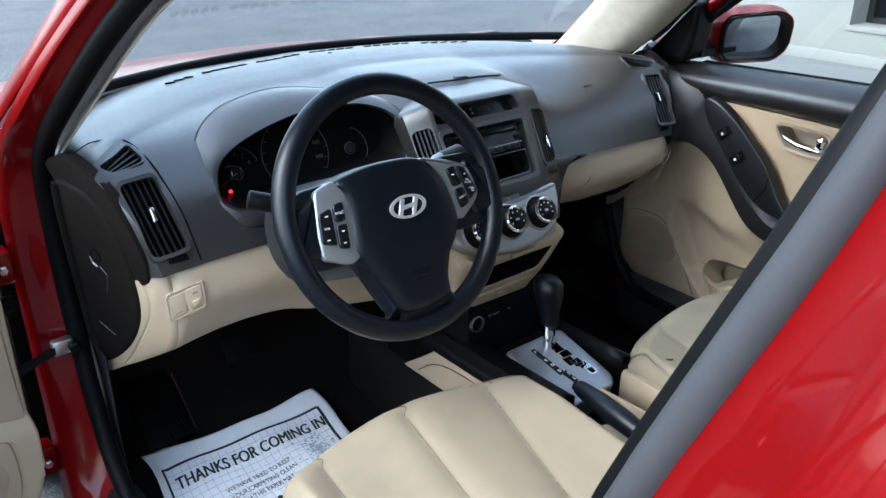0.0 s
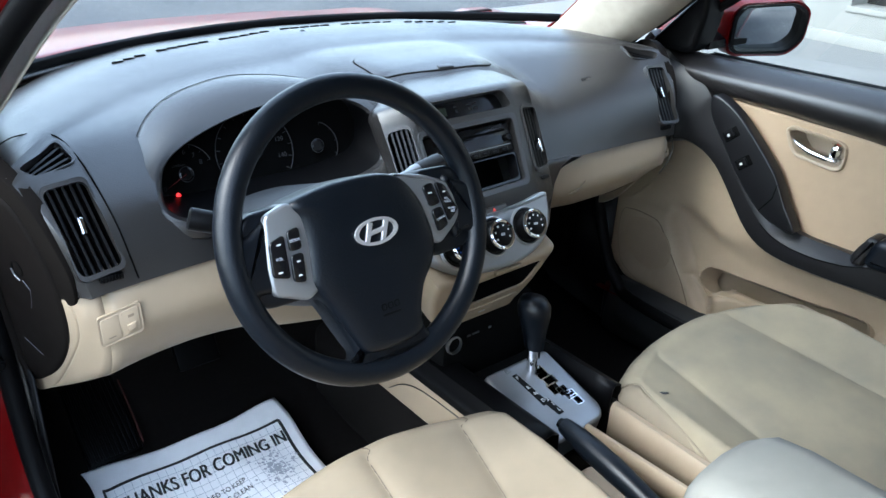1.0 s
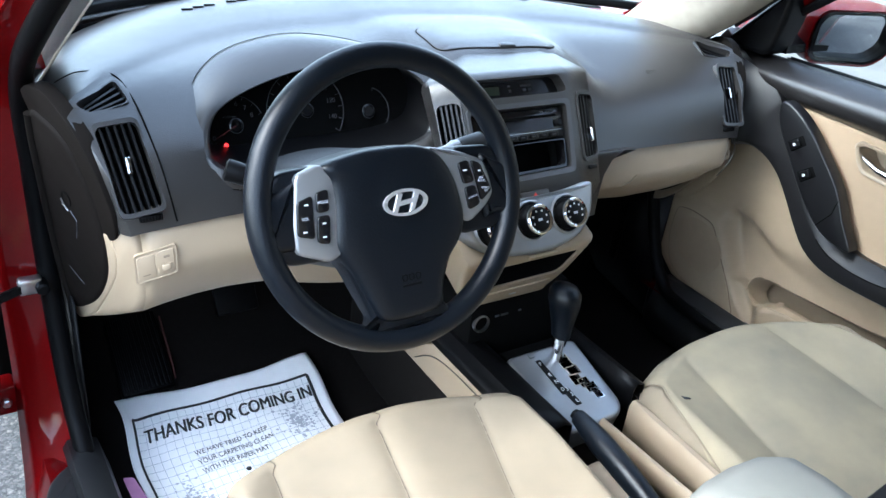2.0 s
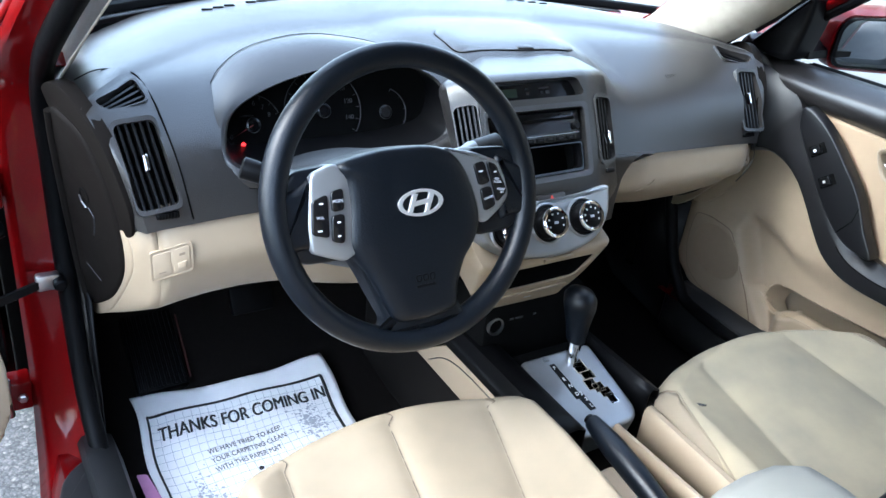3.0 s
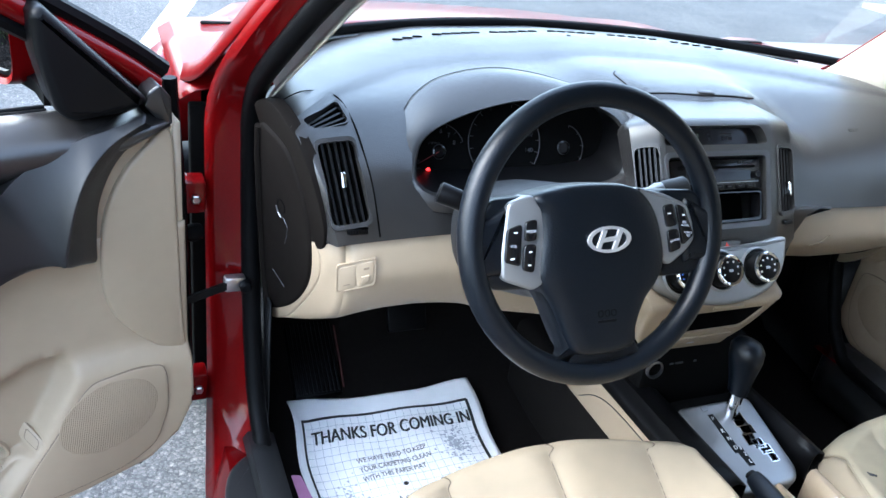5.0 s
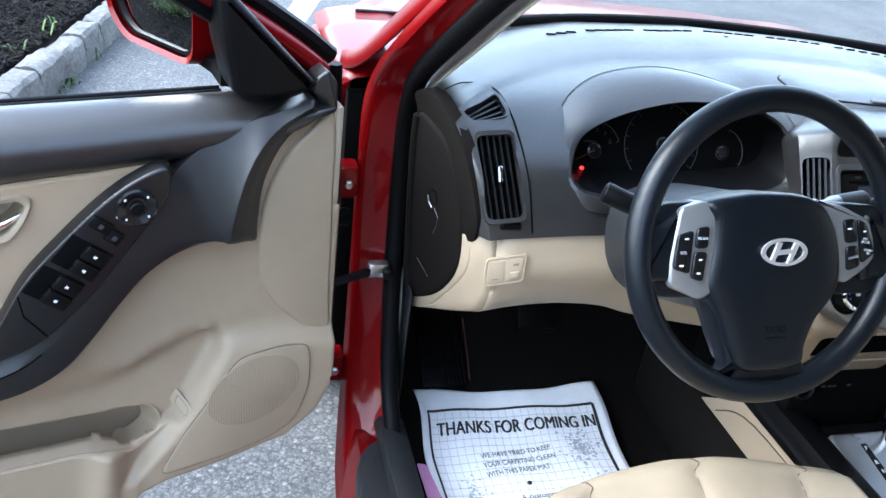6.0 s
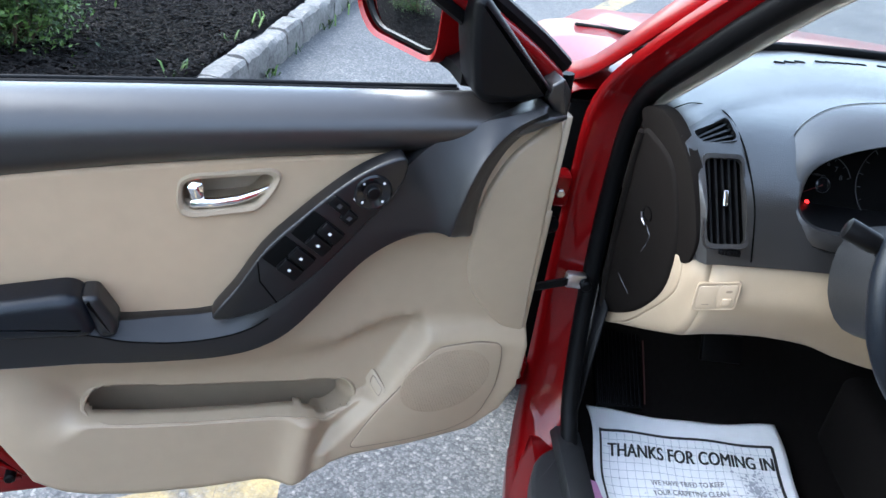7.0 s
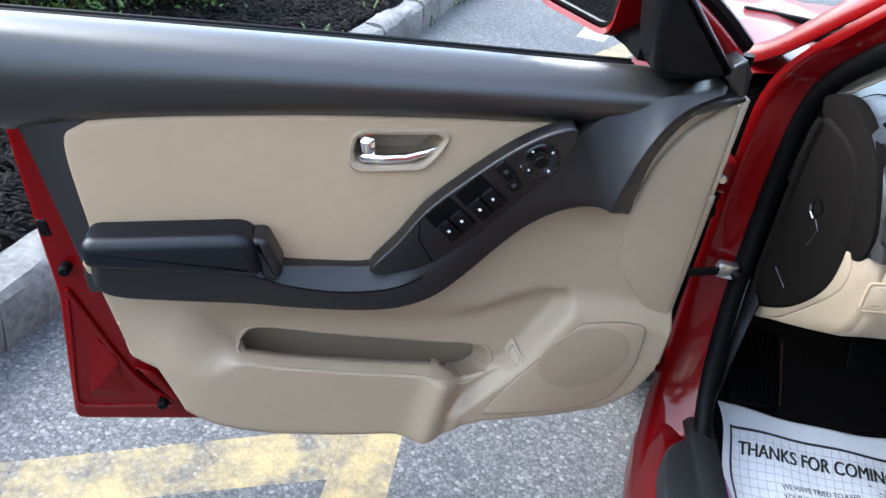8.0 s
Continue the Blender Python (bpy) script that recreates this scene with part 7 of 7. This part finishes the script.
    # front corner panel
    pl("corner_panel", smooth2([(-0.008, 0.936), (0.03, 0.915), (0.062, 0.882), (0.087, 0.83), (0.0985, 0.765), (0.0985, 0.71), (0.0900, 0.670), (0.069, 0.632), (0.026, 0.584), (-0.018, 0.553), (-0.018, 0.65), (-0.014, 0.80)], 4), -0.02, 0.012, BEIGE, text="beige front corner panel", edge=0.006)
    part("edge_flange", loft([[M @ Vector((s, z, w)) for s, w in ((-0.012, 0.004), (-0.022, 0.002), (-0.024, -0.05))] for z in (0.945, 0.8, 0.6, 0.5)]), BEIGE, door, "beige trim edge", solid=0.002)
    part("edge_seal", tube([M @ Vector(p) for p in ((-0.03, 0.99, -0.06), (-0.04, 0.8, -0.06), (-0.045, 0.5, -0.06), (-0.02, 0.36, -0.06), (0.05, 0.30, -0.06))], 0.011, 8), RUBBER, door, "black rubber door edge seal")
    # mirror sail with its small catch panel
    pl("mirror_sail", rounded([(0.146, 1.125), (0.162, 1.118), (0.158, 1.06), (0.143, 0.992), (0.125, 0.974), (0.06, 0.976), (0.022, 0.988)], 0.012, 4), -0.04, 0.030, BLACK, text="matt black mirror sail", edge=0.014, steps=4)
    pl("sail_foot", rounded([(0.022, 0.995), (0.026, 0.975), (0.0, 0.945), (-0.012, 0.945), (-0.010, 0.985), (0.005, 1.005)], 0.004), -0.03, 0.010, BROWN, text="dark brown sail foot")
    part("sail_seam", tube([M @ Vector((s, z, 0.0305)) for s, z in ((0.125, 0.990), (0.09, 0.985), (0.06, 0.990))], 0.0008, 5), VOID, door)
    # door mirror, outside the glass
    mir = thing("door_mirror", "red door mirror with a bright reflecting glass", "door mirror", M @ Vector((0.15, 0.98, -0.12)))
    N = (R3 @ Vector((0.90, 0.02 if driver else -0.16, 0.40 if driver else 0.47))).normalized()
    U = (R3 @ Vector((0.40, 0.10, -0.90))).normalized()
    U = (U - N * U.dot(N)).normalized()
    V = (R3 @ Vector((0, 1, 0)))
    V = (V - N * V.dot(N) - U * V.dot(U)).normalized()
    F = Matrix((U, V, N)).transposed().to_4x4()
    F.translation = M @ Vector((0.20, 1.058 if driver else 1.026, -0.200))
    k = 1.0 if driver else 0.93
    F.translation += R3 @ Vector((0, 0, 0) if driver else (-0.013, 0, 0.015))
    G = rounded([(k * a, k * b) for a, b in ((-0.095, -0.050), (0.055, -0.062), (0.092, -0.035), (0.096, 0.035), (0.06, 0.058), (-0.075, 0.062), (-0.095, 0.04))], 0.028, 5)
    part("mirror_glass", plate(G, -0.004, 0.0, F, 0.001), MIRROR, mir, "silvered mirror glass")
    part("glass_rim", add_ring(bmesh.new(), scaled(G, 1.06 if driver else 1.08), scaled(G, 0.985), -0.012, 0.003 if driver else 0.017, F), BLACK, mir, "thin black rim round the mirror glass")
    rows = [[F @ Vector((p.x, p.y, 0.010)) for p in scaled(G, 1.08)], [F @ Vector((p.x, p.y, 0.014)) for p in scaled(G, 1.15, 1.2)], [F @ Vector((p.x, p.y, -0.02)) for p in scaled(G, 1.22, 1.28)], [F @ Vector((p.x - 0.006, p.y, -0.06)) for p in scaled(G, 1.12, 1.15)], [F @ Vector((p.x - 0.012, p.y, -0.095)) for p in scaled(G, 0.8, 0.75)], [F @ Vector((p.x - 0.014, p.y, -0.108)) for p in scaled(G, 0.4, 0.35)]]
    hs = part("mirror_housing", loft(rows, True), RED, mir, "glossy red mirror housing", smooth=60)
    bm = bmesh.new()
    bm.faces.new([bm.verts.new(F @ Vector((p.x, p.y, -0.006))) for p in scaled(G, 1.12)])
    part("mirror_back", bm, BLACK, mir, "black mirror back", solid=0.002)
    part("mirror_foot", loft([[M @ Vector((s, z, w)) for s, z in ((0.145 + k, 1.0), (0.145 + k, 0.982 + k * 0.3), (0.08, 0.972), (0.065, 0.985), (0.10, 1.015))] for w, k in ((-0.03, 0.0), (-0.09, 0.0), (-0.15, 0.02))], True, True), BLACK, mir, "black mirror foot")
    return door


front_door(DRIVER, "driver_door", "open red driver's door with beige and dark brown trim", True)
front_door(PASSENGER, "passenger_door", "closed passenger door with beige and dark brown trim", False)
# outer skin of the closed door, and the door strap
strap = thing("door_strap", "black door check strap with a steel end", "door strap", (-0.76, 0.19, 0.63))
a, b = Vector((-0.722, 0.192, 0.642)), DRIVER @ Vector((0.0, 0.62, -0.03))
d = (b - a).normalized()
part("strap", loft([[p + Vector((0, 0, z)) + d.cross(Z) * w for z, w in ((-0.007, -0.003), (0.007, -0.003), (0.007, 0.003), (-0.007, 0.003))] for p in (a, lerp(a, b, 0.5), b)], True, True), BLACK, strap, "black steel strap")
part("strap_end", box((-0.02, -0.010, -0.014), (0.016, 0.010, 0.014), Matrix.Translation(a), 0.005), STEEL, strap, "steel strap bracket")
part("strap_pin", lathe([(0.010, -0.012), (0.010, 0.012), (0.007, 0.015)], frame_at(a + Vector((0.014, -0.010, 0)), X, Z), 16), RUBBER, strap, "black strap pin")
for z in (0.80, 0.42):
    hinge = part("hinge", box((-0.810, 0.200, z - 0.028), (-0.768, 0.245, z + 0.028), bevel=0.006), RED, body, "red painted door hinge")
    part("pin", tube([(-0.808, 0.205, z - 0.038), (-0.808, 0.205, z + 0.038)], 0.008, 12), STEEL, hinge, "steel hinge pin")
    part("bolt", lathe([(0.008, 0), (0.008, 0.006), (0.006, 0.008)], frame_at((-0.785, 0.199, z), X, Z), 6), STEEL, hinge)
bundle = thing("cable_boot", "black ribbed rubber cable boot between pillar and door", "cable boot", (-0.80, 0.21, 0.72))
part("boot", tube([Vector((-0.775 - 0.012 * k, 0.222 - 0.004 * k, 0.73)) for k in range(7)], [0.013 + 0.003 * (k % 2) for k in range(7)], 12), RUBBER, bundle, "ribbed black rubber boot")

# ---------- kerb, planting bed, shrubs ----------
K0, K1 = Vector((*KERB[0], 0)), Vector((*KERB[1], 0))
along = (K1 - K0).normalized()
inward = Vector((-along.y, along.x, 0))
kerb = thing("kerb", "pale granite kerb of rough blocks along a planting bed", "kerb", lerp(K0, K1, 0.4), kind="structure")
rng = random.Random(11)
pos, span = 0.0, (K1 - K0).length + 3
while pos < span:
    ln = rng.uniform(0.24, 0.36)
    o = K0 + along * pos
    t = bmesh.new()
    h, dep = 0.15 + rng.uniform(-0.012, 0.012), 0.13 + rng.uniform(-0.012, 0.012)
    ring = [(0, 0), (0, h * 0.5), (0.004, h - 0.018), (0.022, h), (dep * 0.5, h + 0.004), (dep - 0.02, h), (dep, h - 0.02), (dep, 0)]
    rows = []
    for k in range(7):
        f = k / 6
        sq = 1 - 0.05 * abs(2 * f - 1) ** 6
        rows.append([o + along * (0.0015 + f * (ln - 0.003)) + inward * (q[0] * sq + (1 - sq) * dep * 0.5 + rng.gauss(0, 0.004)) + Z * (q[1] * (1 - 0.05 * abs(2 * f - 1) ** 6) + rng.gauss(0, 0.003)) for q in ring])
    part("kerb_stone", add_loft(t, rows, False, True), GRANITE, kerb, smooth=30)
    pos += ln
# bed
bm = bmesh.new()
rng = random.Random(3)
rows = []
for k in range(80):
    y = lerp(-7.0, 9.0, k / 79)
    rows.append([Vector((kerb_x(y) - 0.12 - 0.1 * j * (1 + 0.12 * j), y, 0.12 + 0.012 * j ** 0.5 + rng.uniform(-0.02, 0.02))) for j in range(22)])
bed = tagged(part("planting_bed", add_loft(bm, rows), MULCH, smooth=80), "dark bark mulch bed behind the kerb", "planting bed", kind="structure")
verts, faces = [], []
for k in range(26000):
    y = rng.uniform(-0.2, 5.0)
    x = kerb_x(y) - 0.14 - abs(rng.gauss(0, 0.9))
    z = 0.140 + 0.022 * rng.random() + 0.022 * (kerb_x(y) - 0.12 - x) ** 0.5
    L, w, a, tl = rng.uniform(0.008, 0.028), rng.uniform(0.003, 0.007), rng.uniform(0, math.pi), rng.uniform(-0.5, 0.5)
    u = Vector((math.cos(a) * L, math.sin(a) * L, tl * L))
    n = Vector((-math.sin(a) * w, math.cos(a) * w, rng.uniform(-0.4, 0.4) * w))
    c = Vector((x, y, z))
    i = len(verts)
    verts += [c - u - n, c + u - n, c + u + n, c - u + n, c + Vector((0, 0, w))]
    faces += [(i, i + 1, i + 4), (i + 1, i + 2, i + 4), (i + 2, i + 3, i + 4), (i + 3, i, i + 4)]
me = bpy.data.meshes.new("bark_chips")
me.from_pydata(verts, [], faces)


def island_tint(name, a, b, rough=0.8, spec=0.3):
    m = bpy.data.materials.new(name)
    m.use_nodes = True
    t = m.node_tree
    bs = t.nodes["Principled BSDF"]
    g = t.nodes.new("ShaderNodeNewGeometry")
    mx = t.nodes.new("ShaderNodeMix")
    mx.data_type = "RGBA"
    mx.inputs["A"].default_value, mx.inputs["B"].default_value = (*a, 1), (*b, 1)
    t.links.new(g.outputs["Random Per Island"], mx.inputs["Factor"])
    t.links.new(mx.outputs["Result"], bs.inputs["Base Color"])
    bs.inputs["Roughness"].default_value = rough
    bs.inputs["Specular IOR Level"].default_value = spec
    return m


me.materials.append(island_tint("bark_chip", (0.002, 0.002, 0.002), (0.014, 0.012, 0.011), 0.9, 0.12))
tagged(new("bark_chips", me), "dark bark chips scattered over the bed", "mulch", kind="stuff")
LEAVES = island_tint("shrub_leaf", (0.010, 0.028, 0.007), (0.085, 0.15, 0.03), 0.5)


def shrub(x, y, r, h, seed, dense=8000):
    rng = random.Random(seed)
    t = thing("shrub", "dense green leafy shrub in the mulch bed", "shrub", (x, y, 0.13), group="shrubs in the bed")
    bm = bmesh.new()
    tips = []
    for k in range(16):
        a, q = rng.uniform(0, 6.28), rng.uniform(0.2, 1)
        tip = Vector((x + r * q * math.cos(a) * 0.8, y + r * q * math.sin(a) * 0.8, 0.13 + h * rng.uniform(0.12, 0.95)))
        base = Vector((x + 0.05 * math.cos(a), y + 0.05 * math.sin(a), 0.12))
        mid = lerp(base, tip, 0.5) + Vector((rng.gauss(0, 0.04), rng.gauss(0, 0.04), 0.03))
        add_tube(bm, [base, mid, tip], [0.011, 0.007, 0.003], 5)
        tips += [tip, mid, lerp(mid, tip, 0.5)]
    part("stem", bm, TWIG, t, "brown woody stems")
    V, Fc = [], []
    for k in range(dense):
        c = rng.choice(tips) + Vector((rng.gauss(0, r * 0.22), rng.gauss(0, r * 0.22), rng.gauss(0, h * 0.15)))
        c.z = max(0.15, c.z)
        L = rng.uniform(0.009, 0.021)
        q = Euler((rng.gauss(0, 0.7), rng.gauss(0, 0.7), rng.uniform(0, 6.28))).to_matrix()
        i = len(V)
        for p in ((-L, 0, 0), (-0.2 * L, 0.45 * L, 0.12 * L), (L, 0, -0.1 * L), (-0.2 * L, -0.45 * L, 0.12 * L), (0, 0, -0.05 * L)):
            V.append(c + q @ Vector(p))
        Fc += [(i, i + 4, i + 1), (i + 1, i + 4, i + 2), (i + 2, i + 4, i + 3), (i + 3, i + 4, i)]
    me = bpy.data.meshes.new("foliage")
    me.from_pydata(V, [], Fc)
    me.materials.append(LEAVES)
    f = new("foliage", me)
    f.parent = t
    f.matrix_parent_inverse = Matrix.Translation(-t.location)
    f["label"] = "many small green leaves"
    return t


for args in ((-2.66, 2.42, 0.30, 0.66, 1), (-3.05, 2.06, 0.36, 0.8, 2), (-2.95, 3.7, 0.45, 0.8, 4), (-3.9, 3.2, 0.6, 1.0, 5), (-3.2, 5.0, 0.7, 1.2, 6), (-4.3, 1.6, 0.7, 1.1, 7), (-3.6, 0.6, 0.6, 1.0, 8), (-2.6, -1.5, 0.5, 1.0, 9), (-3.2, -0.6, 0.6, 1.1, 10)):
    shrub(*args)
BARK = material("tree_bark", (0.07, 0.055, 0.042), 0.95, bump=1.0, bscale=60, var=0.4)
TREELEAF = island_tint("tree_leaf", (0.018, 0.045, 0.012), (0.075, 0.13, 0.03), 0.5)


def tree(x, y, h, seed):
    rng = random.Random(seed)
    t = thing("tree", "tall green leafy tree standing beyond the planting bed", "tree", (x, y, 0), group="trees round the lot")
    bm = bmesh.new()
    add_tube(bm, [(x, y, 0), (x + 0.05, y, h * 0.25), (x, y + 0.08, h * 0.55), (x, y, h * 0.85)], [0.2, 0.16, 0.11, 0.03], 10)
    part("trunk", bm, BARK, t, "brown bark trunk")
    clumps = []
    for k in range(26):
        a, f = rng.uniform(0, 6.28), rng.uniform(0.12, 0.95)
        r = h * 0.30 * (1 - 0.65 * abs(f - 0.4)) * rng.uniform(0.4, 1.0)
        tip = Vector((x + r * math.cos(a), y + r * math.sin(a), h * f))
        root = Vector((x, y, max(0.4, h * f * 0.8)))
        part("limb", tube([root, lerp(root, tip, 0.5) + Vector((0, 0, 0.1)), tip], [0.05, 0.035, 0.012], 6), BARK, t, "")
        clumps.append((tip, rng.uniform(0.5, 0.95)))
    V, Fc = [], []
    for k in range(5200):
        tip, r = rng.choice(clumps)
        c = tip + Vector((rng.gauss(0, r * 0.6), rng.gauss(0, r * 0.6), rng.gauss(0, r * 0.5)))
        c.z = max(0.15, c.z)
        L = rng.uniform(0.06, 0.13)
        q = Euler((rng.gauss(0, 0.8), rng.gauss(0, 0.8), rng.uniform(0, 6.28))).to_matrix()
        i = len(V)
        for p in ((-L, 0, 0), (-0.2 * L, 0.5 * L, 0.12 * L), (L, 0, -0.1 * L), (-0.2 * L, -0.5 * L, 0.12 * L), (0, 0, -0.05 * L)):
            V.append(c + q @ Vector(p))
        Fc += [(i, i + 4, i + 1), (i + 1, i + 4, i + 2), (i + 2, i + 4, i + 3), (i + 3, i + 4, i)]
    me = bpy.data.meshes.new("crown")
    me.from_pydata(V, [], Fc)
    me.materials.append(TREELEAF)
    f = new("crown", me)
    f.parent = t
    f.matrix_parent_inverse = Matrix.Translation(-t.location)
    f["label"] = "crown of many green leaves"


for k, (x, y, h) in enumerate(((-9.5, -9.0, 5.8), (-6.2, -12.0, 5.6), (-2.2, -13.0, 5.9), (1.6, -13.2, 5.6), (5.0, -13.4, 5.8))):
    tree(x, y, h, 40 + k)
# weeds at the kerb
V, Fc = [], []
rng = random.Random(21)
for k in range(90):
    y = rng.choice((2.35, 2.9, 3.3, 3.9, 4.4)) + rng.gauss(0, 0.06)
    side = rng.choice((-0.17, 0.02))
    c = Vector((kerb_x(y) + side + rng.gauss(0, 0.02), y, 0.145 if side < 0 else 0.01))
    a, L = rng.uniform(0, 6.28), rng.uniform(0.02, 0.06)
    d, n = Vector((math.cos(a), math.sin(a), 0)), Vector((-math.sin(a), math.cos(a), 0)) * 0.005
    i = len(V)
    V += [c - n, c + n, c + d * L * 0.6 + Z * L + n, c + d * L + Z * L * 1.1, c + d * L * 0.6 + Z * L - n]
    Fc += [(i, i + 1, i + 2, i + 4), (i + 4, i + 2, i + 3)]
me = bpy.data.meshes.new("weeds")
me.from_pydata(V, [], Fc)
me.materials.append(LEAVES)
tagged(new("weeds", me), "small green weeds growing along the kerb", "weeds", kind="stuff")

# ---------- building beside the lot ----------
house = thing("building", "pale cream rendered building with dark windows", "building", (6.2, 3.0, 0))
m = frame_at((6.0, 0, 0), Y, Z)
wall = part("wall", box((6.0, -12, 0), (6.45, 4.6, 4.2), bevel=0.01), STUCCO, house, "cream rendered wall")
part("plinth", box((5.95, -12, 0), (6.0, 4.6, 0.12), bevel=0.01), STUCCO, house, "cream rendered plinth")
tagged(part("pavement", box((2.3, -12, 0), (5.95, 4.6, 0.03), bevel=0.008), CONCRETE), "pale concrete pavement along the cream building", "pavement", kind="structure")
for k in range(-3, 2):
    y = 1.34 + k * 2.9
    cut(wall, box((5.9, y - 0.75, 0.33), (6.4, y + 0.75, 2.3)))
    wdw = part("window", add_ring(bmesh.new(), [(y - 0.75, 0.33), (y + 0.75, 0.33), (y + 0.75, 2.3), (y - 0.75, 2.3)], [(y - 0.70, 0.38), (y + 0.70, 0.38), (y + 0.70, 2.25), (y - 0.70, 2.25)], -0.36, -0.28, m @ Matrix.Diagonal((1, 1, -1, 1))), BROWN, house, "dark framed window in a deep reveal")
    part("pane", box((6.32, y - 0.71, 0.37), (6.34, y + 0.71, 2.26)), GLOSS, wdw, "dark window pane")
    part("sill", box((5.985, y - 0.78, 0.29), (6.27, y + 0.78, 0.335), bevel=0.006), STUCCO, wdw, "cream rendered window sill")
